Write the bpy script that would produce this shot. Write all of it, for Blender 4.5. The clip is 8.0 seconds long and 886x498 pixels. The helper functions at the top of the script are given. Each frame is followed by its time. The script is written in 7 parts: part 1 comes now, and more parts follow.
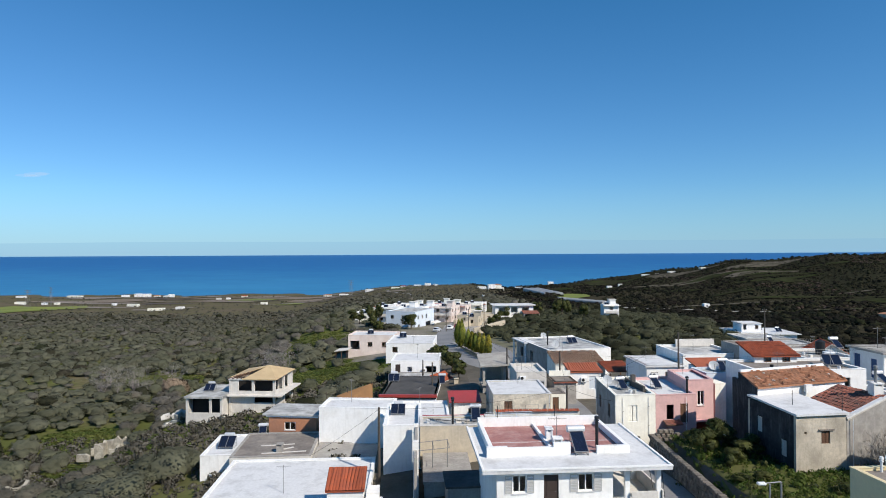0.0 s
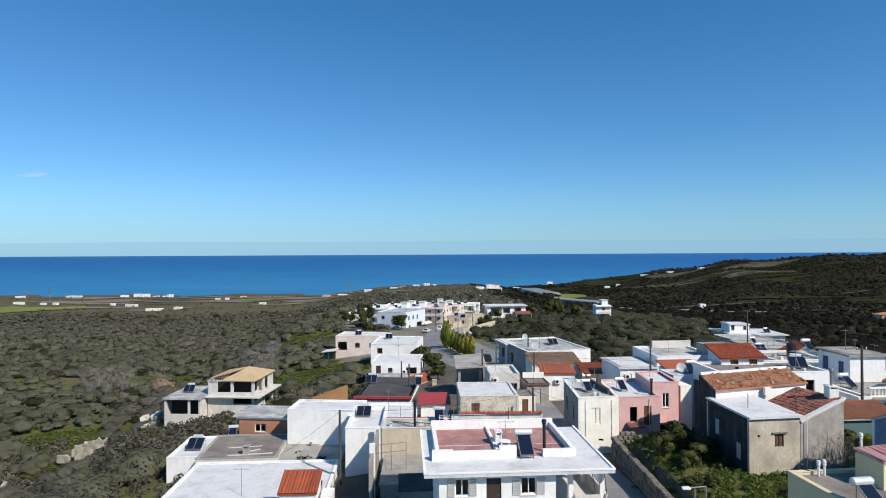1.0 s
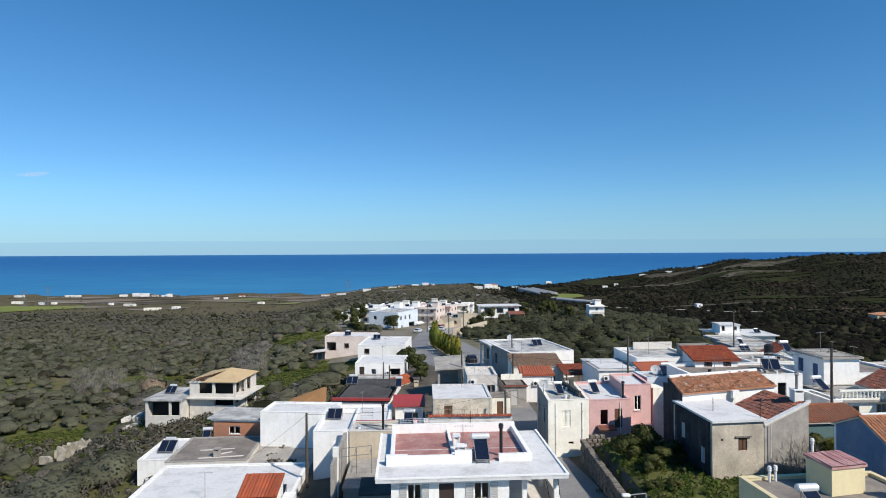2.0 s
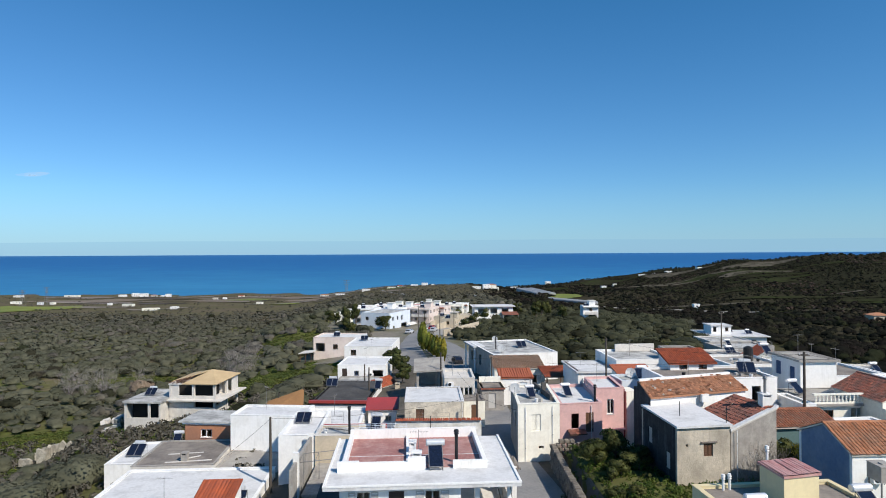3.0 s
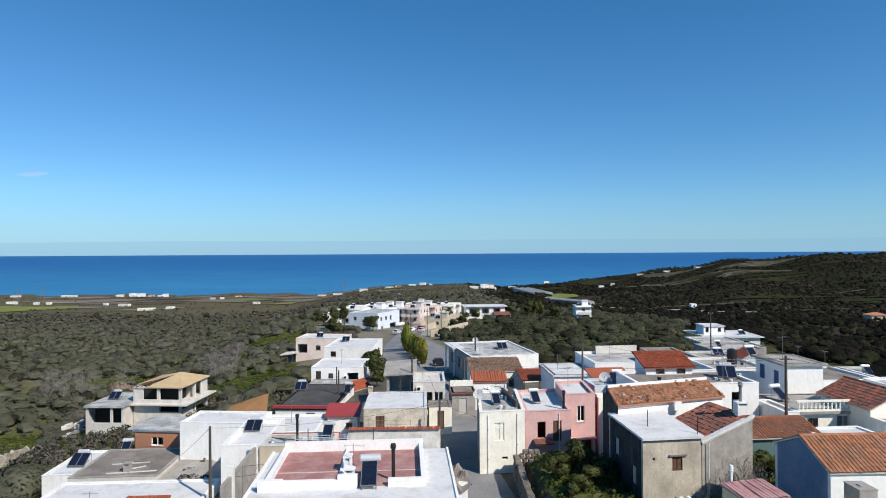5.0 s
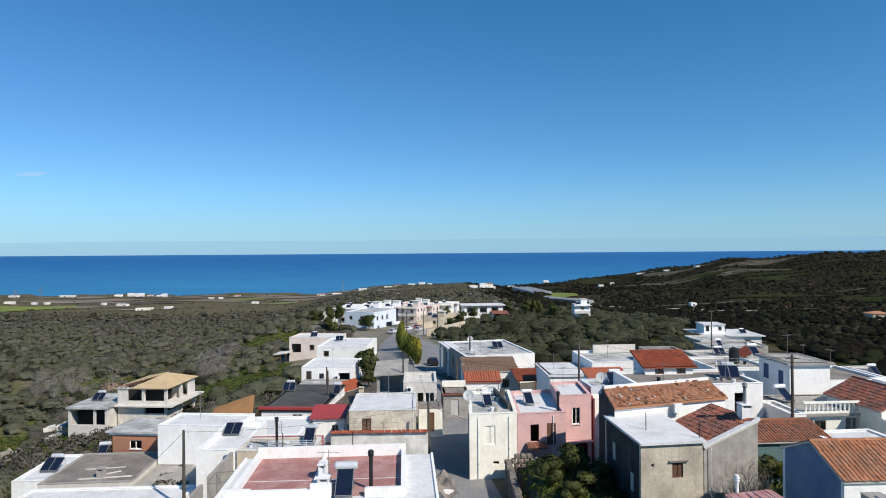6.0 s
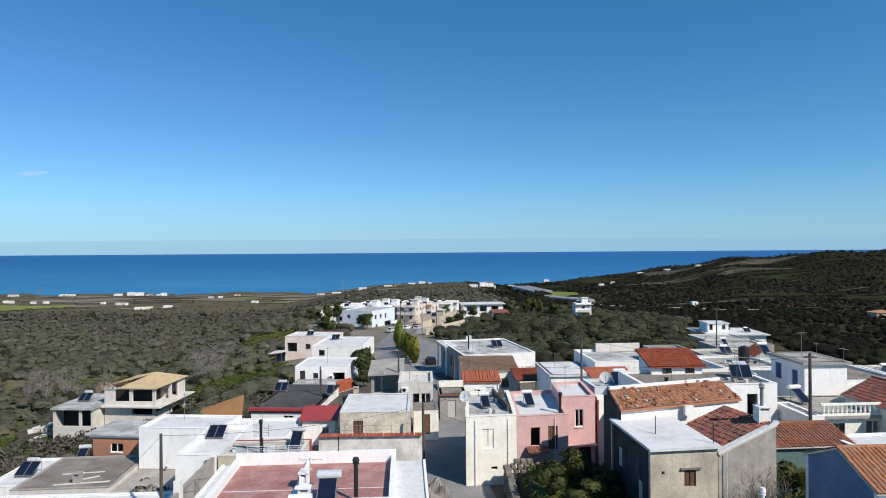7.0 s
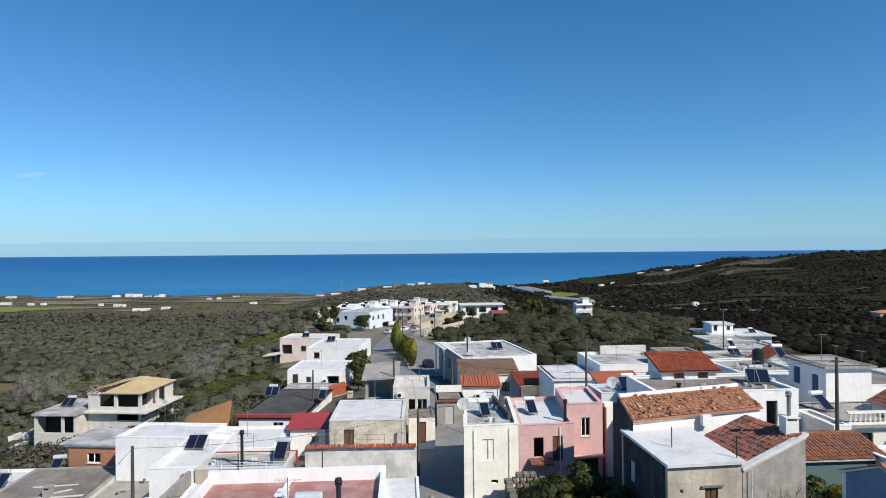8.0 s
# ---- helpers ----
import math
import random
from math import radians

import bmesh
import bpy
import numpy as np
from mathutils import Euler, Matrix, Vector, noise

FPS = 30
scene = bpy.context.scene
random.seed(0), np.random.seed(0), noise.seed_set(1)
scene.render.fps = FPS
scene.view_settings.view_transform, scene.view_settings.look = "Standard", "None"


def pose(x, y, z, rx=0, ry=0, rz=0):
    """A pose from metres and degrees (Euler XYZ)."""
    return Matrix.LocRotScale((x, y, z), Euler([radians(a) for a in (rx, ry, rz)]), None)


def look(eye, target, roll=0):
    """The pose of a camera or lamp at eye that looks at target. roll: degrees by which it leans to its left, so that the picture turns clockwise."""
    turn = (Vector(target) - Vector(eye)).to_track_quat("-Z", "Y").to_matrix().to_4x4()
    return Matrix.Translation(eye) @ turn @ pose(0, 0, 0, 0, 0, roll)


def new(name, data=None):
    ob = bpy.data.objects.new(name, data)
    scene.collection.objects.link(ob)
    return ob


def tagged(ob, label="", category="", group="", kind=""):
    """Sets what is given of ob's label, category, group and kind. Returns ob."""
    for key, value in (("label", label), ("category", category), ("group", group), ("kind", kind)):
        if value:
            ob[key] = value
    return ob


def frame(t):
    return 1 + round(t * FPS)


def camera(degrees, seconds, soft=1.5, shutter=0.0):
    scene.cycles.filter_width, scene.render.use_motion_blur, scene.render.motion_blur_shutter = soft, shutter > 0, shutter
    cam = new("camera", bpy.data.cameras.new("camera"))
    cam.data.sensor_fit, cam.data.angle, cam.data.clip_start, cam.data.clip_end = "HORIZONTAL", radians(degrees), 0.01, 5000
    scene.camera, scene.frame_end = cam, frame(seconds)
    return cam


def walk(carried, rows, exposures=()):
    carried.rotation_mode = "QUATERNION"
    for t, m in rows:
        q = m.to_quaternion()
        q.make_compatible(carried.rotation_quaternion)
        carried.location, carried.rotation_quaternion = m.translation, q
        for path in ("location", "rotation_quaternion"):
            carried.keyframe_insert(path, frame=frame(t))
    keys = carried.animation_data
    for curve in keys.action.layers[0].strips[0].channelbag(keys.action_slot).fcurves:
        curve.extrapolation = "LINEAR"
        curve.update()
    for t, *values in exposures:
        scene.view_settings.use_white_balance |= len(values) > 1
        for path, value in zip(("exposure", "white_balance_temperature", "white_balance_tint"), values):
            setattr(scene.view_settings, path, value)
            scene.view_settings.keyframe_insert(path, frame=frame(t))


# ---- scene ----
cam = camera(72.0, 8.0, soft=0.98)
PATH = [
    (0, (0.645, -0.404, 20.433), (0.649, 1.596, 20.444), -0.3),
    (0.5, (2.469, -0.514, 20.538), (2.472, 1.486, 20.549), -0.3),
    (1, (4.304, -0.487, 20.662), (4.306, 1.513, 20.673), -0.3),
    (1.5, (5.772, -0.406, 20.789), (5.774, 1.594, 20.798), -0.3),
    (3, (10.444, 0.675, 21.037), (10.443, 2.675, 21.046), -0.3),
    (3.5, (11.696, 1.412, 21.038), (11.695, 3.412, 21.047), -0.3),
    (4, (12.745, 2.347, 21.0), (12.744, 4.347, 21.009), -0.3),
    (4.5, (13.604, 3.4, 20.896), (13.603, 5.4, 20.905), -0.3),
    (6, (15.372, 7.427, 20.229), (15.372, 9.427, 20.236), -0.4),
    (6.5, (15.614, 8.742, 19.978), (15.614, 10.742, 19.985), -0.4),
    (7, (15.793, 10.452, 19.658), (15.792, 12.452, 19.663), -0.4),
    (7.5, (15.895, 12.189, 19.411), (15.895, 14.189, 19.417), -0.4),
    (8, (16.054, 14.005, 19.322), (16.055, 16.005, 19.33), -0.5),
]
walk(cam, [(t, look(eye, target, roll)) for t, eye, target, roll in PATH])

# ---- light ----
SUN_AZ, SUN_EL = radians(134), radians(42)
world = bpy.data.worlds.new("world")
scene.world = world
world.use_nodes = True
wn = world.node_tree
sky = wn.nodes.new("ShaderNodeTexSky")
sky.sky_type, sky.sun_disc = "NISHITA", False
sky.sun_elevation, sky.sun_rotation = SUN_EL, SUN_AZ
sky.altitude, sky.air_density, sky.dust_density, sky.ozone_density = 100, 1.0, 0.0, 5.0
wn.nodes["Background"].inputs["Strength"].default_value = 0.094
tint = wn.nodes.new("ShaderNodeMix")
tint.data_type, tint.blend_type = "RGBA", "MULTIPLY"
tint.inputs[0].default_value = 1.0
tint.inputs[7].default_value = (0.74, 1.00, 1.26, 1)
wn.links.new(sky.outputs[0], tint.inputs[6])
less, least = wn.nodes.new("ShaderNodeVectorMath"), wn.nodes.new("ShaderNodeVectorMath")
less.operation, least.operation = "SUBTRACT", "MAXIMUM"
less.inputs[1].default_value, least.inputs[1].default_value = (0.35, 0.0, 0.0), (0.1, 0.1, 0.1)
wn.links.new(tint.outputs[2], less.inputs[0])
wn.links.new(less.outputs[0], least.inputs[0])
wn.links.new(least.outputs[0], wn.nodes["Background"].inputs["Color"])
sun = new("sun", bpy.data.lights.new("sun", "SUN"))
sun.data.energy, sun.data.angle, sun.data.color = 5.0, radians(0.53), (1.0, 0.92, 0.80)
to_sun = Vector((math.sin(SUN_AZ) * math.cos(SUN_EL), math.cos(SUN_AZ) * math.cos(SUN_EL), math.sin(SUN_EL)))
sun.matrix_world = look(to_sun * 200, (0, 0, 0))
scene.view_settings.exposure = 0.02


# ---- materials ----
def material(name, base, rough=0.8, second=None, big=0.35, fine=4.0, vary=0.12, bump=0.15, bump_scale=20.0,
             metal=0.0, streak=0.0, streak_color=(0.25, 0.23, 0.2), island=0.0, piece=0.0, spec=0.3, patch=0.5, stretch=(1, 1, 1)):
    """Procedural surface: base colour mixed with a second one in large patches, fine grain, run-down streaks and relief."""
    m = bpy.data.materials.new(name)
    m.use_nodes = True
    t = m.node_tree
    b = t.nodes["Principled BSDF"]
    b.inputs["Roughness"].default_value = rough
    b.inputs["Metallic"].default_value = metal
    b.inputs["Specular IOR Level"].default_value = spec
    geo = t.nodes.new("ShaderNodeNewGeometry")
    place = t.nodes.new("ShaderNodeMapping")
    place.inputs["Scale"].default_value = stretch
    t.links.new(geo.outputs["Position"], place.inputs["Vector"])

    def noise_node(scale, detail=4.0, rough_=0.6, vec=None):
        n = t.nodes.new("ShaderNodeTexNoise")
        n.inputs["Scale"].default_value, n.inputs["Detail"].default_value, n.inputs["Roughness"].default_value = scale, detail, rough_
        t.links.new(vec or place.outputs[0], n.inputs["Vector"])
        return n.outputs["Fac"]

    def ramp(value, a, c):
        n = t.nodes.new("ShaderNodeMapRange")
        n.inputs["From Min"].default_value, n.inputs["From Max"].default_value = a, c
        t.links.new(value, n.inputs["Value"])
        return n.outputs[0]

    def mix(fac, a, c, mode="MIX", k=1.0):
        n = t.nodes.new("ShaderNodeMix")
        n.data_type, n.blend_type = "RGBA", mode
        for src, sock in ((a, n.inputs[6]), (c, n.inputs[7])):
            if isinstance(src, tuple):
                sock.default_value = (*src, 1)
            else:
                t.links.new(src, sock)
        if fac is None:
            n.inputs[0].default_value = k
        else:
            f = t.nodes.new("ShaderNodeMath")
            f.operation = "MULTIPLY"
            f.inputs[1].default_value = k
            t.links.new(fac, f.inputs[0])
            t.links.new(f.outputs[0], n.inputs[0])
        return n.outputs[2]

    col = base
    if second:
        col = mix(ramp(noise_node(big, 5), patch - 0.12, patch + 0.12), base, second)
    if streak:
        m2 = t.nodes.new("ShaderNodeMapping")
        m2.inputs["Scale"].default_value = (2.2, 2.2, 0.22)
        t.links.new(geo.outputs["Position"], m2.inputs["Vector"])
        col = mix(ramp(noise_node(1.3, 6, 0.7, m2.outputs[0]), 0.52, 0.78), col, streak_color, k=streak)
    g = ramp(noise_node(fine, 6, 0.7), 0.3, 0.7)
    dark = t.nodes.new("ShaderNodeMapRange")
    dark.inputs["To Min"].default_value, dark.inputs["To Max"].default_value = 1 - vary, 1 + vary
    t.links.new(g, dark.inputs["Value"])
    shade = dark.outputs[0]
    for amount, node, sock in ((island, geo, "Random Per Island"), (piece, None, "Random")):
        if amount:
            node = node or t.nodes.new("ShaderNodeObjectInfo")
            r = t.nodes.new("ShaderNodeMapRange")
            r.inputs["To Min"].default_value, r.inputs["To Max"].default_value = 1 - amount, 1 + amount
            t.links.new(node.outputs[sock], r.inputs["Value"])
            mul = t.nodes.new("ShaderNodeMath")
            mul.operation = "MULTIPLY"
            t.links.new(shade, mul.inputs[0])
            t.links.new(r.outputs[0], mul.inputs[1])
            shade = mul.outputs[0]
    comb = t.nodes.new("ShaderNodeCombineColor")
    for n in range(3):
        t.links.new(shade, comb.inputs[n])
    col = mix(None, col, comb.outputs[0], "MULTIPLY", 1.0)
    t.links.new(col, b.inputs["Base Color"])
    if bump:
        bn = t.nodes.new("ShaderNodeBump")
        bn.inputs["Strength"].default_value, bn.inputs["Distance"].default_value = bump, 0.05
        t.links.new(noise_node(bump_scale, 5), bn.inputs["Height"])
        t.links.new(bn.outputs[0], b.inputs["Normal"])
    return m


WHITE = material("whitewash", (0.84, 0.835, 0.82), 0.85, (0.74, 0.725, 0.69), big=0.4, patch=0.6, streak=0.22, vary=0.06, fine=3.0)
WHITE_ROOF = material("white_roof_paint", (0.66, 0.66, 0.66), 0.75, (0.50, 0.495, 0.49), big=0.6, vary=0.1, patch=0.6, streak=0.25, streak_color=(0.42, 0.41, 0.40))
CREAM = material("cream_plaster", (0.86, 0.84, 0.75), 0.85, (0.74, 0.71, 0.62), big=0.6, patch=0.56, streak=0.2, vary=0.06)
PATCHED = material("patched_whitewash", (0.74, 0.72, 0.68), 0.9, (0.50, 0.48, 0.44), big=0.7, patch=0.53, streak=0.4, vary=0.1, bump=0.3)
BEIGE = material("beige_plaster", (0.58, 0.50, 0.38), 0.9, (0.48, 0.42, 0.33), streak=0.35, vary=0.1)
PINK = material("pink_plaster", (0.66, 0.42, 0.40), 0.85, (0.58, 0.37, 0.355), big=0.7, patch=0.54, streak=0.2, streak_color=(0.40, 0.28, 0.27), vary=0.08)
PALE_PINK = material("pale_pink_plaster", (0.76, 0.66, 0.60), 0.85, (0.66, 0.55, 0.50), streak=0.15, vary=0.05)
# Red plaster with the recess's shadow put into its colour.
SHADED_RED = material("shade_darkened_red_plaster", (0.30, 0.075, 0.08), 0.85, (0.24, 0.06, 0.07), vary=0.05)
YELLOW = material("yellow_plaster", (0.72, 0.62, 0.38), 0.85, (0.66, 0.56, 0.35), streak=0.15, vary=0.05)
BLUEWHITE = material("bluish_plaster", (0.66, 0.72, 0.78), 0.85, (0.60, 0.655, 0.71), streak=0.1, vary=0.04)
OLD_PLASTER = material("weathered_plaster", (0.62, 0.56, 0.46), 0.95, (0.33, 0.29, 0.24), big=0.55, patch=0.55, streak=0.6, streak_color=(0.52, 0.49, 0.43), vary=0.22, bump=0.5, bump_scale=9)
STAINED = material("stained_stucco", (0.54, 0.48, 0.39), 0.95, (0.36, 0.32, 0.26), big=0.5, patch=0.54, streak=0.55, streak_color=(0.24, 0.21, 0.18), vary=0.22, bump=0.5, bump_scale=8)
# Real grey render; also the darker tone given to pale walls in shade.
GREY_AND_SHADE_PLASTER = material("grey_and_shade_render", (0.36, 0.34, 0.31), 0.95, (0.28, 0.26, 0.24), big=0.9, streak=0.35, streak_color=(0.48, 0.46, 0.43), vary=0.15, bump=0.3)
CONCRETE = material("bare_concrete", (0.40, 0.38, 0.34), 0.9, (0.30, 0.28, 0.26), big=0.6, streak=0.3, vary=0.12, bump=0.3)
CONCRETE_LIGHT = material("pale_concrete", (0.68, 0.65, 0.60), 0.9, (0.57, 0.54, 0.50), big=0.6, streak=0.25, vary=0.08, bump=0.2)
OLD_ROOF = material("weathered_roof_screed", (0.27, 0.24, 0.21), 0.95, (0.17, 0.15, 0.135), big=0.45, vary=0.18, bump=0.3)
GREY_ROOF = material("grey_roof_screed", (0.52, 0.52, 0.51), 0.9, (0.27, 0.27, 0.26), big=0.55, vary=0.16)
DARK_ROOF = material("bitumen_roof", (0.055, 0.052, 0.05), 0.85, (0.09, 0.085, 0.08), big=0.4, vary=0.25)
TERRACE_RED = material("red_terrace_paint", (0.34, 0.160, 0.145), 0.75, (0.44, 0.27, 0.245), big=0.9, vary=0.2, patch=0.56)
TILE = material("clay_tile", (0.36, 0.085, 0.035), 0.8, (0.28, 0.075, 0.04), big=0.9, vary=0.1, island=0.22)
TILE_OLD = material("old_clay_tile", (0.47, 0.21, 0.11), 0.9, (0.36, 0.19, 0.115), big=0.9, vary=0.18, island=0.3)
TILE_RUST = material("rust_brown_tile", (0.30, 0.112, 0.058), 0.9, (0.21, 0.10, 0.066), big=1.0, vary=0.2, island=0.22)
TILE_WORN = material("worn_orange_tile", (0.38, 0.155, 0.075), 0.9, (0.30, 0.16, 0.10), big=0.9, vary=0.2, island=0.2)
TILE_BROWN = material("brown_clay_tile", (0.23, 0.13, 0.085), 0.9, (0.30, 0.19, 0.12), big=0.9, vary=0.2, island=0.5)
TILE_DARK = material("dark_red_clay_tile", (0.29, 0.10, 0.065), 0.85, (0.17, 0.085, 0.068), big=0.9, vary=0.15, island=0.3)
RED_METAL = material("red_sheet_metal", (0.38, 0.05, 0.045), 0.5, (0.30, 0.05, 0.045), vary=0.08, spec=0.5)
FADED_RED = material("faded_red_sheet", (0.42, 0.20, 0.19), 0.55, (0.50, 0.30, 0.28), big=1.2, fine=8, vary=0.12, bump=0.05)
ORANGE_METAL = material("orange_sheet_metal", (0.42, 0.12, 0.055), 0.6, (0.33, 0.10, 0.05), vary=0.1)
TAN_ROOF = material("tan_shingle", (0.56, 0.42, 0.24), 0.9, (0.48, 0.35, 0.20), vary=0.08)
MORTAR = material("lime_mortar", (0.66, 0.62, 0.55), 0.95, (0.5, 0.46, 0.4), vary=0.12, island=0.25)
BRICK = material("hollow_brick", (0.40, 0.18, 0.10), 0.9, (0.31, 0.16, 0.105), vary=0.12, piece=0.2)
STONE = material("rubble_stone", (0.19, 0.168, 0.14), 0.95, (0.11, 0.098, 0.085), big=1.5, vary=0.25, bump=0.8, bump_scale=6, island=0.3)
RUIN = material("pale_ruin_stone", (0.42, 0.39, 0.32), 0.95, (0.25, 0.23, 0.19), big=0.9, vary=0.25, bump=0.8, bump_scale=4)
# Streaked bare stone, its base lowered further to hold the left walls' shade.
SHADED_STONE = material("shade_darkened_stained_stone", (0.048, 0.045, 0.047), 0.95, (0.026, 0.025, 0.028), big=0.8, streak=0.6, streak_color=(0.22, 0.22, 0.245), vary=0.25, bump=0.6, bump_scale=7)
DIRT = material("packed_earth", (0.125, 0.11, 0.09), 0.95, (0.085, 0.076, 0.058), big=0.25, fine=1.5, vary=0.2, bump=0.4)
WOOD = material("painted_wood", (0.16, 0.085, 0.05), 0.7, (0.11, 0.06, 0.04), vary=0.15)
WOOD_POLE = material("weathered_pole_wood", (0.12, 0.10, 0.085), 0.9, (0.07, 0.06, 0.05), vary=0.2, stretch=(1, 1, 0.15))
SHUTTER = material("grey_shutter_paint", (0.50, 0.49, 0.47), 0.6, vary=0.05)
SHUTTER_BLUE = material("blue_shutter_paint", (0.045, 0.085, 0.19), 0.6, vary=0.08)
DOOR_DARK = material("dark_door_paint", (0.05, 0.035, 0.03), 0.6, vary=0.1)
METAL = material("galvanised_metal", (0.26, 0.265, 0.27), 0.55, (0.20, 0.19, 0.18), vary=0.12, metal=0.4, spec=0.4)
TANK = material("tank_enamel", (0.72, 0.73, 0.75), 0.35, (0.62, 0.63, 0.65), vary=0.05, metal=0.3, spec=0.5)
DARK_METAL = material("dark_metal", (0.03, 0.03, 0.033), 0.5, vary=0.1, metal=0.4)
COLLECTOR = material("solar_absorber", (0.010, 0.014, 0.030), 0.18, vary=0.2, bump=0, spec=0.6)
ASPHALT = material("asphalt", (0.20, 0.20, 0.205), 0.9, (0.25, 0.245, 0.24), big=0.25, vary=0.12)
PAVING = material("concrete_paving", (0.36, 0.34, 0.31), 0.9, (0.28, 0.27, 0.25), big=0.6, vary=0.1)
RUBBER = material("black_rubber", (0.02, 0.02, 0.02), 0.8, vary=0.1)
CERAMIC = material("white_plastic", (0.78, 0.78, 0.77), 0.5, vary=0.03)
# Near-black colour that paints the shade inside open bays.
SHADE_INSIDE = material("shade_interior", (0.03, 0.028, 0.026), 0.9, vary=0.1)
TEAL = material("teal_plaster", (0.10, 0.17, 0.17), 0.9, vary=0.08)
BLUE_SIDE = material("faded_blue_wash", (0.13, 0.19, 0.31), 0.9, (0.20, 0.26, 0.36), big=0.6, streak=0.3, vary=0.1)
TWIG = material("bare_twigs", (0.20, 0.17, 0.14), 0.95, (0.26, 0.22, 0.19), vary=0.2, island=0.3)
PALE_TWIG = material("pale_twigs", (0.32, 0.295, 0.28), 0.9, (0.24, 0.215, 0.205), vary=0.2, bump=0)
REED = material("dry_reeds", (0.23, 0.175, 0.125), 0.95, vary=0.2, island=0.4)
CANVAS = material("brown_tarpaulin", (0.30, 0.16, 0.07), 0.9, (0.24, 0.13, 0.06), vary=0.1)
BARK = material("bark", (0.11, 0.09, 0.07), 0.95, (0.07, 0.055, 0.045), vary=0.25, bump=0.6)
LEAF_OLIVE = material("olive_foliage", (0.112, 0.112, 0.078), 0.85, (0.080, 0.084, 0.054), big=0.07, fine=0.2, vary=0.3, bump=0, island=0.07, spec=0.05)
LEAF_DRY = material("leafless_scrub", (0.082, 0.076, 0.058), 0.9, (0.112, 0.104, 0.088), big=0.05, fine=0.3, vary=0.3, bump=0, island=0.3, spec=0.1)
# Scrub colour lowered to hold the hillside's shade.
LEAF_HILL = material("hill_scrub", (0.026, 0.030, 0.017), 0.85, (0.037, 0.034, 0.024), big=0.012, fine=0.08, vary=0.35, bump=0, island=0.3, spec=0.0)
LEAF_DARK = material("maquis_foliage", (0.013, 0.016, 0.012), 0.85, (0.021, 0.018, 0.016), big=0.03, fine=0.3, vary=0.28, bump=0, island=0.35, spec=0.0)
MEADOW = material("village_meadow", (0.13, 0.125, 0.07), 0.95, (0.21, 0.19, 0.155), big=0.08, fine=0.6, vary=0.25, bump=0.3)
LEAF_GARDEN = material("garden_foliage", (0.044, 0.060, 0.017), 0.7, (0.100, 0.105, 0.028), big=0.6, fine=2.0, vary=0.3, bump=0, island=0.5)
LEAF_LIME = material("golden_cypress_foliage", (0.25, 0.26, 0.04), 0.75, (0.13, 0.17, 0.03), big=0.5, fine=2.0, vary=0.3, bump=0, island=0.45)
LEAF_YELLOW = material("flowering_foliage", (0.34, 0.28, 0.035), 0.75, (0.15, 0.17, 0.03), big=0.9, fine=2.0, vary=0.3, bump=0, island=0.4)
GREEN_FIELD = material("young_crop", (0.19, 0.215, 0.035), 0.95, (0.14, 0.17, 0.03), big=0.02, fine=0.2, vary=0.15, bump=0)
BROWN_FIELD = material("ploughed_soil", (0.20, 0.155, 0.11), 0.95, (0.16, 0.13, 0.10), big=0.02, fine=0.2, vary=0.15, bump=0)
PALE_FIELD = material("stubble_field", (0.24, 0.205, 0.17), 0.95, (0.18, 0.15, 0.13), big=0.03, fine=0.2, vary=0.2, bump=0, stretch=(0.4, 1, 1))
DARK_FIELD = material("dark_plough", (0.075, 0.058, 0.05), 0.95, (0.10, 0.08, 0.068), big=0.03, fine=0.2, vary=0.25, bump=0, stretch=(0.4, 1, 1))
PASTURE = material("stony_pasture", (0.125, 0.112, 0.090), 0.95, (0.050, 0.048, 0.034), big=0.09, fine=0.15, vary=0.35, bump=0, spec=0.0)
TERRACE_GRASS = material("terrace_grass", (0.034, 0.044, 0.018), 0.95, (0.030, 0.030, 0.019), big=0.04, fine=0.15, vary=0.3, bump=0, spec=0.0)
LEAF_WOOD = material("evergreen_wood", (0.068, 0.071, 0.043), 0.85, (0.049, 0.053, 0.031), big=0.06, fine=0.2, vary=0.3, bump=0, island=0.1, spec=0.05)
LEAF_BROWN = material("leafless_thicket", (0.052, 0.038, 0.032), 0.9, (0.070, 0.056, 0.048), big=0.03, fine=0.2, vary=0.3, bump=0, island=0.2, spec=0.0)
GREENHOUSE = material("greenhouse_film", (0.34, 0.35, 0.36), 0.6, (0.26, 0.27, 0.28), big=0.05, fine=0.4, vary=0.12, bump=0)
LUSH = material("lush_grass", (0.095, 0.130, 0.026), 0.85, (0.145, 0.155, 0.040), big=0.3, fine=1.5, vary=0.3, bump=0, island=0.35)
GRASS = material("grass_blades", (0.060, 0.105, 0.018), 0.85, (0.10, 0.135, 0.026), big=0.4, fine=2, vary=0.3, bump=0, island=0.4)


def glass_material():
    m = bpy.data.materials.new("window_glass")
    m.use_nodes = True
    b = m.node_tree.nodes["Principled BSDF"]
    b.inputs["Base Color"].default_value = (0.75, 0.82, 0.85, 1)
    b.inputs["Roughness"].default_value = 0.04
    b.inputs["Transmission Weight"].default_value = 1.0
    b.inputs["IOR"].default_value = 1.45
    return m


GLASS = glass_material()


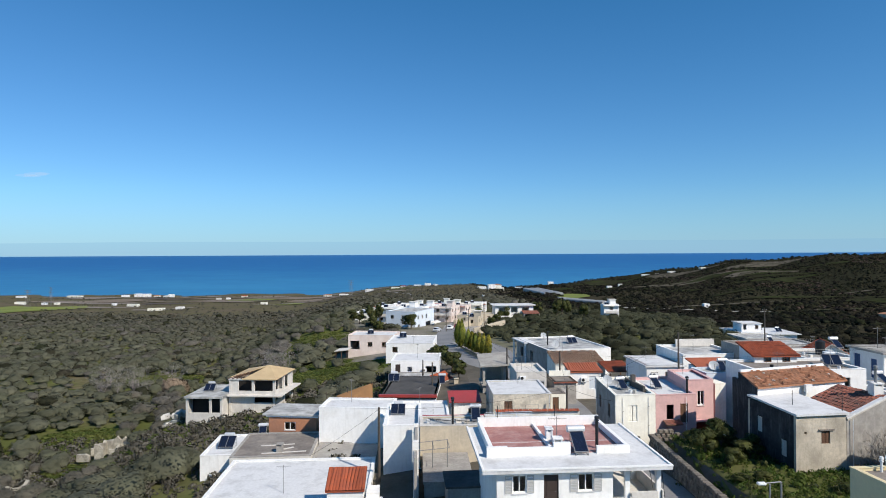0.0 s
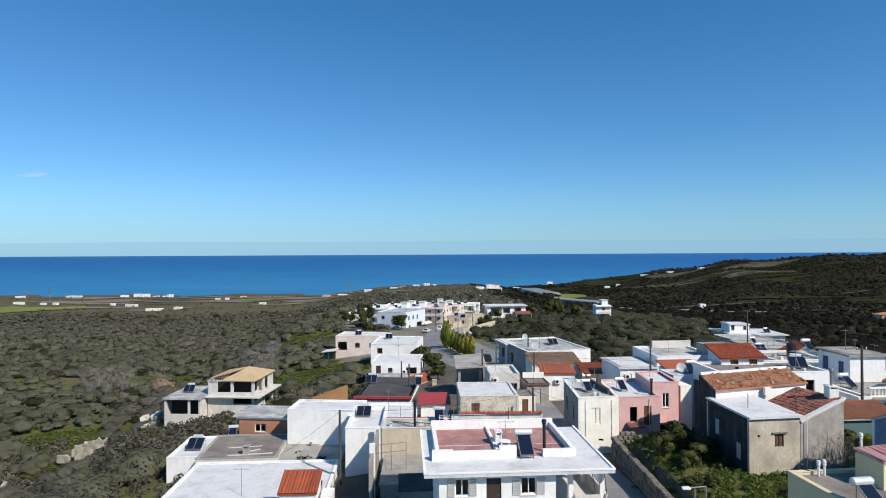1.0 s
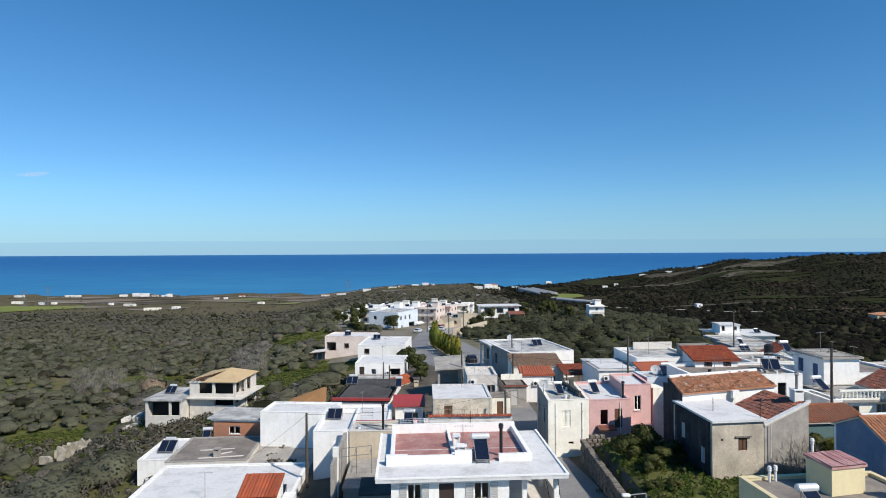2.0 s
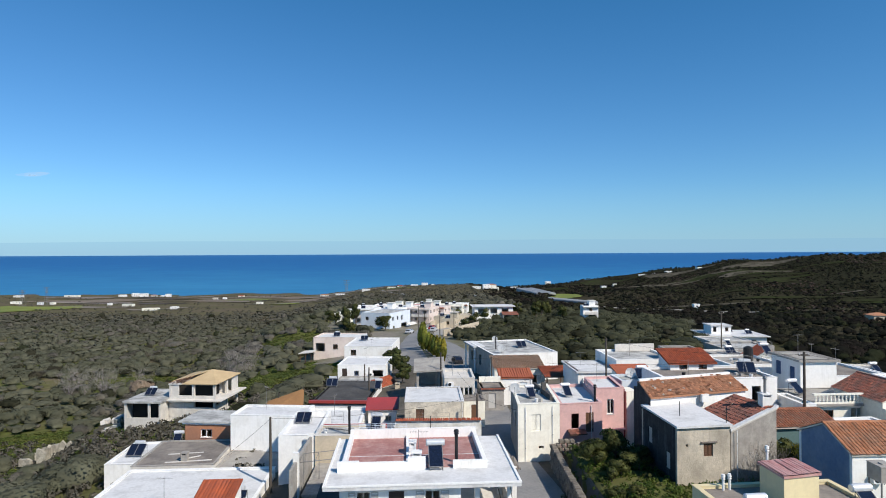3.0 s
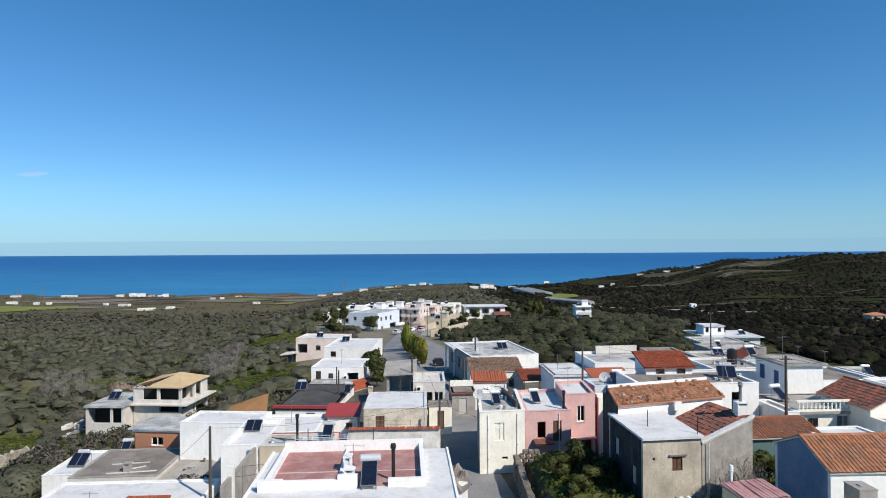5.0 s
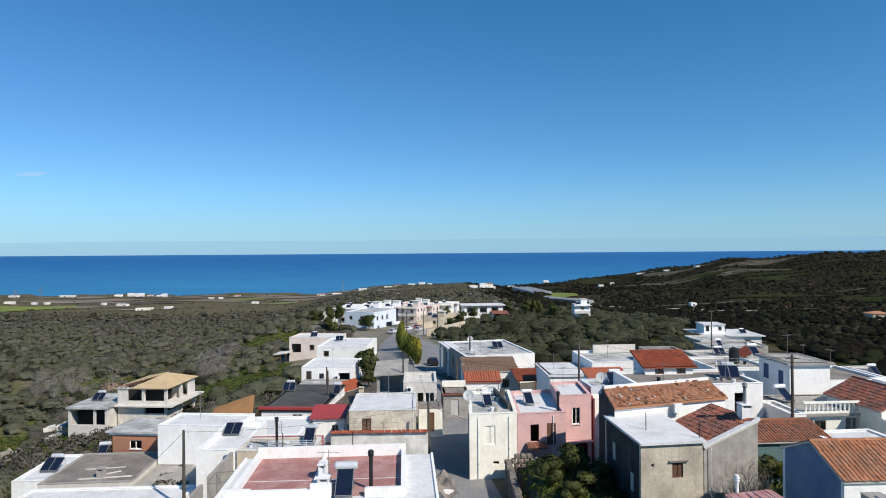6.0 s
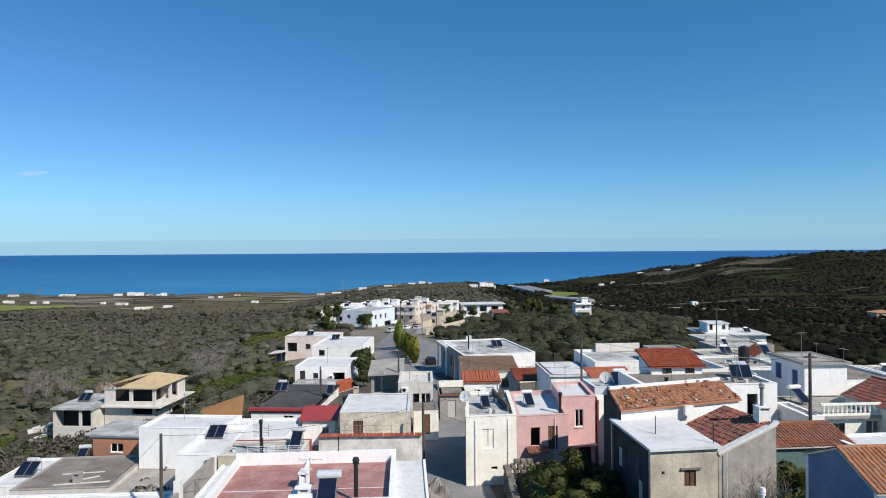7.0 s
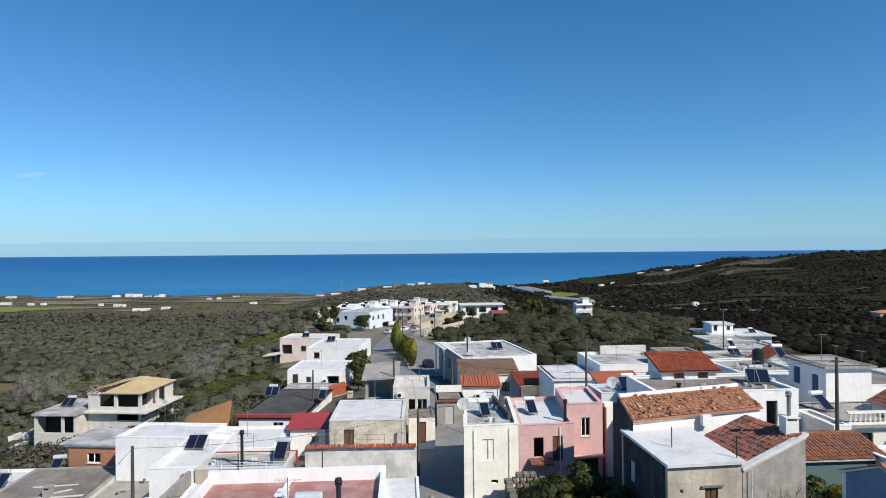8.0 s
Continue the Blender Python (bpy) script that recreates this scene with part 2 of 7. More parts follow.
def leafy(m, amount):
    """Lets some of the light pass through the leaves."""
    t = m.node_tree
    b = t.nodes["Principled BSDF"]
    through_leaf, mx = t.nodes.new("ShaderNodeBsdfTranslucent"), t.nodes.new("ShaderNodeMixShader")
    t.links.new(b.inputs["Base Color"].links[0].from_socket, through_leaf.inputs["Color"])
    mx.inputs[0].default_value = amount
    t.links.new(b.outputs[0], mx.inputs[1])
    t.links.new(through_leaf.outputs[0], mx.inputs[2])
    t.links.new(mx.outputs[0], t.nodes["Material Output"].inputs["Surface"])


def land_blend(m, axis, lo, hi, color, amount=1.0, top=True):
    """Mixes another colour into a material's base along one world axis, as the land, the sea bed or painted hill shade
    changes.
    """
    t = m.node_tree
    b = t.nodes["Principled BSDF"]
    old = b.inputs["Base Color"].links[0].from_socket
    geo, sep = t.nodes.new("ShaderNodeNewGeometry"), t.nodes.new("ShaderNodeSeparateXYZ")
    t.links.new(geo.outputs["Position"], sep.inputs[0])
    wob = t.nodes.new("ShaderNodeTexNoise")
    wob.inputs["Scale"].default_value = 0.01
    t.links.new(geo.outputs["Position"], wob.inputs["Vector"])
    add = t.nodes.new("ShaderNodeMath")
    add.operation, add.inputs[2].default_value = "MULTIPLY_ADD", 0.0
    add.inputs[1].default_value = 0.5 * (hi - lo)
    t.links.new(wob.outputs["Fac"], add.inputs[0])
    t.links.new(sep.outputs[axis], add.inputs[2])
    r = t.nodes.new("ShaderNodeMapRange")
    r.interpolation_type = "SMOOTHSTEP"
    r.inputs["From Min"].default_value, r.inputs["From Max"].default_value = lo, hi
    r.inputs["To Max"].default_value = amount
    t.links.new(add.outputs[0], r.inputs["Value"])
    mx = t.nodes.new("ShaderNodeMix")
    mx.data_type = "RGBA"
    t.links.new(r.outputs[0], mx.inputs[0])
    t.links.new(old, mx.inputs[6])
    mx.inputs[7].default_value = (*color, 1)
    t.links.new(mx.outputs[2], b.inputs["Base Color"])
    return m


def ground_material():
    """Soil and rough grass in patches, scrub soil on the eastern hill, darkened farther east for its shade."""
    m = material("rough_ground", (0.100, 0.112, 0.036), 0.95, (0.150, 0.122, 0.080), big=0.03, fine=0.25, vary=0.3, bump=0.6, bump_scale=0.8, patch=0.56, spec=0.0)
    land_blend(m, 1, 420, 820, (0.112, 0.092, 0.076), 0.6)
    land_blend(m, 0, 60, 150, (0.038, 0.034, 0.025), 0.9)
    # The far slope's shade is put into the soil colour.
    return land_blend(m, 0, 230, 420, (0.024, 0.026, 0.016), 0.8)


def sea_material():
    """Water, paler over the shallows and deeper blue far out."""
    m = material("sea_water", (0.034, 0.190, 0.370), 0.55, (0.044, 0.220, 0.400), big=0.004, fine=0.03, vary=0.10, bump=0.25, bump_scale=0.06, stretch=(0.2, 1, 1), spec=0.12)
    return land_blend(m, 1, 1500, 4200, (0.016, 0.112, 0.300), 1.0)


land_blend(LEAF_OLIVE, 1, 330, 760, (0.078, 0.073, 0.060), 0.6)
for m_ in (LEAF_GARDEN, LEAF_LIME, LEAF_YELLOW, LUSH, GRASS):
    leafy(m_, 0.38)
GROUND, SEA = ground_material(), sea_material()


# ---- mesh helpers ----
def box(bm, x0, x1, y0, y1, z0, z1, m=None):
    vs = [Vector((x, y, z)) for z in (z0, z1) for x, y in ((x0, y0), (x1, y0), (x1, y1), (x0, y1))]
    vs = [bm.verts.new(m @ v if m else v) for v in vs]
    for f in ((3, 2, 1, 0), (4, 5, 6, 7), (0, 1, 5, 4), (1, 2, 6, 5), (2, 3, 7, 6), (3, 0, 4, 7)):
        bm.faces.new([vs[i] for i in f])


def prism(bm, pts, z0, z1):
    """An upright block over a polygon that runs counter-clockwise."""
    low = [bm.verts.new((x, y, z0)) for x, y in pts]
    top = [bm.verts.new((x, y, z1)) for x, y in pts]
    bm.faces.new(low[::-1])
    bm.faces.new(top)
    for i in range(len(pts)):
        j = (i + 1) % len(pts)
        bm.faces.new((low[i], low[j], top[j], top[i]))


def tube(bm, a, b, r0, r1=None, sides=8):
    a, b, r1 = Vector(a), Vector(b), r0 if r1 is None else r1
    turn = (b - a).to_track_quat("Z", "Y").to_matrix()
    rings = []
    for p, r in ((a, r0), (b, r1)):
        rings.append([bm.verts.new(p + turn @ Vector((r * math.cos(k * math.tau / sides), r * math.sin(k * math.tau / sides), 0))) for k in range(sides)])
    for k in range(sides):
        j = (k + 1) % sides
        bm.faces.new((rings[0][k], rings[0][j], rings[1][j], rings[1][k]))
    bm.faces.new(rings[0][::-1])
    bm.faces.new(rings[1])


def slab(bm, corners, thick):
    """A sloping sheet: four upper corners, counter-clockwise from above."""
    up = [bm.verts.new(Vector(c)) for c in corners]
    lo = [bm.verts.new(Vector(c) - Vector((0, 0, thick))) for c in corners]
    bm.faces.new(up)
    bm.faces.new(lo[::-1])
    for i in range(len(up)):
        j = (i + 1) % len(up)
        bm.faces.new((lo[i], lo[j], up[j], up[i]))


def part(name, bm, mat, parent=None, label=""):
    me = bpy.data.meshes.new(name)
    bm.to_mesh(me)
    bm.free()
    me.materials.append(mat)
    ob = new(name, me)
    if parent:
        ob.parent = parent
    if label:
        ob["label"] = label
    return ob


def boxes(name, mat, parent, *rows, label=""):
    for r in rows:
        bm = bmesh.new()
        box(bm, *r)
        ob = part(name, bm, mat, parent, label)
    return ob


def thing(name, x, y, z, yaw, label, category, group=""):
    ob = new(name)
    ob.empty_display_size = 0.3
    ob.matrix_world = pose(x, y, z, 0, 0, yaw)
    return tagged(ob, label, category, group)


def sheet(name, verts, faces, mat, parent=None, label="", kind=""):
    me = bpy.data.meshes.new(name)
    me.from_pydata(verts, [], faces)
    me.materials.append(mat)
    ob = new(name, me)
    if parent:
        ob.parent = parent
    return tagged(ob, label, "", "", kind)


# ---- terrain ----
def smooth(a, b, v):
    t = np.clip((v - a) / (b - a), 0, 1)
    return t * t * (3 - 2 * t)


def terrain(x, y):
    """Height of the ground: a village spur, the plain on its west, the hill on its east, all falling to the sea."""
    spur = np.interp(y, (-200, 40, 59, 77, 100, 147, 190, 230, 270, 450, 700, 1000, 1400, 1750), (5, 1.4, 0.8, 0.6, -0.8, -3.2, -5.2, -7, -8.5, -19, -32, -43, -57, -110))
    plain = np.interp(y, (-200, 60, 110, 200, 300, 600, 850, 1400, 1500, 1750), (-9, -13, -17, -23, -30, -47, -57, -75.6, -77.5, -110))
    east = np.interp(y, (-200, 60, 100, 170, 300, 450, 600, 900, 1400, 1750), (6, 3, 0, -8, -16, -25, -29, -46, -72, -110))
    spur = spur - 0.15 * np.maximum(0, 5 - np.maximum(x, -60)) * smooth(20, 50, y) * (1 - smooth(165, 235, y))
    e0 = np.interp(y, (0, 60, 100, 150, 250, 600, 1400), (-24, -28, -43, -32, -46, -60, -60))
    e1 = np.interp(y, (0, 60, 100, 150, 250, 600, 1400), (-50, -56, -64, -64, -92, -170, -300))
    west_w = smooth(-e0, -e1, -x)
    east_w = smooth(60, 150, x)
    z = spur * (1 - west_w - east_w) + plain * west_w + east * east_w
    z = z + 65 * np.exp(-((x - 750) / 430.0) ** 2) * smooth(350, 900, y) * (1 - smooth(1500, 1900, y))
    ridge = smooth(180, 320, x) * smooth(380, 560, y) * (1 - smooth(1300, 1500, y))
    z = z + ridge * (4.5 * np.sin(x * 0.016 + y * 0.006) * np.sin(y * 0.013 + 1.0) + 2.5 * np.sin(x * 0.045 - y * 0.02))
    garden = smooth(20.8, 22.2, x) * (1 - smooth(57.2, 58.6, y)) * smooth(-20, 30, y)
    rise = smooth(29, 37, x) * smooth(52, 58, y) * (1 - smooth(80, 125, y))
    z = z + (2.0 * np.maximum(garden, rise)) * (1 - east_w)
    far = smooth(90, 400, np.hypot(x, y))
    z = z + far * (1.6 * np.sin(x * 0.021 + 1.3) * np.sin(y * 0.017) + 0.8 * np.sin(x * 0.05) * np.sin(y * 0.043 + 2))
    return z


def height(x, y):
    return float(terrain(np.array(float(x)), np.array(float(y))))


def build_ground():
    ys = np.concatenate([np.arange(-60, 20, 8), np.arange(20, 110, 1.0), np.arange(110, 320, 4), np.geomspace(320, 1800, 110)])
    us = np.linspace(-1, 1, 261)
    verts = []
    for y in ys:
        half = 110 + 1.05 * max(y, 0)
        bend = 0.35 * us + 0.65 * us ** 3
        verts.append(np.stack([bend * half + 5, np.full(us.shape, y), np.zeros(us.shape)], 1))
    v = np.concatenate(verts)
    v[:, 2] = terrain(v[:, 0], v[:, 1])
    n = len(us)
    i, j = np.meshgrid(np.arange(len(ys) - 1), np.arange(n - 1), indexing="ij")
    a = (i * n + j).ravel()
    faces = np.stack([a, a + 1, a + n + 1, a + n], 1)
    ob = sheet("ground", v.tolist(), faces.tolist(), GROUND, None, "rough olive-grove soil and grass falling to the sea", "structure")
    for p in ob.data.polygons:
        p.use_smooth = True
    return ob


def build_sea():
    xs = np.linspace(-5200, 5200, 41)
    ys = np.concatenate([[1150, 1300], np.linspace(1400, 4880, 40)])
    z = np.interp(ys, (1150, 1400, 4880), (-79.5, -77.5, 3.5))
    verts = [(x, y, h) for y, h in zip(ys, z) for x in xs]
    n = len(xs)
    faces = [(i * n + j, i * n + j + 1, i * n + n + j + 1, i * n + n + j) for i in range(len(ys) - 1) for j in range(n - 1)]
    ob = sheet("water", verts, faces, SEA, None, "calm deep blue sea reaching the horizon", "structure")
    for p in ob.data.polygons:
        p.use_smooth = True


build_ground()
build_sea()


# ---- building kit ----
T = 0.25


def wall_cells(length, z0, z1, holes):
    """Rectangles (u0, u1, z0, z1) of a wall that leave the holes (u, z, width, height) open."""
    us = sorted({0.0, length, *[v for u, z, w, h in holes for v in (u, u + w)]})
    out = []
    for a, b in zip(us, us[1:]):
        if b - a < 1e-4:
            continue
        cuts = sorted((z, z + h) for u, z, w, h in holes if u < (a + b) / 2 < u + w)
        at = z0
        for lo, hi in cuts:
            if lo > at:
                out.append((a, b, at, lo))
            at = max(at, hi)
        if at < z1:
            out.append((a, b, at, z1))
    return out


def side_pose(side, w, d):
    """The pose in which a wall of that side runs along +x with its outside at -y."""
    return {"front": pose(0, 0, 0), "right": pose(w, 0, 0, 0, 0, 90), "back": pose(w, d, 0, 0, 0, 180), "left": pose(0, d, 0, 0, 0, -90)}[side]


def window_part(house, m, u, z, w, h, style, frame_mat, n):
    """A window, door or shutter set in its opening, as parts of the house."""
    def placed(name, bm, mat, parent, label=""):
        ob = part(name, bm, mat, parent, label)
        if parent is house:
            ob.matrix_local = m
        return ob

    f = 0.07
    if style == "hole":
        return
    bm = bmesh.new()
    for r in ((u, u + f, z, z + h), (u + w - f, u + w, z, z + h), (u + f, u + w - f, z + h - f, z + h), (u + f, u + w - f, z, z + f)):
        box(bm, r[0], r[1], 0.08, 0.15, r[2], r[3])
    if style in ("window", "shutters", "wide"):
        box(bm, u + w / 2 - 0.03, u + w / 2 + 0.03, 0.082, 0.148, z + f, z + h - f)
    ob = placed("door" if style == "door" else "window", bm, frame_mat, house)
    if style in ("window", "shutters", "wide"):
        for k in (0, 1):
            bm = bmesh.new()
            a = u + f + k * (w / 2)
            box(bm, a, a + w / 2 - f - 0.0, 0.11, 0.12, z + f, z + h - f)
            p = part("pane", bm, GLASS, ob)
            p.visible_shadow = False
        bm = bmesh.new()
        box(bm, u - 0.06, u + w + 0.06, -0.07, 0.078, z - 0.06, z - 0.003)
        part("sill", bm, WHITE_ROOF, ob)
    if style in ("shutters", "open_shutters"):
        sw = w / 2 if style == "shutters" else w / 2
        for k in (0, 1):
            bm = bmesh.new()
            a = u - sw - 0.02 if k == 0 else u + w + 0.02
            for r in ((0, 0.05, 0, h), (sw - 0.05, sw, 0, h), (0.05, sw - 0.05, 0, 0.06), (0.05, sw - 0.05, h - 0.06, h)):
                box(bm, a + r[0], a + r[1], -0.05, -0.005, z + r[2], z + r[3])
            part("shutter", bm, SHUTTER, ob)
            for i in range(int((h - 0.14) / 0.1)):
                bm = bmesh.new()
                box(bm, a + 0.05, a + sw - 0.05, -0.035, -0.012, z + 0.07 + i * 0.1, z + 0.14 + i * 0.1)
                part("shutter_slat", bm, SHUTTER, ob)
    if style == "closed":
        for k in (0, 1):
            bm = bmesh.new()
            a = u + f + k * (w / 2 - f / 2)
            box(bm, a, a + w / 2 - f - 0.02, 0.09, 0.13, z + f, z + h - f)
            for i in range(int((h - 2 * f) / 0.16)):
                box(bm, a + 0.05, a + w / 2 - f - 0.07, 0.072, 0.09, z + f + 0.04 + i * 0.16, z + f + 0.14 + i * 0.16)
            part("shutter", bm, frame_mat, ob)
    if style == "door":
        bm = bmesh.new()
        box(bm, u + f, u + w - f, 0.09, 0.13, z, z + h - f)
        for a, b in ((0.12, 0.48), (0.55, 0.9)):
            box(bm, u + 0.2, u + w - 0.2, 0.072, 0.09, z + h * a, z + h * b)
        part("leaf", bm, frame_mat, ob)
        bm = bmesh.new()
        tube(bm, (u + w - 0.18, 0.09, z + 1.0), (u + w - 0.18, 0.03, z + 1.0), 0.025, sides=6)
        part("handle", bm, METAL, ob)


def shell(name, label, category, x, y, yaw, w, d, top, wall, bottom=None, holes=None, walls=None, frame_mat=None, group="village houses"):
    """Four walls with openings, down to the ground below. Local heights count from the Empty's base."""
    c = Matrix.Rotation(radians(yaw), 2)
    corners = [Vector((x, y)) + c @ Vector(p) for p in ((0, 0), (w, 0), (w, d), (0, d))]
    base = min(height(*p) for p in corners) - 0.3 if bottom is None else bottom
    h = thing(name, x, y, base, yaw, label, category, group)
    hh, holes, walls = top - base, holes or {}, walls or {}
    for side, length in (("front", w), ("right", d), ("back", w), ("left", d)):
        m = side_pose(side, w, d)
        mine = [(u, z - base, a, b) for u, z, a, b, *_ in holes.get(side, ())]
        bm = bmesh.new()
        inset = T if side in ("left", "right") else 0.0
        for u0, u1, z0, z1 in wall_cells(length, 0, hh, mine):
            box(bm, max(u0, inset), min(u1, length - inset), 0, T, z0, z1)
        bmesh.ops.remove_doubles(bm, verts=bm.verts[:], dist=1e-4)
        ob = part("wall", bm, walls.get(side, wall), h)
        ob.matrix_local = m
        for n, (u, z, a, b, style, *more) in enumerate(holes.get(side, ())):
            window_part(h, m, u, z - base, a, b, style, more[0] if more else (frame_mat or SHUTTER), n)
    return h, base


def flat_roof(h, base, w, d, top, roof_mat, parapet=0.35, wall_mat=None, over=0.0, thick=0.22):
    t = top - base
    boxes("roof", roof_mat, h, (-over if over else T, w + over if over else w - T, -over if over else T, d + over if over else d - T, t - thick - (0 if over else parapet * 0 + 0.0), t) if over
          else (T, w - T, T, d - T, t - parapet - thick, t - parapet))
    if parapet and not over:
        boxes("coping", wall_mat or WHITE_ROOF, h,
              (-0.03, w + 0.03, -0.03, T + 0.03, t, t + 0.05), (-0.03, w + 0.03, d - T - 0.03, d + 0.03, t, t + 0.05),
              (-0.03, T + 0.03, T + 0.03, d - T - 0.03, t, t + 0.05), (w - T - 0.03, w + 0.03, T + 0.03, d - T - 0.03, t, t + 0.05))


def flat_house(name, label, x, y, yaw, w, d, top, wall, roof_mat=None, parapet=0.35, over=0.0, coping=None, **more):
    h, base = shell(name, label, "house", x, y, yaw, w, d, top, wall, **more)
    flat_roof(h, base, w, d, top, roof_mat or WHITE_ROOF, parapet, coping or wall, over)
    return h


def skew(h, k):
    """Leans a house's plan: every part shifts sideways by k for each metre of depth, as the lane cuts its plot."""
    lean = Matrix(((1, k, 0, 0), (0, 1, 0, 0), (0, 0, 1, 0), (0, 0, 0, 1)))
    bpy.context.view_layer.update()
    for ob in h.children_recursive:
        m = h.matrix_world.inverted() @ ob.matrix_world
        ob.data.transform(m.inverted() @ lean @ m)


def tile_field(a, u, s, mat, parent, rng, spacing=0.24, course=0.36, jitter=0.012, name="roof_tiles", lift=0.0, ragged=0.0):
    """Rows of half-round clay tiles from the eave corner a, along u (eave) and s (up the slope)."""
    a, u, s = np.array(a, float), np.array(u, float), np.array(s, float)
    lu, ls = np.linalg.norm(u), np.linalg.norm(s)
    eu, es = u / lu, s / ls
    en = np.cross(eu, es)
    cols, rows = max(2, int(lu / spacing)), max(1, int(ls / course))
    spacing, course = lu / cols, ls / rows
    angles = np.linspace(0, math.pi, 5)
    verts, faces = [], []
    for i in range(cols):
        for j in range(rows):
            if ragged and rng.random() < ragged:
                continue
            jig = rng.normal(0, jitter, 3)
            turn = rng.normal(0, jitter * 2)
            k = len(verts)
            for t, r, up in ((-0.04, 0.52, 0.035), (course, 0.44, 0.0)):
                o = a + eu * ((i + 0.5) * spacing + jig[0] + turn * t) + es * (j * course + t + jig[1]) + en * (up + lift + abs(jig[2]))
                for q in angles:
                    verts.append(o + eu * (-math.cos(q) * spacing * r) + en * (math.sin(q) * spacing * 0.21))
            faces += [(k + n, k + n + 1, k + n + 6, k + n + 5) for n in range(4)]
    ob = sheet(name, [tuple(v) for v in verts], faces, mat, parent, "", "stuff")
    return ob


def shed_roof(h, base, w, d, front, back, mat, rng, over=0.25, tiles=True, edge=None, **kw):
    """A one-way slope, heights given at the front and back walls; end walls are filled up to it."""
    f, b = front - base, back - base
    k = (b - f) / d
    bm = bmesh.new()
    slab(bm, [(-over, -over, f - k * over), (w + over, -over, f - k * over), (w + over, d + over, b + k * over), (-over, d + over, b + k * over)], 0.12)
    part("roof", bm, edge or mat, h)
    if tiles:
        s = Vector((0, d + 2 * over - 0.1, k * (d + 2 * over - 0.1)))
        tile_field((-over, -over, f - k * over + 0.01), (w + 2 * over, 0, 0), s, mat, h, rng, **kw)


def gable_fill(h, base, w, d, low, high, mat, axis="x", back=None):
    """Triangular wall tops under a slope that rises from front to back (axis x) or to a ridge in the middle."""
    f, b = low - base, high - base
    for name_x in (0.0, w - T):
        bm = bmesh.new()
        if axis == "shed":
            pts = [(0, f), (d, f), (d, b)] if b > f else [(0, b), (d, b), (0, f)]
        else:
            pts = [(0, f), (d, f), (d / 2, b)]
        va = [bm.verts.new((name_x, y, z)) for y, z in pts]
        vb = [bm.verts.new((name_x + T, y, z)) for y, z in pts]
        bm.faces.new(va[::-1])
        bm.faces.new(vb)
        for i in range(3):
            j = (i + 1) % 3
            bm.faces.new((va[i], va[j], vb[j], vb[i]))
        part("gable", bm, mat, h)


def gable_house(name, label, x, y, yaw, w, d, eave, ridge, wall, mat, rng, over=0.25, **more):
    """A house whose ridge runs along its front."""
    h, base = shell(name, label, "house", x, y, yaw, w, d, eave, wall, **more)
    e, r = eave - base, ridge - base
    k = (r - e) / (d / 2)
    bm = bmesh.new()
    slab(bm, [(-over, -over, e - k * over), (w + over, -over, e - k * over), (w + over, d / 2, r), (-over, d / 2, r)], 0.1)
    slab(bm, [(-over, d / 2, r), (w + over, d / 2, r), (w + over, d + over, e - k * over), (-over, d + over, e - k * over)], 0.1)
    part("roof", bm, MORTAR, h)
    gable_fill(h, base, w, d, eave, ridge, more.get("walls", {}).get("left", wall))
    run = d / 2 + over - 0.05
    tile_field((-over, -over, e - k * over + 0.01), (w + 2 * over, 0, 0), (0, run, k * run), mat, h, rng)
    tile_field((w + over, d + over, e - k * over + 0.01), (-w - 2 * over, 0, 0), (0, -run, k * run), mat, h, rng)
    bm = bmesh.new()
    for i in range(int((w + 2 * over) / 0.4)):
        tube(bm, (-over + i * 0.4, d / 2, r + 0.02), (-over + i * 0.4 + 0.42, d / 2, r + 0.035), 0.11, 0.10, 6)
    part("ridge_tiles", bm, mat, h)
    return h


rng = np.random.default_rng(7)


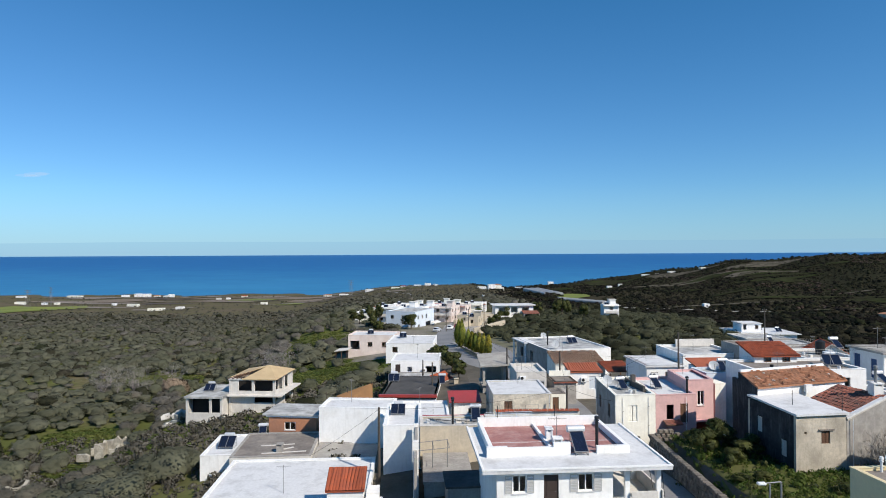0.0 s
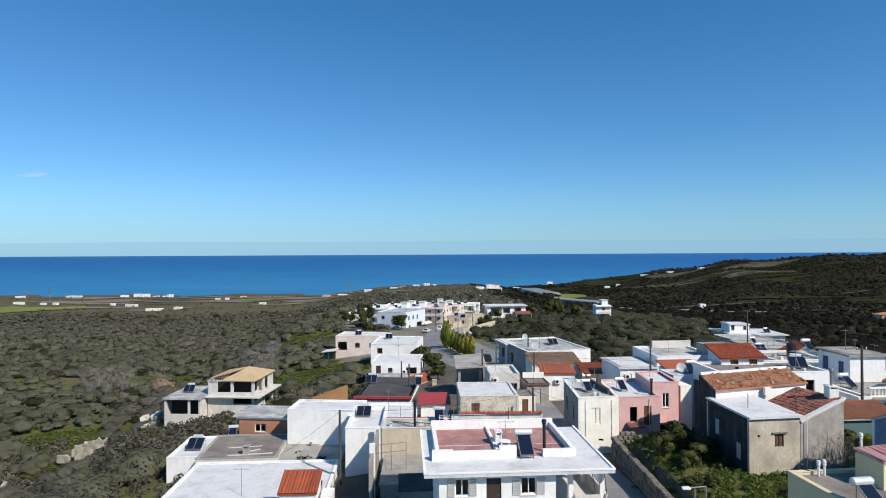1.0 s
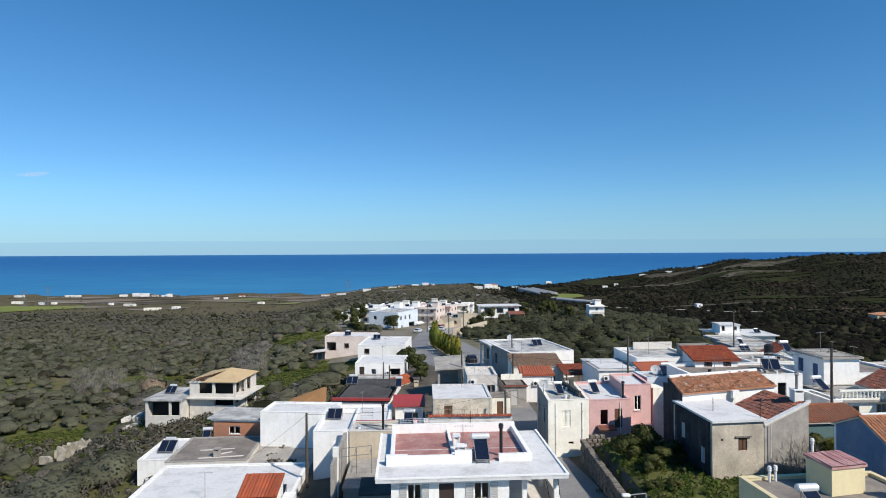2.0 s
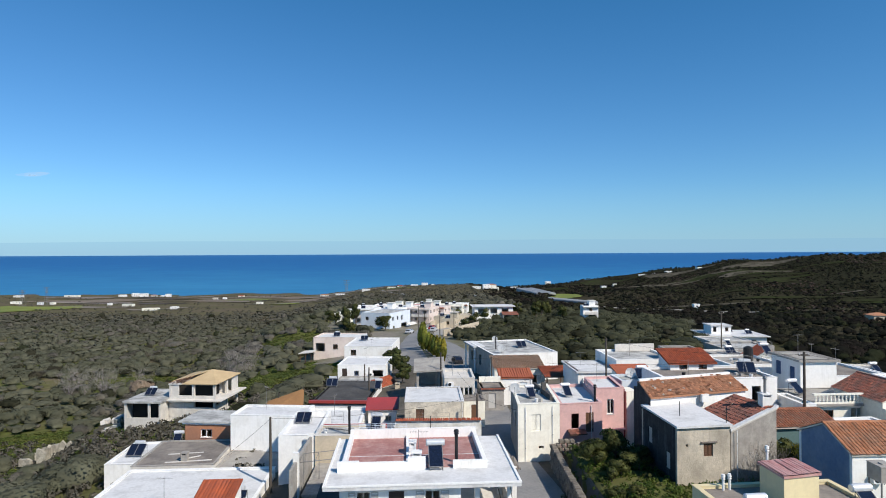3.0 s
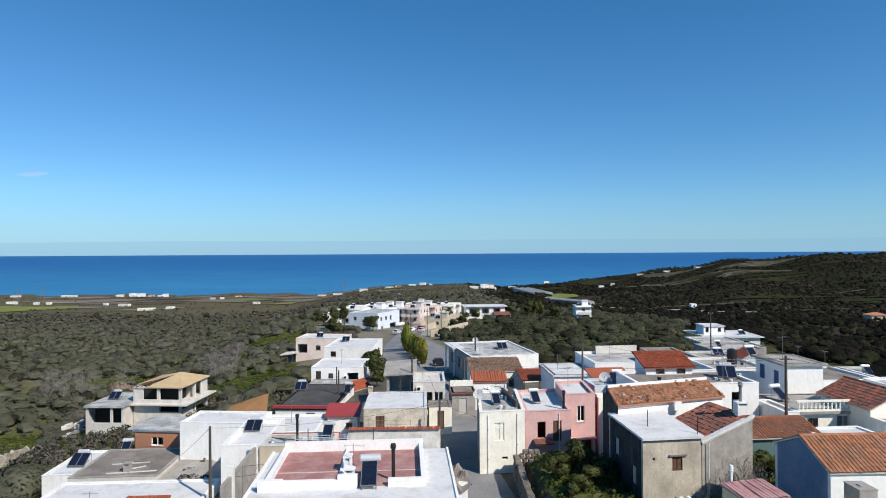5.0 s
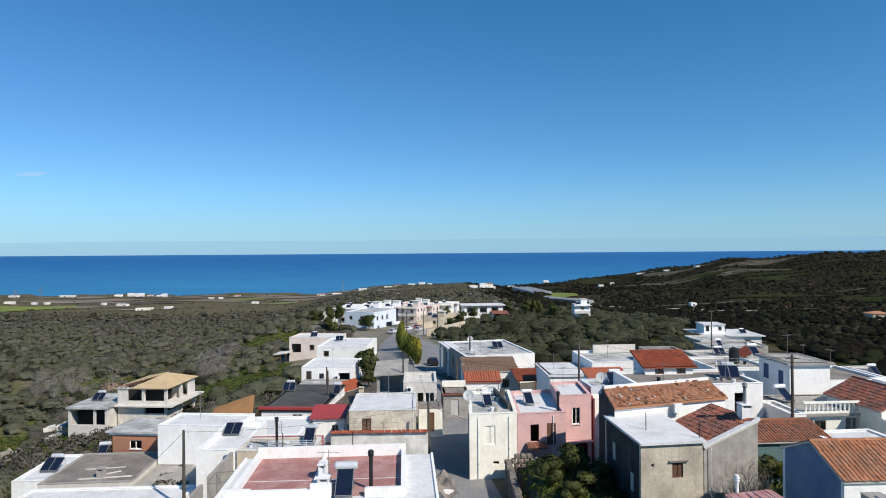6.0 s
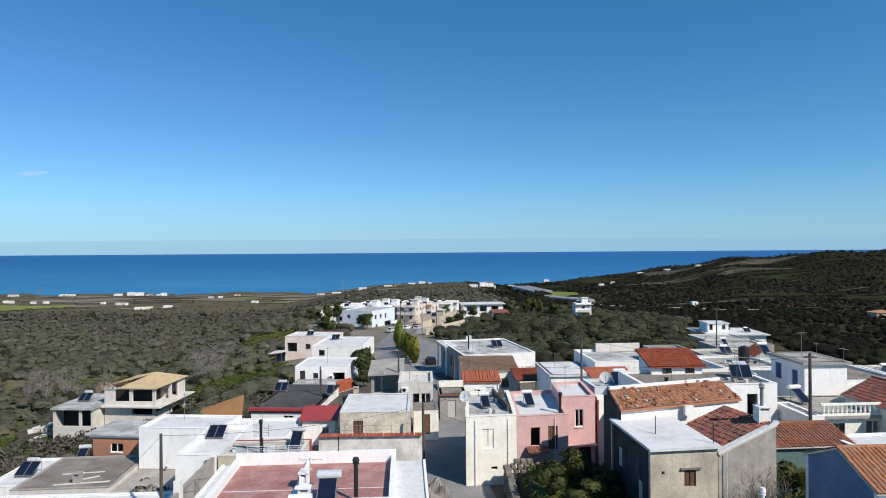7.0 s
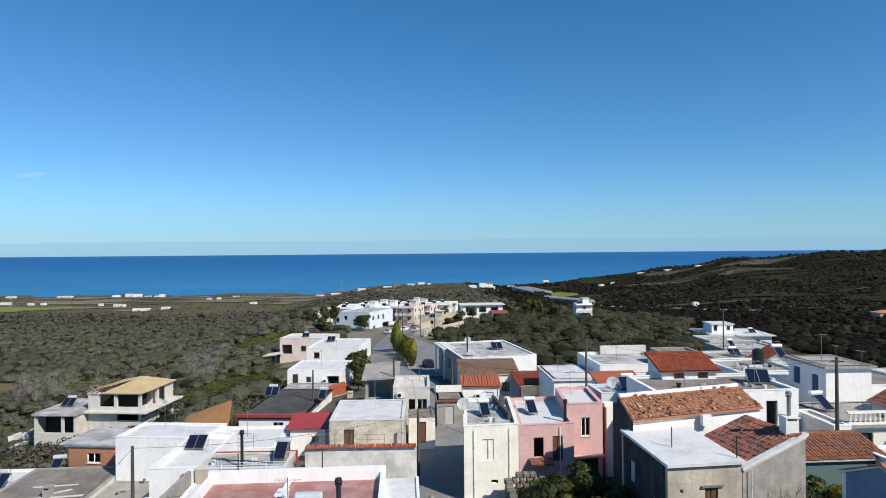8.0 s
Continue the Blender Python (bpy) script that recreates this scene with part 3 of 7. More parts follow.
# ---- roof furniture ----
def solar_heater(x, y, z, yaw, panels=1, label="", size=0.86):
    h = thing("solar_water_heater", x, y, z, yaw, label or "roof solar water heater with steel tank and dark collector", "solar heater", "solar water heaters")
    w, tilt, L = 0.98 * panels + 0.04, radians(34), 1.8
    m = pose(0, -0.95, 0.22, math.degrees(tilt))
    for i in range(panels):
        bm = bmesh.new()
        x0 = -w / 2 + i * 1.0
        box(bm, x0 + 0.03, x0 + 0.95, 0.03, L - 0.03, 0, 0.06, m)
        p = part("collector", bm, COLLECTOR, h)
        bm = bmesh.new()
        for r in ((x0 - 0.01, x0 + 0.03, -0.01, L + 0.01), (x0 + 0.95, x0 + 0.99, -0.01, L + 0.01), (x0 + 0.03, x0 + 0.95, -0.01, 0.03), (x0 + 0.03, x0 + 0.95, L - 0.03, L + 0.01)):
            box(bm, r[0], r[1], r[2], r[3], -0.015, 0.075, m)
        bmesh.ops.remove_doubles(bm, verts=bm.verts[:], dist=1e-4)
        part("collector_frame", bm, METAL, p)
    top = m @ Vector((0, L, 0))
    yb = top.y + 0.12
    for sx in (-w / 2 + 0.08, w / 2 - 0.08):
        for name, a, b in (("leg", (sx, yb, 0), (sx, yb, top.z + 0.02)), ("leg", (sx, -0.95, 0), (sx, -0.95, 0.24)), ("rail", (sx, -0.93, 0.025), (sx, yb - 0.03, 0.025))):
            bm = bmesh.new()
            tube(bm, a, b, 0.025, sides=6)
            part(name, bm, METAL, h)
    for yy, zz in ((-0.95, 0.15), (yb, 0.3), (yb, top.z - 0.1)):
        bm = bmesh.new()
        tube(bm, (-w / 2 + 0.08, yy, zz), (w / 2 - 0.08, yy, zz), 0.02, sides=6)
        part("crossbar", bm, METAL, h)
    h.scale = (size, size, size)
    half, r, zc, yc = 0.6, 0.25, top.z + 0.16, top.y + 0.2
    bm = bmesh.new()
    for a, b, ra, rb in ((-half, half, r, r), (-half - 0.07, -half, r * 0.75, r), (half, half + 0.07, r, r * 0.75)):
        tube(bm, (a, yc, zc), (b, yc, zc), ra, rb, 16)
    bmesh.ops.remove_doubles(bm, verts=bm.verts[:], dist=1e-4)
    part("tank", bm, TANK, h)
    bm = bmesh.new()
    tube(bm, (-half + 0.1, yc - 0.2, zc - 0.16), (-w / 2 + 0.05, -0.9, 0.3), 0.02, sides=5)
    part("pipe", bm, DARK_METAL, h)
    return h


def antenna(x, y, z, h=2.6, yaw=0.0):
    a = thing("tv_antenna", x, y, z, yaw, "thin metal television aerial on a roof mast", "antenna", "roof aerials")
    bm = bmesh.new()
    tube(bm, (0, 0, 0), (0, 0, h), 0.022, 0.018, 6)
    part("mast", bm, METAL, a)
    bm = bmesh.new()
    tube(bm, (-0.6, 0, h - 0.15), (0.7, 0, h - 0.15), 0.012, sides=5)
    boom = part("boom", bm, METAL, a)
    for i in range(7):
        bm = bmesh.new()
        tube(bm, (-0.55 + i * 0.18, -0.3 + i * 0.02, h - 0.15), (-0.55 + i * 0.18, 0.3 - i * 0.02, h - 0.15), 0.008, sides=4)
        part("element", bm, METAL, boom)


def dish(x, y, z, yaw, size=0.9):
    a = thing("satellite_dish", x, y, z, yaw, "white satellite dish on a short roof pole", "satellite dish", "satellite dishes")
    bm = bmesh.new()
    tube(bm, (0, 0, 0), (0, 0, 0.7), 0.03, sides=6)
    part("pole", bm, METAL, a)
    bm = bmesh.new()
    m = pose(0, -0.05, 0.85, 62)
    rings = []
    for r, dz in ((0.02, 0.0), (size * 0.25, 0.03), (size * 0.5, 0.11)):
        rings.append([bm.verts.new(m @ Vector((r * math.cos(k * math.tau / 20), r * math.sin(k * math.tau / 20), dz))) for k in range(20)])
    for p, q in zip(rings, rings[1:]):
        for k in range(20):
            bm.faces.new((p[k], p[(k + 1) % 20], q[(k + 1) % 20], q[k]))
    bm.faces.new(rings[0][::-1])
    bmesh.ops.solidify(bm, geom=bm.faces[:], thickness=0.015)
    part("reflector", bm, CERAMIC, a)
    bm = bmesh.new()
    tube(bm, m @ Vector((0, -size * 0.48, 0.1)), m @ Vector((0, -0.1, 0.55)), 0.012, sides=5)
    tube(bm, m @ Vector((0, -0.1, 0.5)), m @ Vector((0, -0.06, 0.62)), 0.03, sides=6)
    part("feed_arm", bm, METAL, a)


def chimney(x, y, z, h, mat=None, r=0.11, label="dark round stove pipe chimney with a cap"):
    a = thing("chimney_pipe", x, y, z, 0, label, "chimney", "chimneys")
    bm = bmesh.new()
    tube(bm, (0, 0, 0), (0, 0, h), r, sides=10)
    part("pipe", bm, mat or DARK_METAL, a)
    bm = bmesh.new()
    tube(bm, (0, 0, h), (0, 0, h + 0.06), r * 1.5, r * 1.6, 10)
    tube(bm, (0, 0, h + 0.14), (0, 0, h + 0.3), r * 1.7, r * 1.3, 10)
    for k in range(3):
        q = k * math.tau / 3
        tube(bm, (r * math.cos(q), r * math.sin(q), h + 0.05), (r * math.cos(q), r * math.sin(q), h + 0.15), 0.012, sides=4)
    part("cap", bm, mat or DARK_METAL, a)


def masonry_chimney(x, y, z, w, d, h, mat=WHITE):
    a = thing("masonry_chimney", x, y, z, 0, "whitewashed masonry chimney block with a cap slab", "chimney", "chimneys")
    boxes("shaft", mat, a, (-w / 2, w / 2, -d / 2, d / 2, 0, h - 0.25))
    boxes("cap", mat, a, (-w / 2, -w / 2 + 0.1, -d / 2, d / 2, h - 0.25, h - 0.08), (w / 2 - 0.1, w / 2, -d / 2, d / 2, h - 0.25, h - 0.08),
          (-w / 2 - 0.05, w / 2 + 0.05, -d / 2 - 0.05, d / 2 + 0.05, h - 0.08, h))


def utility_pole(x, y, top, base=None, arm=True):
    z = height(x, y) - 0.3 if base is None else base
    a = thing("utility_pole", x, y, z, 0, "weathered wooden utility pole with insulators", "utility pole", "utility poles")
    hh = top - z
    bm = bmesh.new()
    tube(bm, (0, 0, 0), (0, 0, hh), 0.15, 0.10, 10)
    part("post", bm, WOOD_POLE, a)
    if arm:
        boxes("crossarm", WOOD_POLE, a, (-0.5, 0.5, -0.05, 0.05, hh - 0.35, hh - 0.25))
        for k in (-0.42, 0.0, 0.42):
            bm = bmesh.new()
            tube(bm, (k, 0, hh - 0.25), (k, 0, hh - 0.1), 0.04, 0.03, 8)
            part("insulator", bm, CERAMIC, a)
    return a


def cable(p, q, sag=0.6, r=0.012, label="thin black overhead cable between poles"):
    cu = bpy.data.curves.new("overhead_cable", "CURVE")
    cu.dimensions, cu.bevel_depth, cu.bevel_resolution = "3D", r, 1
    sp = cu.splines.new("POLY")
    sp.points.add(14)
    for i in range(15):
        t = i / 14
        v = Vector(p).lerp(Vector(q), t) - Vector((0, 0, 4 * sag * t * (1 - t)))
        sp.points[i].co = (*v, 1)
    cu.materials.append(RUBBER)
    tagged(new("overhead_cable", cu), label, "cable", "overhead cables")


def railing(x, y, z, yaw, length, h=0.95, mat=None, label="painted metal roof railing"):
    a = thing("railing", x, y, z, yaw, label, "railing", "railings")
    n = max(2, int(length / 1.2))
    for i in range(n + 1):
        bm = bmesh.new()
        tube(bm, (i * length / n, 0, 0), (i * length / n, 0, h), 0.018, sides=6)
        part("post", bm, mat or METAL, a)
    for k in (0.35, 0.65, 1.0):
        bm = bmesh.new()
        tube(bm, (0, 0, h * k), (length, 0, h * k), 0.014, sides=6)
        part("rail", bm, mat or METAL, a)
    return a


def balustrade(x, y, z, yaw, length, mat):
    a = thing("balustrade", x, y, z, yaw, "cast concrete balustrade along a roof terrace", "balustrade")
    boxes("plinth", mat, a, (0, length, -0.12, 0.12, 0, 0.15))
    boxes("handrail", mat, a, (-0.05, length + 0.05, -0.14, 0.14, 0.8, 0.95))
    n = int(length / 0.36)
    base = None
    for i in range(n):
        bm = bmesh.new()
        cx = (i + 0.5) * length / n
        for z0, z1, r0, r1 in ((0.15, 0.3, 0.05, 0.1), (0.3, 0.5, 0.1, 0.06), (0.5, 0.65, 0.06, 0.09), (0.65, 0.8, 0.09, 0.05)):
            tube(bm, (cx, 0, z0), (cx, 0, z1), r0, r1, 8)
        part("baluster", bm, mat, a)


def car(x, y, yaw, paint, label):
    a = thing("parked_car", x, y, height(x, y) + 0.06, yaw, label, "car", "parked cars")
    bm = bmesh.new()
    prof = [(-2.0, 0.3), (2.05, 0.3), (2.1, 0.6), (1.95, 0.8), (1.1, 0.92), (0.5, 1.42), (-1.2, 1.45), (-1.85, 0.95), (-2.05, 0.85)]
    va = [bm.verts.new((px, -0.82 + (0.12 if pz > 1 else 0), pz)) for px, pz in prof]
    vb = [bm.verts.new((px, 0.82 - (0.12 if pz > 1 else 0), pz)) for px, pz in prof]
    bm.faces.new(va)
    bm.faces.new(vb[::-1])
    for i in range(len(prof)):
        j = (i + 1) % len(prof)
        bm.faces.new((va[j], va[i], vb[i], vb[j]))
    part("body", bm, paint, a)
    for name, pts in (("windscreen", ((1.05, 0.96), (0.54, 1.38))), ("rear_window", ((-1.78, 1.0), (-1.26, 1.4)))):
        bm = bmesh.new()
        (x0, z0), (x1, z1) = pts
        o = 0.02 if x0 > 0 else -0.02
        slab(bm, [(x0 + o, -0.66, z0 + 0.02), (x0 + o, 0.66, z0 + 0.02), (x1 + o, 0.6, z1 + 0.02), (x1 + o, -0.6, z1 + 0.02)], 0.01)
        part(name, bm, COLLECTOR, a)
    for sy in (-1, 1):
        bm = bmesh.new()
        box(bm, -1.3, 0.6, sy * 0.74 - 0.03, sy * 0.74 + 0.03, 0.98, 1.34)
        part("side_window", bm, COLLECTOR, a)
        for wx in (-1.3, 1.3):
            bm = bmesh.new()
            tube(bm, (wx, sy * 0.68, 0.32), (wx, sy * 0.86, 0.32), 0.32, sides=16)
            wheel = part("wheel", bm, RUBBER, a)
            bm = bmesh.new()
            tube(bm, (wx, sy * 0.86, 0.32), (wx, sy * 0.875, 0.32), 0.19, sides=12)
            part("rim", bm, METAL, wheel)


# ---- near houses ----
def main_house():
    """White two-storey house with an overhanging slab and red terrace floors."""
    x, y, yaw, base = 3.1, 37.4, 3.6, 0.6
    h = thing("terrace_house", x, y, base, yaw, "white two-storey house with overhanging roof slab and red terrace", "house", "village houses")
    s = 6.85 - base
    W, D = 12.1, 9.6
    boxes("roof_slab", WHITE_ROOF, h, (0, W, 0, D, s - 0.22, s), label="thick white overhanging concrete slab")
    # body walls, set back under the slab
    u0, u1, v0, v1 = 0.95, 8.4, 0.5, D - 0.3
    # Dark leaf colour stands for the shade of an open doorway.
    holes = [(1.95 - u0, 4.65, 0.9, 1.1, "shutters"), (3.95 - u0, 3.65, 0.95, 2.1, "door", DOOR_DARK), (6.15 - u0, 4.65, 1.0, 1.1, "shutters")]
    zc = s - 0.223
    for side, length, m, hl in (("front", u1 - u0, pose(u0, v0, 0), [(u, z, w, hh) for u, z, w, hh, *_ in holes]),
                                ("right", v1 - v0, pose(u1, v0, 0, 0, 0, 90), []), ("back", u1 - u0, pose(u1, v1, 0, 0, 0, 180), []), ("left", v1 - v0, pose(u0, v1, 0, 0, 0, -90), [])):
        bm = bmesh.new()
        inset = T if side in ("left", "right") else 0
        for a, b, c, d in wall_cells(length, 0, zc, hl):
            box(bm, max(a, inset), min(b, length - inset), 0, T, c, d)
        bmesh.ops.remove_doubles(bm, verts=bm.verts[:], dist=1e-4)
        ob = part("wall", bm, WHITE, h)
        ob.matrix_local = m
        if side == "front":
            for (u, z, w, hh), src in zip(hl, holes):
                window_part(h, m, u, z, w, hh, src[4], src[5] if len(src) > 5 else WHITE, 0)
    # corner veranda with pillars, balcony floor and solid rail
    boxes("balcony_floor", CONCRETE_LIGHT, h, (u1 + 0.003, W - 0.3, 0.5, D - 1.0, 3.4, 3.6), (u0, u1, -0.6, v0 - 0.003, 3.4, 3.6))
    for px, py in ((W - 0.75, 0.75), (W - 0.75, 5.0), (u1 + 0.9, 0.75)):
        boxes("pillar", WHITE, h, (px, px + 0.3, py, py + 0.3, 0, zc))
    boxes("balcony_rail", CONCRETE_LIGHT, h, (W - 0.42, W - 0.3, 0.6, D - 1.0, 3.603, 4.5), (u1 + 1.25, W - 0.78, 0.5, 0.62, 3.603, 4.5))
    boxes("side_stair", CONCRETE_LIGHT, h, *[(W - 0.28, W + 0.9, 1.2 + i * 0.3, 1.5 + i * 0.3, 3.55 - (i + 1) * 0.18 - 0.2, 3.55 - (i + 1) * 0.18) for i in range(18)])
    # terrace on top: parapets and two red floors
    p0, p1, q0, q1, ph = 0.85, 10.35, 2.75, D - 0.25, 0.5
    boxes("parapet", WHITE, h,
          (p0, 5.15, q0, q0 + 0.25, s, s + ph), (5.15, 6.3, q0, q0 + 0.25, s, s + ph + 0.28), (8.1, p1, q0, q0 + 0.25, s, s + ph),
          (p0, p0 + 0.28, q0 + 0.25, q1, s, s + ph), (p1 - 0.28, p1, q0 + 0.25, q1, s, s + ph),
          (p0, p1, q1, q1 + 0.25, s, s + ph + 0.25), (5.05, 5.25, q0 + 0.25, q1, s, s + ph * 0.55),
          (p0 - 0.25, p0 + 1.15, q0 - 0.32, q0 - 0.003, s, s + ph + 0.18))
    boxes("terrace_floor", TERRACE_RED, h, (p0 + 0.283, 5.047, q0 + 0.253, q1 - 0.003, s, s + 0.06), (5.253, p1 - 0.283, q0 + 0.253, q1 - 0.003, s, s + 0.06))
    boxes("floor_joint", WHITE_ROOF, h, (p0 + 0.29, 5.04, q0 + 2.6, q0 + 2.68, s + 0.06, s + 0.066), (5.26, p1 - 0.29, q0 + 2.6, q0 + 2.68, s + 0.06, s + 0.066))
    boxes("slab_edge", WHITE, h, (-0.03, W + 0.03, -0.03, 0.12, s, s + 0.09), (-0.03, 0.12, 0.12, D, s, s + 0.09), (W - 0.12, W + 0.03, 0.12, D, s, s + 0.09))
    m = h.matrix_world

    def at(u, v, z):
        return m @ Vector((u, v, z))
    o = at(7.0, 3.35, s + 0.005)
    solar_heater(o.x, o.y, o.z, yaw, 1, "solar water heater with white tank on a red roof terrace", 0.95)
    o = at(8.4, 3.7, s + 0.06)
    chimney(o.x, o.y, o.z, 1.9)
    o = at(5.5, 5.6, s + 0.06)
    masonry_chimney(o.x, o.y, o.z, 0.45, 0.7, 0.95)
    o = at(5.75, 4.1, s + 0.06)
    masonry_chimney(o.x, o.y, o.z, 0.6, 0.6, 0.7)
    o = at(5.9, 4.9, s + 0.06)
    antenna(o.x, o.y, o.z, 1.9)
    for u in (2.4, 6.9):
        o = at(u, q1 + 0.12, s + 0.75)
        bm = bmesh.new()
        tube(bm, (0, 0, 0), (0, 0, 0.9), 0.03, sides=6)
        ob = part("roof_rod", bm, DARK_METAL)
        ob.location = o
        tagged(ob, "short dark metal rod on the terrace parapet", "rod")
    o = at(1.5, q1 + 0.12, s + 0.75)
    railing(o.x, o.y, o.z, yaw, 3.6, 0.4, BLUEWHITE, "pale blue metal rail on the terrace parapet")
    # loose cables hanging from the slab corner
    for u, k in ((10.6, 1.0), (11.4, 1.6)):
        cable(at(u, 0.1, s - 0.2), at(u + 0.3, 0.3, s - 2.4 * k * 0.6), -0.15, 0.02, "loose white cable hanging from a roof slab")


main_house()

# low annex and walled yard beside the terrace house
flat_house("yard_annex", "beige concrete annex with a grey flat roof", -1.5, 57.0, 2, 6.3, 3.4, 4.1, BEIGE, GREY_ROOF, 0.12, coping=CONCRETE_LIGHT, bottom=0.2)
# Yard wall in grey instead of white, to stand for the yard's shade.
h = thing("yard_wall", -2.2, 46.6, 0.2, 2, "narrow yard wall greyed for shade with a white pillar", "wall")
boxes("wall", GREY_AND_SHADE_PLASTER, h, (0.6, 0.85, 1.5, 10.2, 0, 3.9))
boxes("pillar", WHITE, h, (0.5, 0.95, 3.4, 3.85, 0, 4.6), (0.5, 0.95, 10.2, 10.35, 0, 4.2))
# Grey roof and walls imitate the shadow cast over this block.
h = thing("yard_block", -0.9, 49.6, 0.2, 2, "low yard building with flat roof greyed for shade", "house", "village houses")
boxes("wall", GREY_AND_SHADE_PLASTER, h, (0, 4.0, 0, 0.25, 0, 1.3), (0, 0.25, 0.25, 7.1, 0, 1.3), (3.75, 4.0, 0.25, 7.1, 0, 1.3))
boxes("roof", GREY_AND_SHADE_PLASTER, h, (-0.1, 4.1, -0.15, 7.1, 1.3, 1.5))
h = thing("yard_shed", 1.0, 46.0, 0.3, 4, "low concrete shed with a flat roof in a shaded yard", "shed")
boxes("wall", GREY_AND_SHADE_PLASTER, h, (0, 2.8, 0, 0.2, 0, 2.2), (0, 0.2, 0.2, 3.0, 0, 2.2), (2.6, 2.8, 0.2, 3.0, 0, 2.2), (0, 2.8, 3.0, 3.2, 0, 2.2))
boxes("roof", DARK_ROOF, h, (-0.15, 2.95, -0.15, 3.35, 2.2, 2.35))
h = thing("pergola_frame", -1.4, 50.5, 2.6, 4, "thin metal pergola frame over a yard", "pergola")
for a in (0, 2.2):
    bm = bmesh.new()
    tube(bm, (0, a, 1.3), (2.6, a, 1.5), 0.03, sides=6)
    part("rail", bm, METAL, h)
for a in (0.0, 1.3, 2.6):
    bm = bmesh.new()
    tube(bm, (a, 0, 1.32 + a * 0.07), (a, 2.2, 1.32 + a * 0.07), 0.025, sides=6)
    part("rail", bm, METAL, h)
    bm = bmesh.new()
    tube(bm, (a, 2.2, -1.5), (a, 2.2, 1.33), 0.03, sides=6)
    part("post", bm, METAL, h)

# patio wall with tile coping behind the terrace
h = thing("patio_wall", 5.8, 58.9, 0.2, 1.5, "patched white patio wall with red tile coping", "wall")
boxes("wall", PATCHED, h, (0, 8.2, 0, 0.3, 0, 4.7))
tile_field((0, -0.12, 4.5), (8.2, 0, 0), (0, 0.55, 0.12), TILE, h, rng, 0.2, 0.5, lift=0.2, name="coping_tiles")
h = thing("lower_parapet", -1.4, 60.5, 3.2, 2, "low roof edge painted dark red", "roof edge")
boxes("edge", RED_METAL, h, (0, 6.2, 0, 0.25, 0, 0.95))
solar_heater(3.9, 59.6, 3.98, 0, 1)

# old plastered house with white roof
flat_house("old_plaster_house", "weathered ochre plaster house with a white flat roof", 6.2, 66.4, 2, 6.4, 7.2, 4.85, OLD_PLASTER, WHITE_ROOF, 0.06, coping=WHITE_ROOF, frame_mat=WOOD,
               holes={"front": [(1.2, 2.6, 0.9, 1.5, "closed", WOOD)]})
h, b = shell("red_roof_shed", "small white shed with red sheet roof", "shed", 1.7, 70.9, 3, 3.2, 3.0, 2.95, WHITE, holes={"front": [(1.9, 1.5, 0.8, 0.7, "window", WHITE)]})
shed_roof(h, b, 3.2, 3.0, 3.05, 3.5, RED_METAL, rng, 0.3, False, RED_METAL)
h, b = shell("beige_hut", "small beige hut with a wooden door", "hut", 12.7, 71.4, 4, 2.5, 3.0, 3.7, CREAM, holes={"front": [(0.9, 1.3, 0.75, 2.0, "door", WOOD)]})
flat_roof(h, b, 2.5, 3.0, 3.7, OLD_ROOF, 0.05, OLD_ROOF)
h = thing("front_terrace", 5.2, 65.0, height(8, 65) - 0.3, 2, "narrow concrete terrace before an old house", "terrace")
boxes("slab", CONCRETE_LIGHT, h, (0, 6.4, 0, 1.35, 0, 2.75 - height(8, 65) + 0.3))
railing(5.4, 65.3, 2.75, 2, 5.6, 1.2, METAL, "thin rusty metal terrace railing")

# white stepped blocks with solar heaters
flat_house("white_block", "plain white cubic house block with flat roof", -13.3, 68.5, -4, 8.2, 4.6, 3.0, WHITE, WHITE_ROOF, 0.12)
flat_house("white_stepped_house", "tall plain white house wall with flat roof", -5.0, 57.5, 2, 3.6, 8.6, 4.0, WHITE, WHITE_ROOF, 0.45)
flat_house("white_stepped_house", "low white house with a broad flat roof", -6.2, 66.3, 2, 7.6, 6.8, 2.5, WHITE, WHITE_ROOF, 0.15)
solar_heater(-4.0, 63.6, 3.55, 0, 2, "two-panel solar water heater on a white roof", 0.74)
railing(-3.4, 66.5, 2.6, 2, 3.0, 1.2)

# concrete roof, white roof with tiled stair hut
flat_house("concrete_roof_house", "house with a worn brown concrete flat roof", -21.3, 62.4, 4, 8.3, 8.4, -0.55, CONCRETE_LIGHT, OLD_ROOF, 0.05, coping=CONCRETE)
flat_house("concrete_roof_house", "low house with bare grey concrete roof", -12.9, 61.4, 2, 6.6, 7.0, -0.9, CONCRETE_LIGHT, CONCRETE, 0.05, coping=CONCRETE)
masonry_chimney(-16.6, 64.3, -0.6, 0.6, 0.6, 0.9, CONCRETE)
for k, (a, b_, c, d) in enumerate(((-19.2, 66.2, 3.6, 0.25), (-18.4, 63.6, 4.6, 0.3), (-17.2, 64.4, 2.2, 0.3))):
    ob = boxes("roof_patch", CONCRETE_LIGHT, None, (0, c, 0, d, 0, 0.03))
    ob.matrix_world = pose(a, b_, -0.6, 0, 0, 10 if k < 2 else 38)
    tagged(ob, "pale strip of fresh mortar on a concrete roof", "mortar strip")
flat_house("white_roof_house", "white house with wide white flat roof", -19.2, 47.5, 3, 13.8, 12.0, 0.15, WHITE, WHITE_ROOF, 0.1, bottom=-8)
h, b = shell("stair_hut", "white stair hut with bright red tile roof", "hut", -8.1, 45.6, 3, 2.7, 3.0, 2.5, WHITE, bottom=0.05)
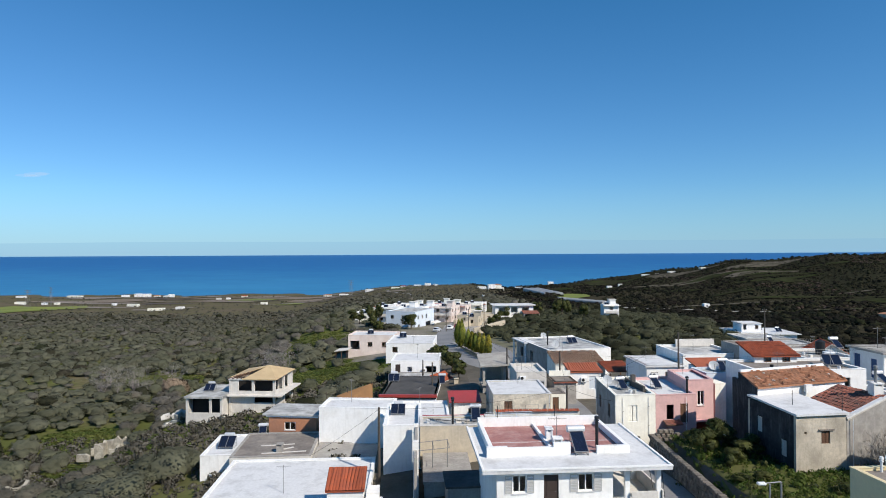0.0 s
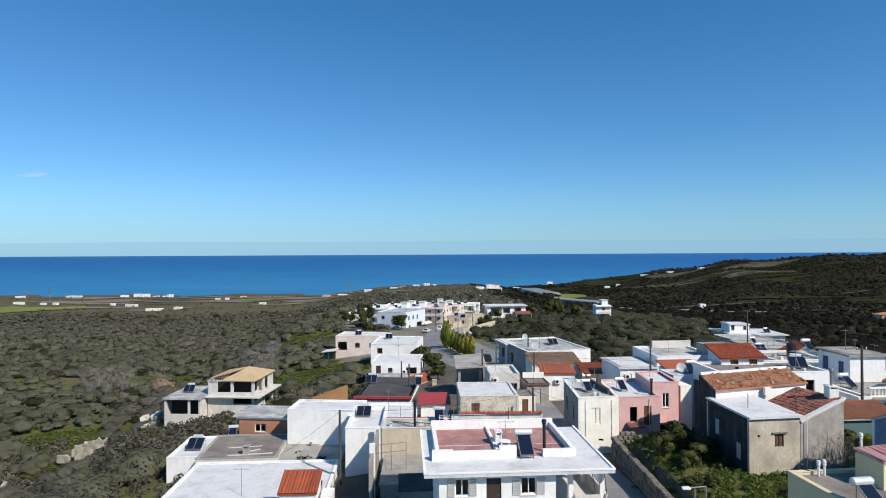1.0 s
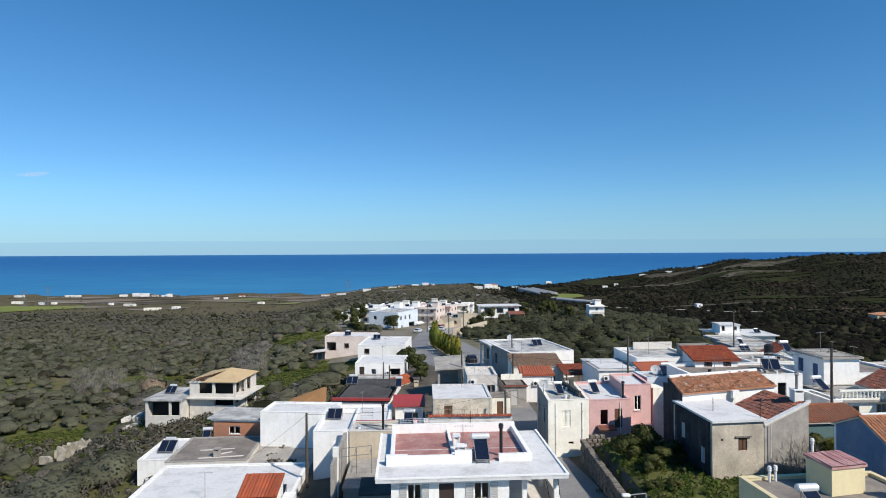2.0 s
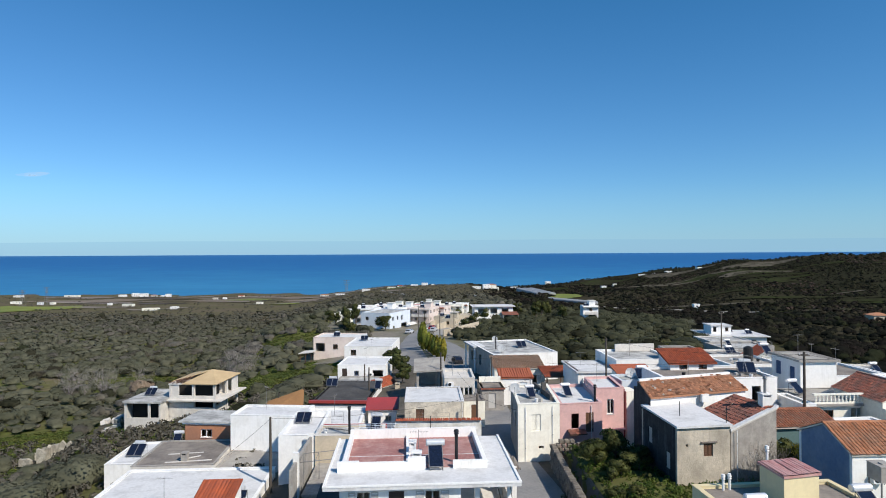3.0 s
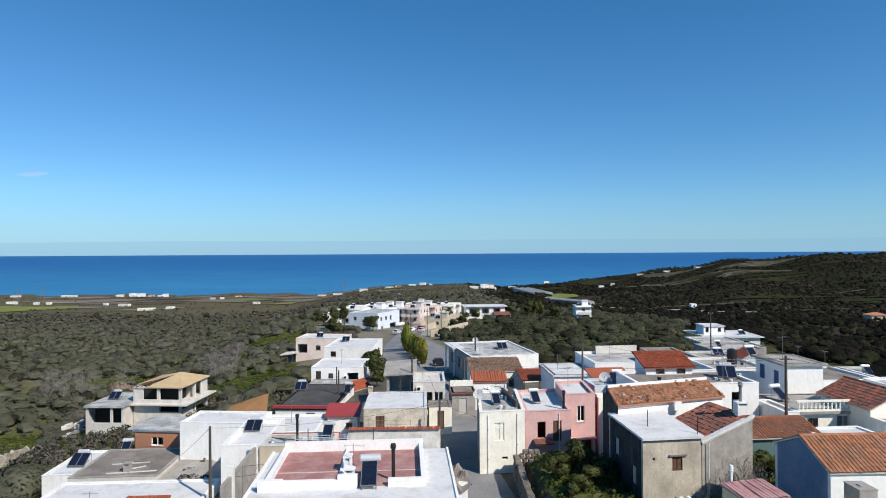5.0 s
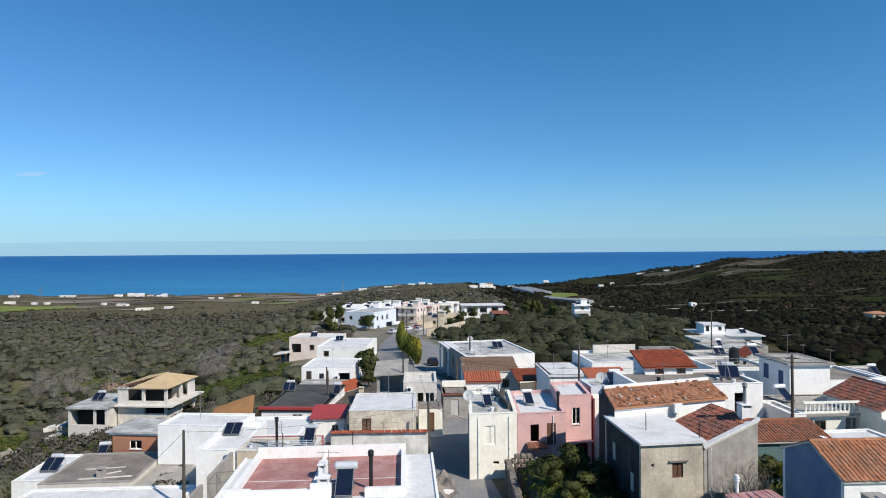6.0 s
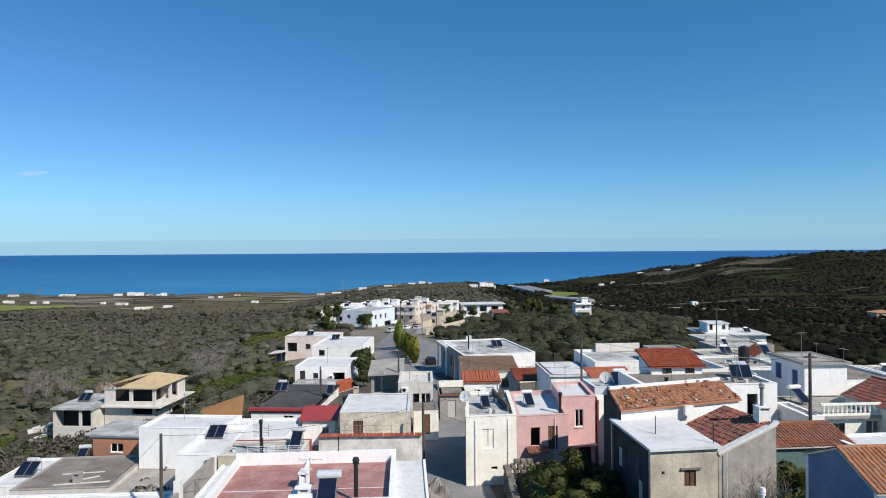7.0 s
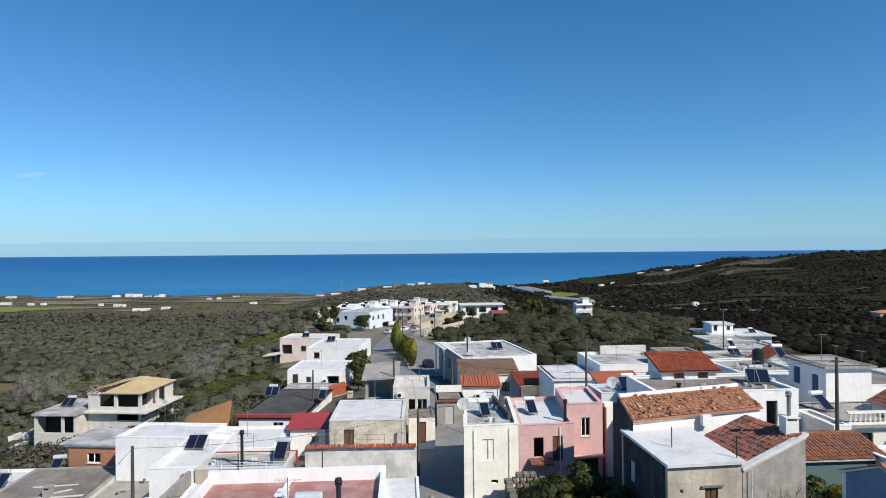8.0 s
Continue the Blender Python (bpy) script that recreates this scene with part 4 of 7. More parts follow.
shed_roof(h, b, 2.7, 3.0, 2.55, 3.2, TILE, rng, 0.12, course=4.0)
gable_fill(h, b, 2.7, 3.0, 2.5, 3.08, WHITE, "shed")
h = thing("hut_ledge", -5.2, 46.6, 0.05, 3, "white concrete ledge beside a stair hut", "ledge")
boxes("block", WHITE, h, (0, 0.9, 0, 1.6, 0, 1.9), (-0.1, 1.2, -0.2, -0.003, 0, 1.6))
solar_heater(-6.9, 51.4, 0.06, 3, 2, "two-panel solar water heater behind a stair hut")
antenna(-12.9, 51.5, 0.05, 2.4)
flat_house("small_white_house", "small white house with flat roof on a slope", -25.2, 64.6, 4, 4.6, 7.5, -1.1, WHITE, WHITE_ROOF, 0.12, bottom=-9)
solar_heater(-23.4, 68.0, -1.2, 0, 2)
solar_heater(-20.6, 71.8, -1.2, 10, 1, "solar heater with a sloping dark collector beside a brick hut")

# brick hut with slab roof
h, b = shell("brick_hut", "unplastered red brick hut with grey slab roof", "hut", -20.2, 72.9, -6, 5.8, 4.2, 1.05, BRICK, bottom=-3.5, holes={"front": [(1.9, -0.7, 1.4, 0.95, "window", WHITE)]})
boxes("roof", GREY_ROOF, h, (-0.7, 6.3, -0.3, 4.9, 4.55, 4.72))
boxes("roof_beam", WHITE, h, (-0.3, 6.1, -0.12, -0.005, 4.32, 4.547))
flat_house("white_shed", "small white shed with flat roof", -13.6, 72.3, 0, 2.2, 3.0, -0.2, WHITE, WHITE_ROOF, 0.1, bottom=-4)


def unfinished_house():
    x, y, yaw, base = -35.0, 101.6, -5, -9.0
    h = thing("unfinished_house", x, y, base, yaw, "unfinished pale concrete house with tan roof and open bays", "house", "village houses")
    W, D = 7.9, 8.8
    e, f1 = -0.45 - base, -3.05 - base
    boxes("floor_slab", CONCRETE_LIGHT, h, (-0.1, W + 1.3, -0.9, D + 0.6, f1 - 0.2, f1), (0, W, 0, D, 2.9, 3.1))
    for px in (0, 3.9, W - 0.4):
        for py in (0, D / 2, D - 0.4):
            boxes("column", CONCRETE_LIGHT, h, (px, px + 0.4, py, py + 0.4, 0, f1 - 0.2), (px, px + 0.4, py, py + 0.4, f1, e - 0.25))
    boxes("ring_beam", CONCRETE_LIGHT, h, (-0.1, W + 0.1, -0.1, 0.3, e - 0.25, e), (-0.1, W + 0.1, D - 0.3, D + 0.1, e - 0.25, e), (-0.1, 0.3, 0.3, D - 0.3, e - 0.25, e), (W - 0.3, W + 0.1, 0.3, D - 0.3, e - 0.25, e))
    boxes("wall", CONCRETE_LIGHT, h, (0.4, 1.6, 0.05, 0.25, f1, e - 0.25), (1.6, W - 0.4, 0.05, 0.25, f1, f1 + 0.55), (W - 0.25, W - 0.05, 0.4, 2.0, f1, f1 + 0.6), (W - 0.25, W - 0.05, 6.6, D - 0.4, f1, e - 0.25),
          (0.05, 0.25, 0.4, D - 0.4, f1, e - 0.25), (0.4, W - 0.4, D - 0.25, D - 0.05, f1, e - 0.25))
    boxes("lower_wall", CONCRETE_LIGHT, h, (0.4, 3.9, 0.05, 0.25, 0, f1 - 0.2), (4.3, W - 0.4, 0.05, 0.25, 0, 4.6), (0.05, 0.25, 0.4, D - 0.4, 0, f1 - 0.2), (W - 0.25, W - 0.05, 0.4, 4.0, 0, 4.9), (0.4, W - 0.4, 5.0, 5.2, 0, f1 - 0.2), (0.4, W - 0.4, 5.0, 5.2, f1, e - 0.25))
    r = 1.25
    bm = bmesh.new()
    o = 0.35
    a = [(-o, -o, e), (W + o, -o, e), (W + o, D + o, e), (-o, D + o, e)]
    p = (W * 0.6, D * 0.66, e + r)
    slab(bm, [a[1], a[2], p], 0.12)
    slab(bm, [a[2], a[3], p], 0.12)
    slab(bm, [(W * 0.30, -o, e), a[1], p], 0.12)
    slab(bm, [a[3], (-o, D * 0.16, e), (W * 0.16, D * 0.2, e + r * 0.27), p], 0.12)
    bmesh.ops.remove_doubles(bm, verts=bm.verts[:], dist=1e-4)
    part("roof", bm, TAN_ROOF, h, "tan boarded roof with an open corner")
    for k in range(4):
        bm = bmesh.new()
        t = k / 3
        tube(bm, (t * 2.2, -o, e + 0.06), (W * 0.16 + t * 1.5, D * 0.2 + t * 1.6, e + r * (0.27 + 0.25 * t)), 0.06, sides=5)
        part("rafter", bm, WOOD, h)
    # Dark sheets behind the openings stand in for interior shade.
    boxes("inner_wall", SHADE_INSIDE, h, (0.42, W - 0.42, 2.2, 2.35, f1 + 0.003, e - 0.25), (0.42, W - 0.42, 2.2, 2.35, 3.1, f1 - 0.2))
    boxes("ceiling_slab", CONCRETE, h, (0.31, W - 0.31, 2.36, D - 0.31, e - 0.2, e - 0.05))
    # lower wing
    g = thing("lower_wing_house", -41.3, 99.4, -9.5, -3, "low bare concrete wing with wide openings and flat roof", "house", "village houses")
    t = -2.85 + 9.5
    boxes("roof", GREY_ROOF, g, (-0.2, 6.2, -0.3, 9.0, t - 0.3, t))
    boxes("wall", CONCRETE_LIGHT, g, (0, 6.0, 0, 0.25, 0, t - 2.7), (0, 0.4, 0, 0.25, t - 2.7, t - 0.3), (3.9, 4.25, 0, 0.25, t - 2.7, t - 0.3), (5.7, 6.0, 0, 0.25, t - 2.7, t - 0.3),
          (0, 0.25, 0.25, 8.7, 0, t - 0.3), (5.75, 6, 0.25, 8.7, 0, t - 0.3), (0.25, 5.75, 6.4, 6.6, 0, t - 0.3))
    # Wing opening blackened the same way, by a sheet set inside.
    boxes("inner_wall", SHADE_INSIDE, g, (0.253, 5.747, 2.0, 2.2, 0, t - 0.3))
    solar_heater(-38.8, 103.5, -2.85, 0, 2)
    # stack of rubble sacks and planks beside it
    h = thing("rubble_pile", -45.0, 102.5, height(-45, 102.5) - 0.3, 0, "pile of white rubble and building boards", "rubble pile")
    for k in range(16):
        w, d, z = rng.uniform(0.6, 1.6), rng.uniform(0.5, 1.2), rng.uniform(0.3, 1.0)
        ob = boxes("block", CONCRETE_LIGHT if k % 3 else CONCRETE, h, (-w / 2, w / 2, -d / 2, d / 2, -z / 2, z / 2))
        ob.matrix_local = pose(rng.uniform(-2.0, 2.0), rng.uniform(-1.2, 1.2), 0.3 + rng.uniform(0, 2.4), rng.uniform(-20, 20), rng.uniform(-20, 20), rng.uniform(0, 90))


unfinished_house()

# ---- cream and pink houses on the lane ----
# Cream house: the left wall goes grey to carry its shade.
LANE = [flat_house("cream_house", "cream two-storey house with blocked window and flat roof", 17.5, 59.1, 8, 4.15, 8.4, 6.35, CREAM, GREY_ROOF, 0.22, coping=CREAM, walls={"left": GREY_AND_SHADE_PLASTER}, bottom=0.4,
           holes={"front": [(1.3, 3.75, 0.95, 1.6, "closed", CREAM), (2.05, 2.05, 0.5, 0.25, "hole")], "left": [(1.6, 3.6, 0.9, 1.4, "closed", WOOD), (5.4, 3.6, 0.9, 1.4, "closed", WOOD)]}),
        flat_house("pink_house", "pink two-storey house with dark windows and flat roof", 21.65, 59.75, 8, 4.3, 8.4, 6.2, PINK, WHITE_ROOF, 0.25, coping=PINK, bottom=0.4, frame_mat=WOOD,
           holes={"front": [(1.15, 3.75, 0.75, 1.5, "hole"), (2.6, 3.4, 0.8, 1.9, "door", WOOD)]}),
        # The bay's right wall takes the red that is darkened for shade.
        flat_house("pink_house", "taller pink house bay with a cornice", 25.75, 62.4, 8, 3.0, 5.6, 7.1, PINK, WHITE_ROOF, 0.2, coping=PINK, walls={"right": SHADED_RED, "left": PINK}, bottom=0.4,
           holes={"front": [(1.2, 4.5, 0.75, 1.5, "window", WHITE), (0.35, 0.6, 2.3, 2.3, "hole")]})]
for house in LANE:
    skew(house, 0.17)
# Recess wall: its shadow is partly painted by the lowered red.
h = thing("dark_pink_bay", 28.8, 61.6, 0.4, 8, "recessed red plaster house bay darkened for shade", "house", "village houses")
boxes("wall", SHADED_RED, h, (0.05, 0.75, 2.4, 4.0, 0, 6.3))
boxes("side_wall", CREAM, h, (0.753, 2.0, 2.0, 4.0, 0, 6.1))
boxes("ledge", PINK, h, (-2.9, 0.0, 0.45, 0.95, 2.6, 2.75))
h = thing("window_canopy", 22.4, 59.45, 3.9, 8, "small red tiled window canopy on a pink wall", "canopy")
bm = bmesh.new()
slab(bm, [(0, -0.45, -0.42), (1.75, -0.45, -0.42), (1.75, 0.32, -0.15), (0, 0.32, -0.15)], 0.08)
part("board", bm, WOOD, h)
tile_field((0, -0.45, -0.42), (1.75, 0, 0), (0, 0.75, 0.27), TILE_DARK, h, rng, 0.18, 0.38)
solar_heater(19.3, 63.0, 6.15, 8, 1, "solar water heater on a cream house roof", 0.72)
solar_heater(23.2, 64.2, 5.98, 8, 1, "solar water heater on a pink house roof", 0.76)
dish(17.6, 62.4, 6.35, -10, 1.0)
chimney(25.5, 61.6, 6.0, 1.4)
h = thing("roof_divider", 21.3, 59.6, 6.1, 8, "low dark dividing wall between two roofs", "wall")
boxes("wall", DARK_ROOF, h, (0.0, 0.25, 2.0, 7.9, 0, 0.6), (-0.1, 0.35, 4.4, 4.7, 0.6, 1.3))

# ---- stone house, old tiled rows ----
# Left wall uses the stone colour that has shade painted in.
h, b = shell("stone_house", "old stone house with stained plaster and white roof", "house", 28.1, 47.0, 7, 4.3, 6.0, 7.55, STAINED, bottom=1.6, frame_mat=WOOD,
             walls={"left": SHADED_STONE}, holes={"front": [(2.15, 5.3, 0.75, 1.0, "closed", WOOD), (0.7, 6.1, 0.2, 0.2, "hole")], "left": [(1.2, 5.1, 0.7, 1.3, "closed", SHUTTER), (4.2, 4.0, 0.7, 1.3, "closed", SHUTTER)]})
bm = bmesh.new()
slab(bm, [(-0.1, -0.2, 6.12), (4.45, -0.2, 6.12), (4.45, 6.0, 6.3), (-0.1, 6.0, 6.3)], 0.16)
part("roof", bm, WHITE_ROOF, h)
boxes("window_hood", OLD_ROOF, h, (1.9, 3.2, -0.12, -0.004, 4.75, 4.85))
bm = bmesh.new()
for px, py in ((1.5, 2.4), (4.2, 0.3)):
    tube(bm, (px, py, 5.9), (px, py, 7.4), 0.03, sides=5)
part("roof_rod", bm, DARK_METAL, h)

h, b = shell("stone_house", "grey rendered house with a sloping old tile roof", "house", 32.45, 47.6, 14, 4.2, 4.6, 7.2, GREY_AND_SHADE_PLASTER, bottom=1.6, walls={"front": GREY_AND_SHADE_PLASTER})
bm = bmesh.new()
slab(bm, [(0, -0.1, 5.6), (4.2, -0.1, 7.1), (4.2, 4.7, 7.1), (0, 4.7, 5.6)], 0.15)
part("roof", bm, MORTAR, h)
va = [(0, 0, 5.6), (4.2, 0, 5.6), (4.2, 0, 7.0)]
bm = bmesh.new()
f_ = [bm.verts.new(v) for v in va]
g_ = [bm.verts.new((v[0], v[1] + T, v[2])) for v in va]
bm.faces.new(f_)
bm.faces.new(g_[::-1])
for i in range(3):
    j = (i + 1) % 3
    bm.faces.new((f_[j], f_[i], g_[i], g_[j]))
part("gable", bm, GREY_AND_SHADE_PLASTER, h)
tile_field((0, 4.6, 5.62), (0, -4.6, 0), (4.1, 0, 1.47), TILE_DARK, h, rng, 0.26, 0.4, 0.02)
bm = bmesh.new()
slab(bm, [(-0.1, -0.14, 5.72), (4.3, -0.14, 7.26), (4.3, 0.22, 7.26), (-0.1, 0.22, 5.72)], 0.16)
part("verge", bm, WHITE_ROOF, h, "white mortar verge")
masonry_chimney(36.1, 49.5, 8.4, 0.75, 0.75, 1.2)
chimney(36.1, 49.5, 9.6, 1.1, METAL, 0.11, "grey round chimney pipe with a dark cap")

# Left wall and gable get stone darkened for the unlit side.
h = thing("old_tiled_house", 27.95, 52.45, 1.6, 17.5, "old stone row house with broken clay tile roof", "house", "village houses")
for nm, pts, mat_, z1 in (("wall", [(0, 0), (10.0, 0), (10.0, 0.3), (0.1, 0.3)], WHITE, 6.95), ("wall", [(0, 0), (0.1, 0.3), (1.45, 4.4), (1.75, 4.4), (0.35, 0.0)][0:1] + [(0.35, 0.302), (1.7, 4.4), (1.4, 4.4)], SHADED_STONE, 6.95),
                          ("wall", [(9.7, 0.302), (10.0, 0.302), (11.4, 4.4), (11.1, 4.4)], GREY_AND_SHADE_PLASTER, 6.95), ("ridge_wall", [(1.0, 2.95), (11.0, 2.95), (11.2, 3.3), (1.1, 3.3)], WHITE, 7.85)):
    bm = bmesh.new()
    prism(bm, pts, 0, z1)
    part(nm, bm, mat_, h)
bm = bmesh.new()
slab(bm, [(-0.12, -0.2, 7.0), (10.1, -0.2, 7.0), (11.0, 2.95, 7.68), (0.9, 2.95, 7.68)], 0.14)
part("roof", bm, TILE_OLD, h)
bm = bmesh.new()
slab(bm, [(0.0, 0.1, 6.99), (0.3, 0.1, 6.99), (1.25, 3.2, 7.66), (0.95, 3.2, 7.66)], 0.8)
part("gable", bm, SHADED_STONE, h)
tile_field((-0.05, -0.1, 7.0), (10.1, 0, 0), (0.95, 3.0, 0.65), TILE_OLD, h, rng, spacing=0.22, course=0.34, jitter=0.012, lift=0.0)
h2 = thing("loose_tiles", 27.95, 52.45, 8.65, 17.5, "loose broken clay tiles and mortar lumps on a roof", "roof tiles")
for k in range(70):
    w, d = rng.uniform(0.12, 0.36), rng.uniform(0.08, 0.2)
    v = rng.uniform(0, 1) ** 1.6 * 3.0
    ob = boxes("tile_piece", MORTAR if k % 8 == 0 else TILE_OLD, h2, (-w / 2, w / 2, -d / 2, d / 2, -0.03, 0.05))
    ob.matrix_local = pose(rng.uniform(0, 10) + v * 0.3, v, 0.1 + v * 0.215, 12 + rng.uniform(-8, 8), rng.uniform(-8, 8), rng.uniform(0, 180))
boxes("white_box", CERAMIC, h2, (4.9, 5.6, -0.5, -0.25, -0.75, -0.1))

flat_house("white_flat_house", "white house with grey flat roof and doorway", 32.3, 60.4, 4, 11.2, 6.4, 8.4, WHITE, OLD_ROOF, 0.2, coping=WHITE,
           holes={"front": [(8.6, 5.6, 0.9, 2.0, "hole")]})
h, b = shell("red_roof_house", "white upper house with red tile roof and two windows", "house", 34.7, 66.1, 2, 4.7, 3.2, 9.0, WHITE,
             holes={"front": [(1.0, 8.25, 0.9, 0.6, "window", WOOD), (3.1, 8.25, 0.9, 0.6, "window", WOOD)]})
shed_roof(h, b, 4.7, 3.2, 9.05, 9.95, TILE, rng, 0.3)
gable_fill(h, b, 4.7, 3.2, 9.0, 9.85, WHITE, "shed")
flat_house("grey_roof_house", "pale house with grey flat roof behind pink house", 29.6, 66.5, 6, 4.8, 3.4, 7.0, BLUEWHITE, GREY_ROOF, 0.2)
solar_heater(32.6, 68.6, 6.8, 0, 2)
dish(30.9, 67.6, 6.8, -15, 1.1)
h, b = shell("orange_roof_house", "low house with orange sheet roof", "house", 30.8, 70.6, 4, 3.9, 3.2, 6.7, WHITE)
shed_roof(h, b, 3.9, 3.2, 6.75, 7.35, ORANGE_METAL, rng, 0.3, False, ORANGE_METAL)
dish(33.2, 57.3, 8.2, 20, 0.8)

# upper white house with blue shutters
flat_house("blue_shutter_house", "white cubic house with blue shutters and slab roof", 48.0, 65.0, 2, 3.9, 5.2, 9.45, WHITE, CONCRETE, 0.0, over=0.3,
           walls={"left": WHITE}, holes={"left": [(0.7, 7.2, 1.0, 1.5, "closed", SHUTTER_BLUE), (3.3, 6.4, 0.9, 2.1, "door", SHUTTER_BLUE)]})
flat_house("low_white_house", "low white house below a utility pole", 43.9, 57.6, 3, 1.3, 4.5, 6.6, WHITE, CONCRETE, 0.1)
solar_heater(45.9, 62.2, 6.55, 12, 1)
h, b = shell("balustrade_house", "beige house with balustraded roof terrace", "house", 45.3, 58.2, 3, 6.4, 6.0, 6.55, CREAM, holes={"front": [(0.9, 5.0, 1.0, 0.9, "window", WOOD), (3.6, 4.9, 1.2, 1.2, "window", WHITE)]})
flat_roof(h, b, 6.4, 6.0, 6.55, CONCRETE, 0.0, CONCRETE, over=0.35)
balustrade(45.2, 58.1, 6.55, 3, 5.6, CREAM)
gable_house("dark_tiled_house", "cream gabled house with dark red ribbed tile roof", 49.6, 61.9, -85, 6.0, 5.2, 7.35, 8.65, CREAM, TILE_DARK, rng, holes={"left": [(1.8, 5.0, 0.9, 1.2, "window", WOOD)]})
flat_house("cream_annex", "cream rendered annex with doorway beside tiled house", 50.2, 51.0, 4, 4.6, 4.6, 6.7, CREAM, CONCRETE, 0.1, holes={"front": [(0.5, 4.6, 0.9, 1.9, "hole"), (2.4, 5.0, 0.9, 1.1, "window", WOOD)]})
gable_house("rusty_tiled_house", "low teal-walled house with rust-brown tile roof", 37.2, 52.0, 4, 6.6, 5.2, 6.2, 6.95, TEAL, TILE_RUST, rng)
flat_house("white_roof_shed", "flat white roof between tiled houses", 43.6, 47.5, 5, 5.0, 6.5, 6.3, WHITE, WHITE_ROOF, 0.08)
gable_house("blue_wall_house", "white house with bluish side wall and tiled gable roof", 36.1, 39.1, 2, 10.0, 5.4, 8.2, 9.4, WHITE, TILE_WORN, rng, 0.12, walls={"left": BLUE_SIDE}, bottom=1.5)
# yellow house with stair hut in the foreground
# Dark screed on this roof stands in for a shadowed court.
flat_house("yellow_house", "pale yellow house with flat roof and stair hut", 25.2, 27.5, 5, 8.2, 7.9, 7.7, YELLOW, OLD_ROOF, 0.15, coping=YELLOW, bottom=1.0)
h, b = shell("roof_stair_hut", "yellow roof stair hut with faded red ribbed roof", "hut", 28.3, 32.8, 13, 2.2, 1.75, 9.1, YELLOW, bottom=7.5)
shed_roof(h, b, 2.2, 1.75, 9.14, 9.32, FADED_RED, rng, 0.08, True, FADED_RED, spacing=0.2, course=4.0)
solar_heater(25.95, 30.4, 7.55, 6, 1)
solar_heater(32.0, 31.6, 7.55, 6, 1)
chimney(26.1, 35.0, 7.55, 0.6, CERAMIC, 0.07, "white round chimney pipe with a cap")
chimney(26.5, 35.1, 7.55, 0.6, CERAMIC, 0.07, "white round chimney pipe with a cap")
chimney(28.55, 34.95, 7.55, 2.2, CERAMIC, 0.07, "white round chimney pipe with a cap")
h = thing("water_tank", 34.2, 33.9, 7.0, 2, "grey box water tank on a metal stand", "water tank")
boxes("tank", CONCRETE, h, (0, 0.88, 0, 1.1, 1.3, 2.16))
boxes("lid", CONCRETE, h, (-0.03, 0.91, -0.03, 1.13, 2.162, 2.2), (0.3, 0.6, 0.35, 0.65, 2.202, 2.25))
for px in (0.05, 0.77):
    for py in (0.05, 1.0):
        boxes("leg", METAL, h, (px, px + 0.06, py, py + 0.06, -5.5, 1.3))


# drain pipes and wall units on the lane houses
def drain_pipe(x, y, z0, z1, mat=CERAMIC):
    a = thing("drain_pipe", x, y, z0, 0, "thin wall drain pipe on a house front", "pipe", "drain pipes")
    bm = bmesh.new()
    tube(bm, (0, 0, 0), (0, 0, z1 - z0), 0.032, sides=8)
    part("pipe", bm, mat, a)
    for k in (0.25, 0.75):
        bm = bmesh.new()
        tube(bm, (0, 0, (z1 - z0) * k), (0, 0, (z1 - z0) * k + 0.05), 0.042, sides=8)
        part("bracket", bm, METAL, a)


for x, y, z0, z1 in ((18.25, 59.12, 0.8, 6.1), (20.9, 59.5, 2.4, 6.1), (24.8, 60.1, 2.4, 6.0), (12.4, 66.6, 0.9, 4.7), (32.9, 47.5, 3.2, 7.2), (22.2, 83.3, 1.2, 3.85), (-1.9, 85.2, -2.4, 0.0)):
    drain_pipe(x, y, z0, z1)


def wall_unit(x, y, z, yaw):
    a = thing("air_conditioner", x, y, z, yaw, "white air conditioner unit fixed to a wall", "air conditioner", "air conditioners")
    boxes("casing", CERAMIC, a, (-0.4, 0.4, -0.3, 0, 0, 0.55))
    bm = bmesh.new()
    tube(bm, (-0.12, -0.3, 0.28), (-0.12, -0.315, 0.28), 0.21, sides=18)
    part("fan_grille", bm, DARK_METAL, a)
    for px in (-0.3, 0.3):
        boxes("bracket", METAL, a, (px - 0.02, px + 0.02, -0.32, 0, -0.05, -0.005))


for x, y, z, yaw in ((37.6, 39.1, 6.4, 2), (20.0, 83.3, 2.6, 1), (29.4, 82.5, 3.4, 3), (11.3, 80.7, 3.4, 2), (-2.6, 110.35, -1.2, -2)):
    wall_unit(x, y, z, yaw)

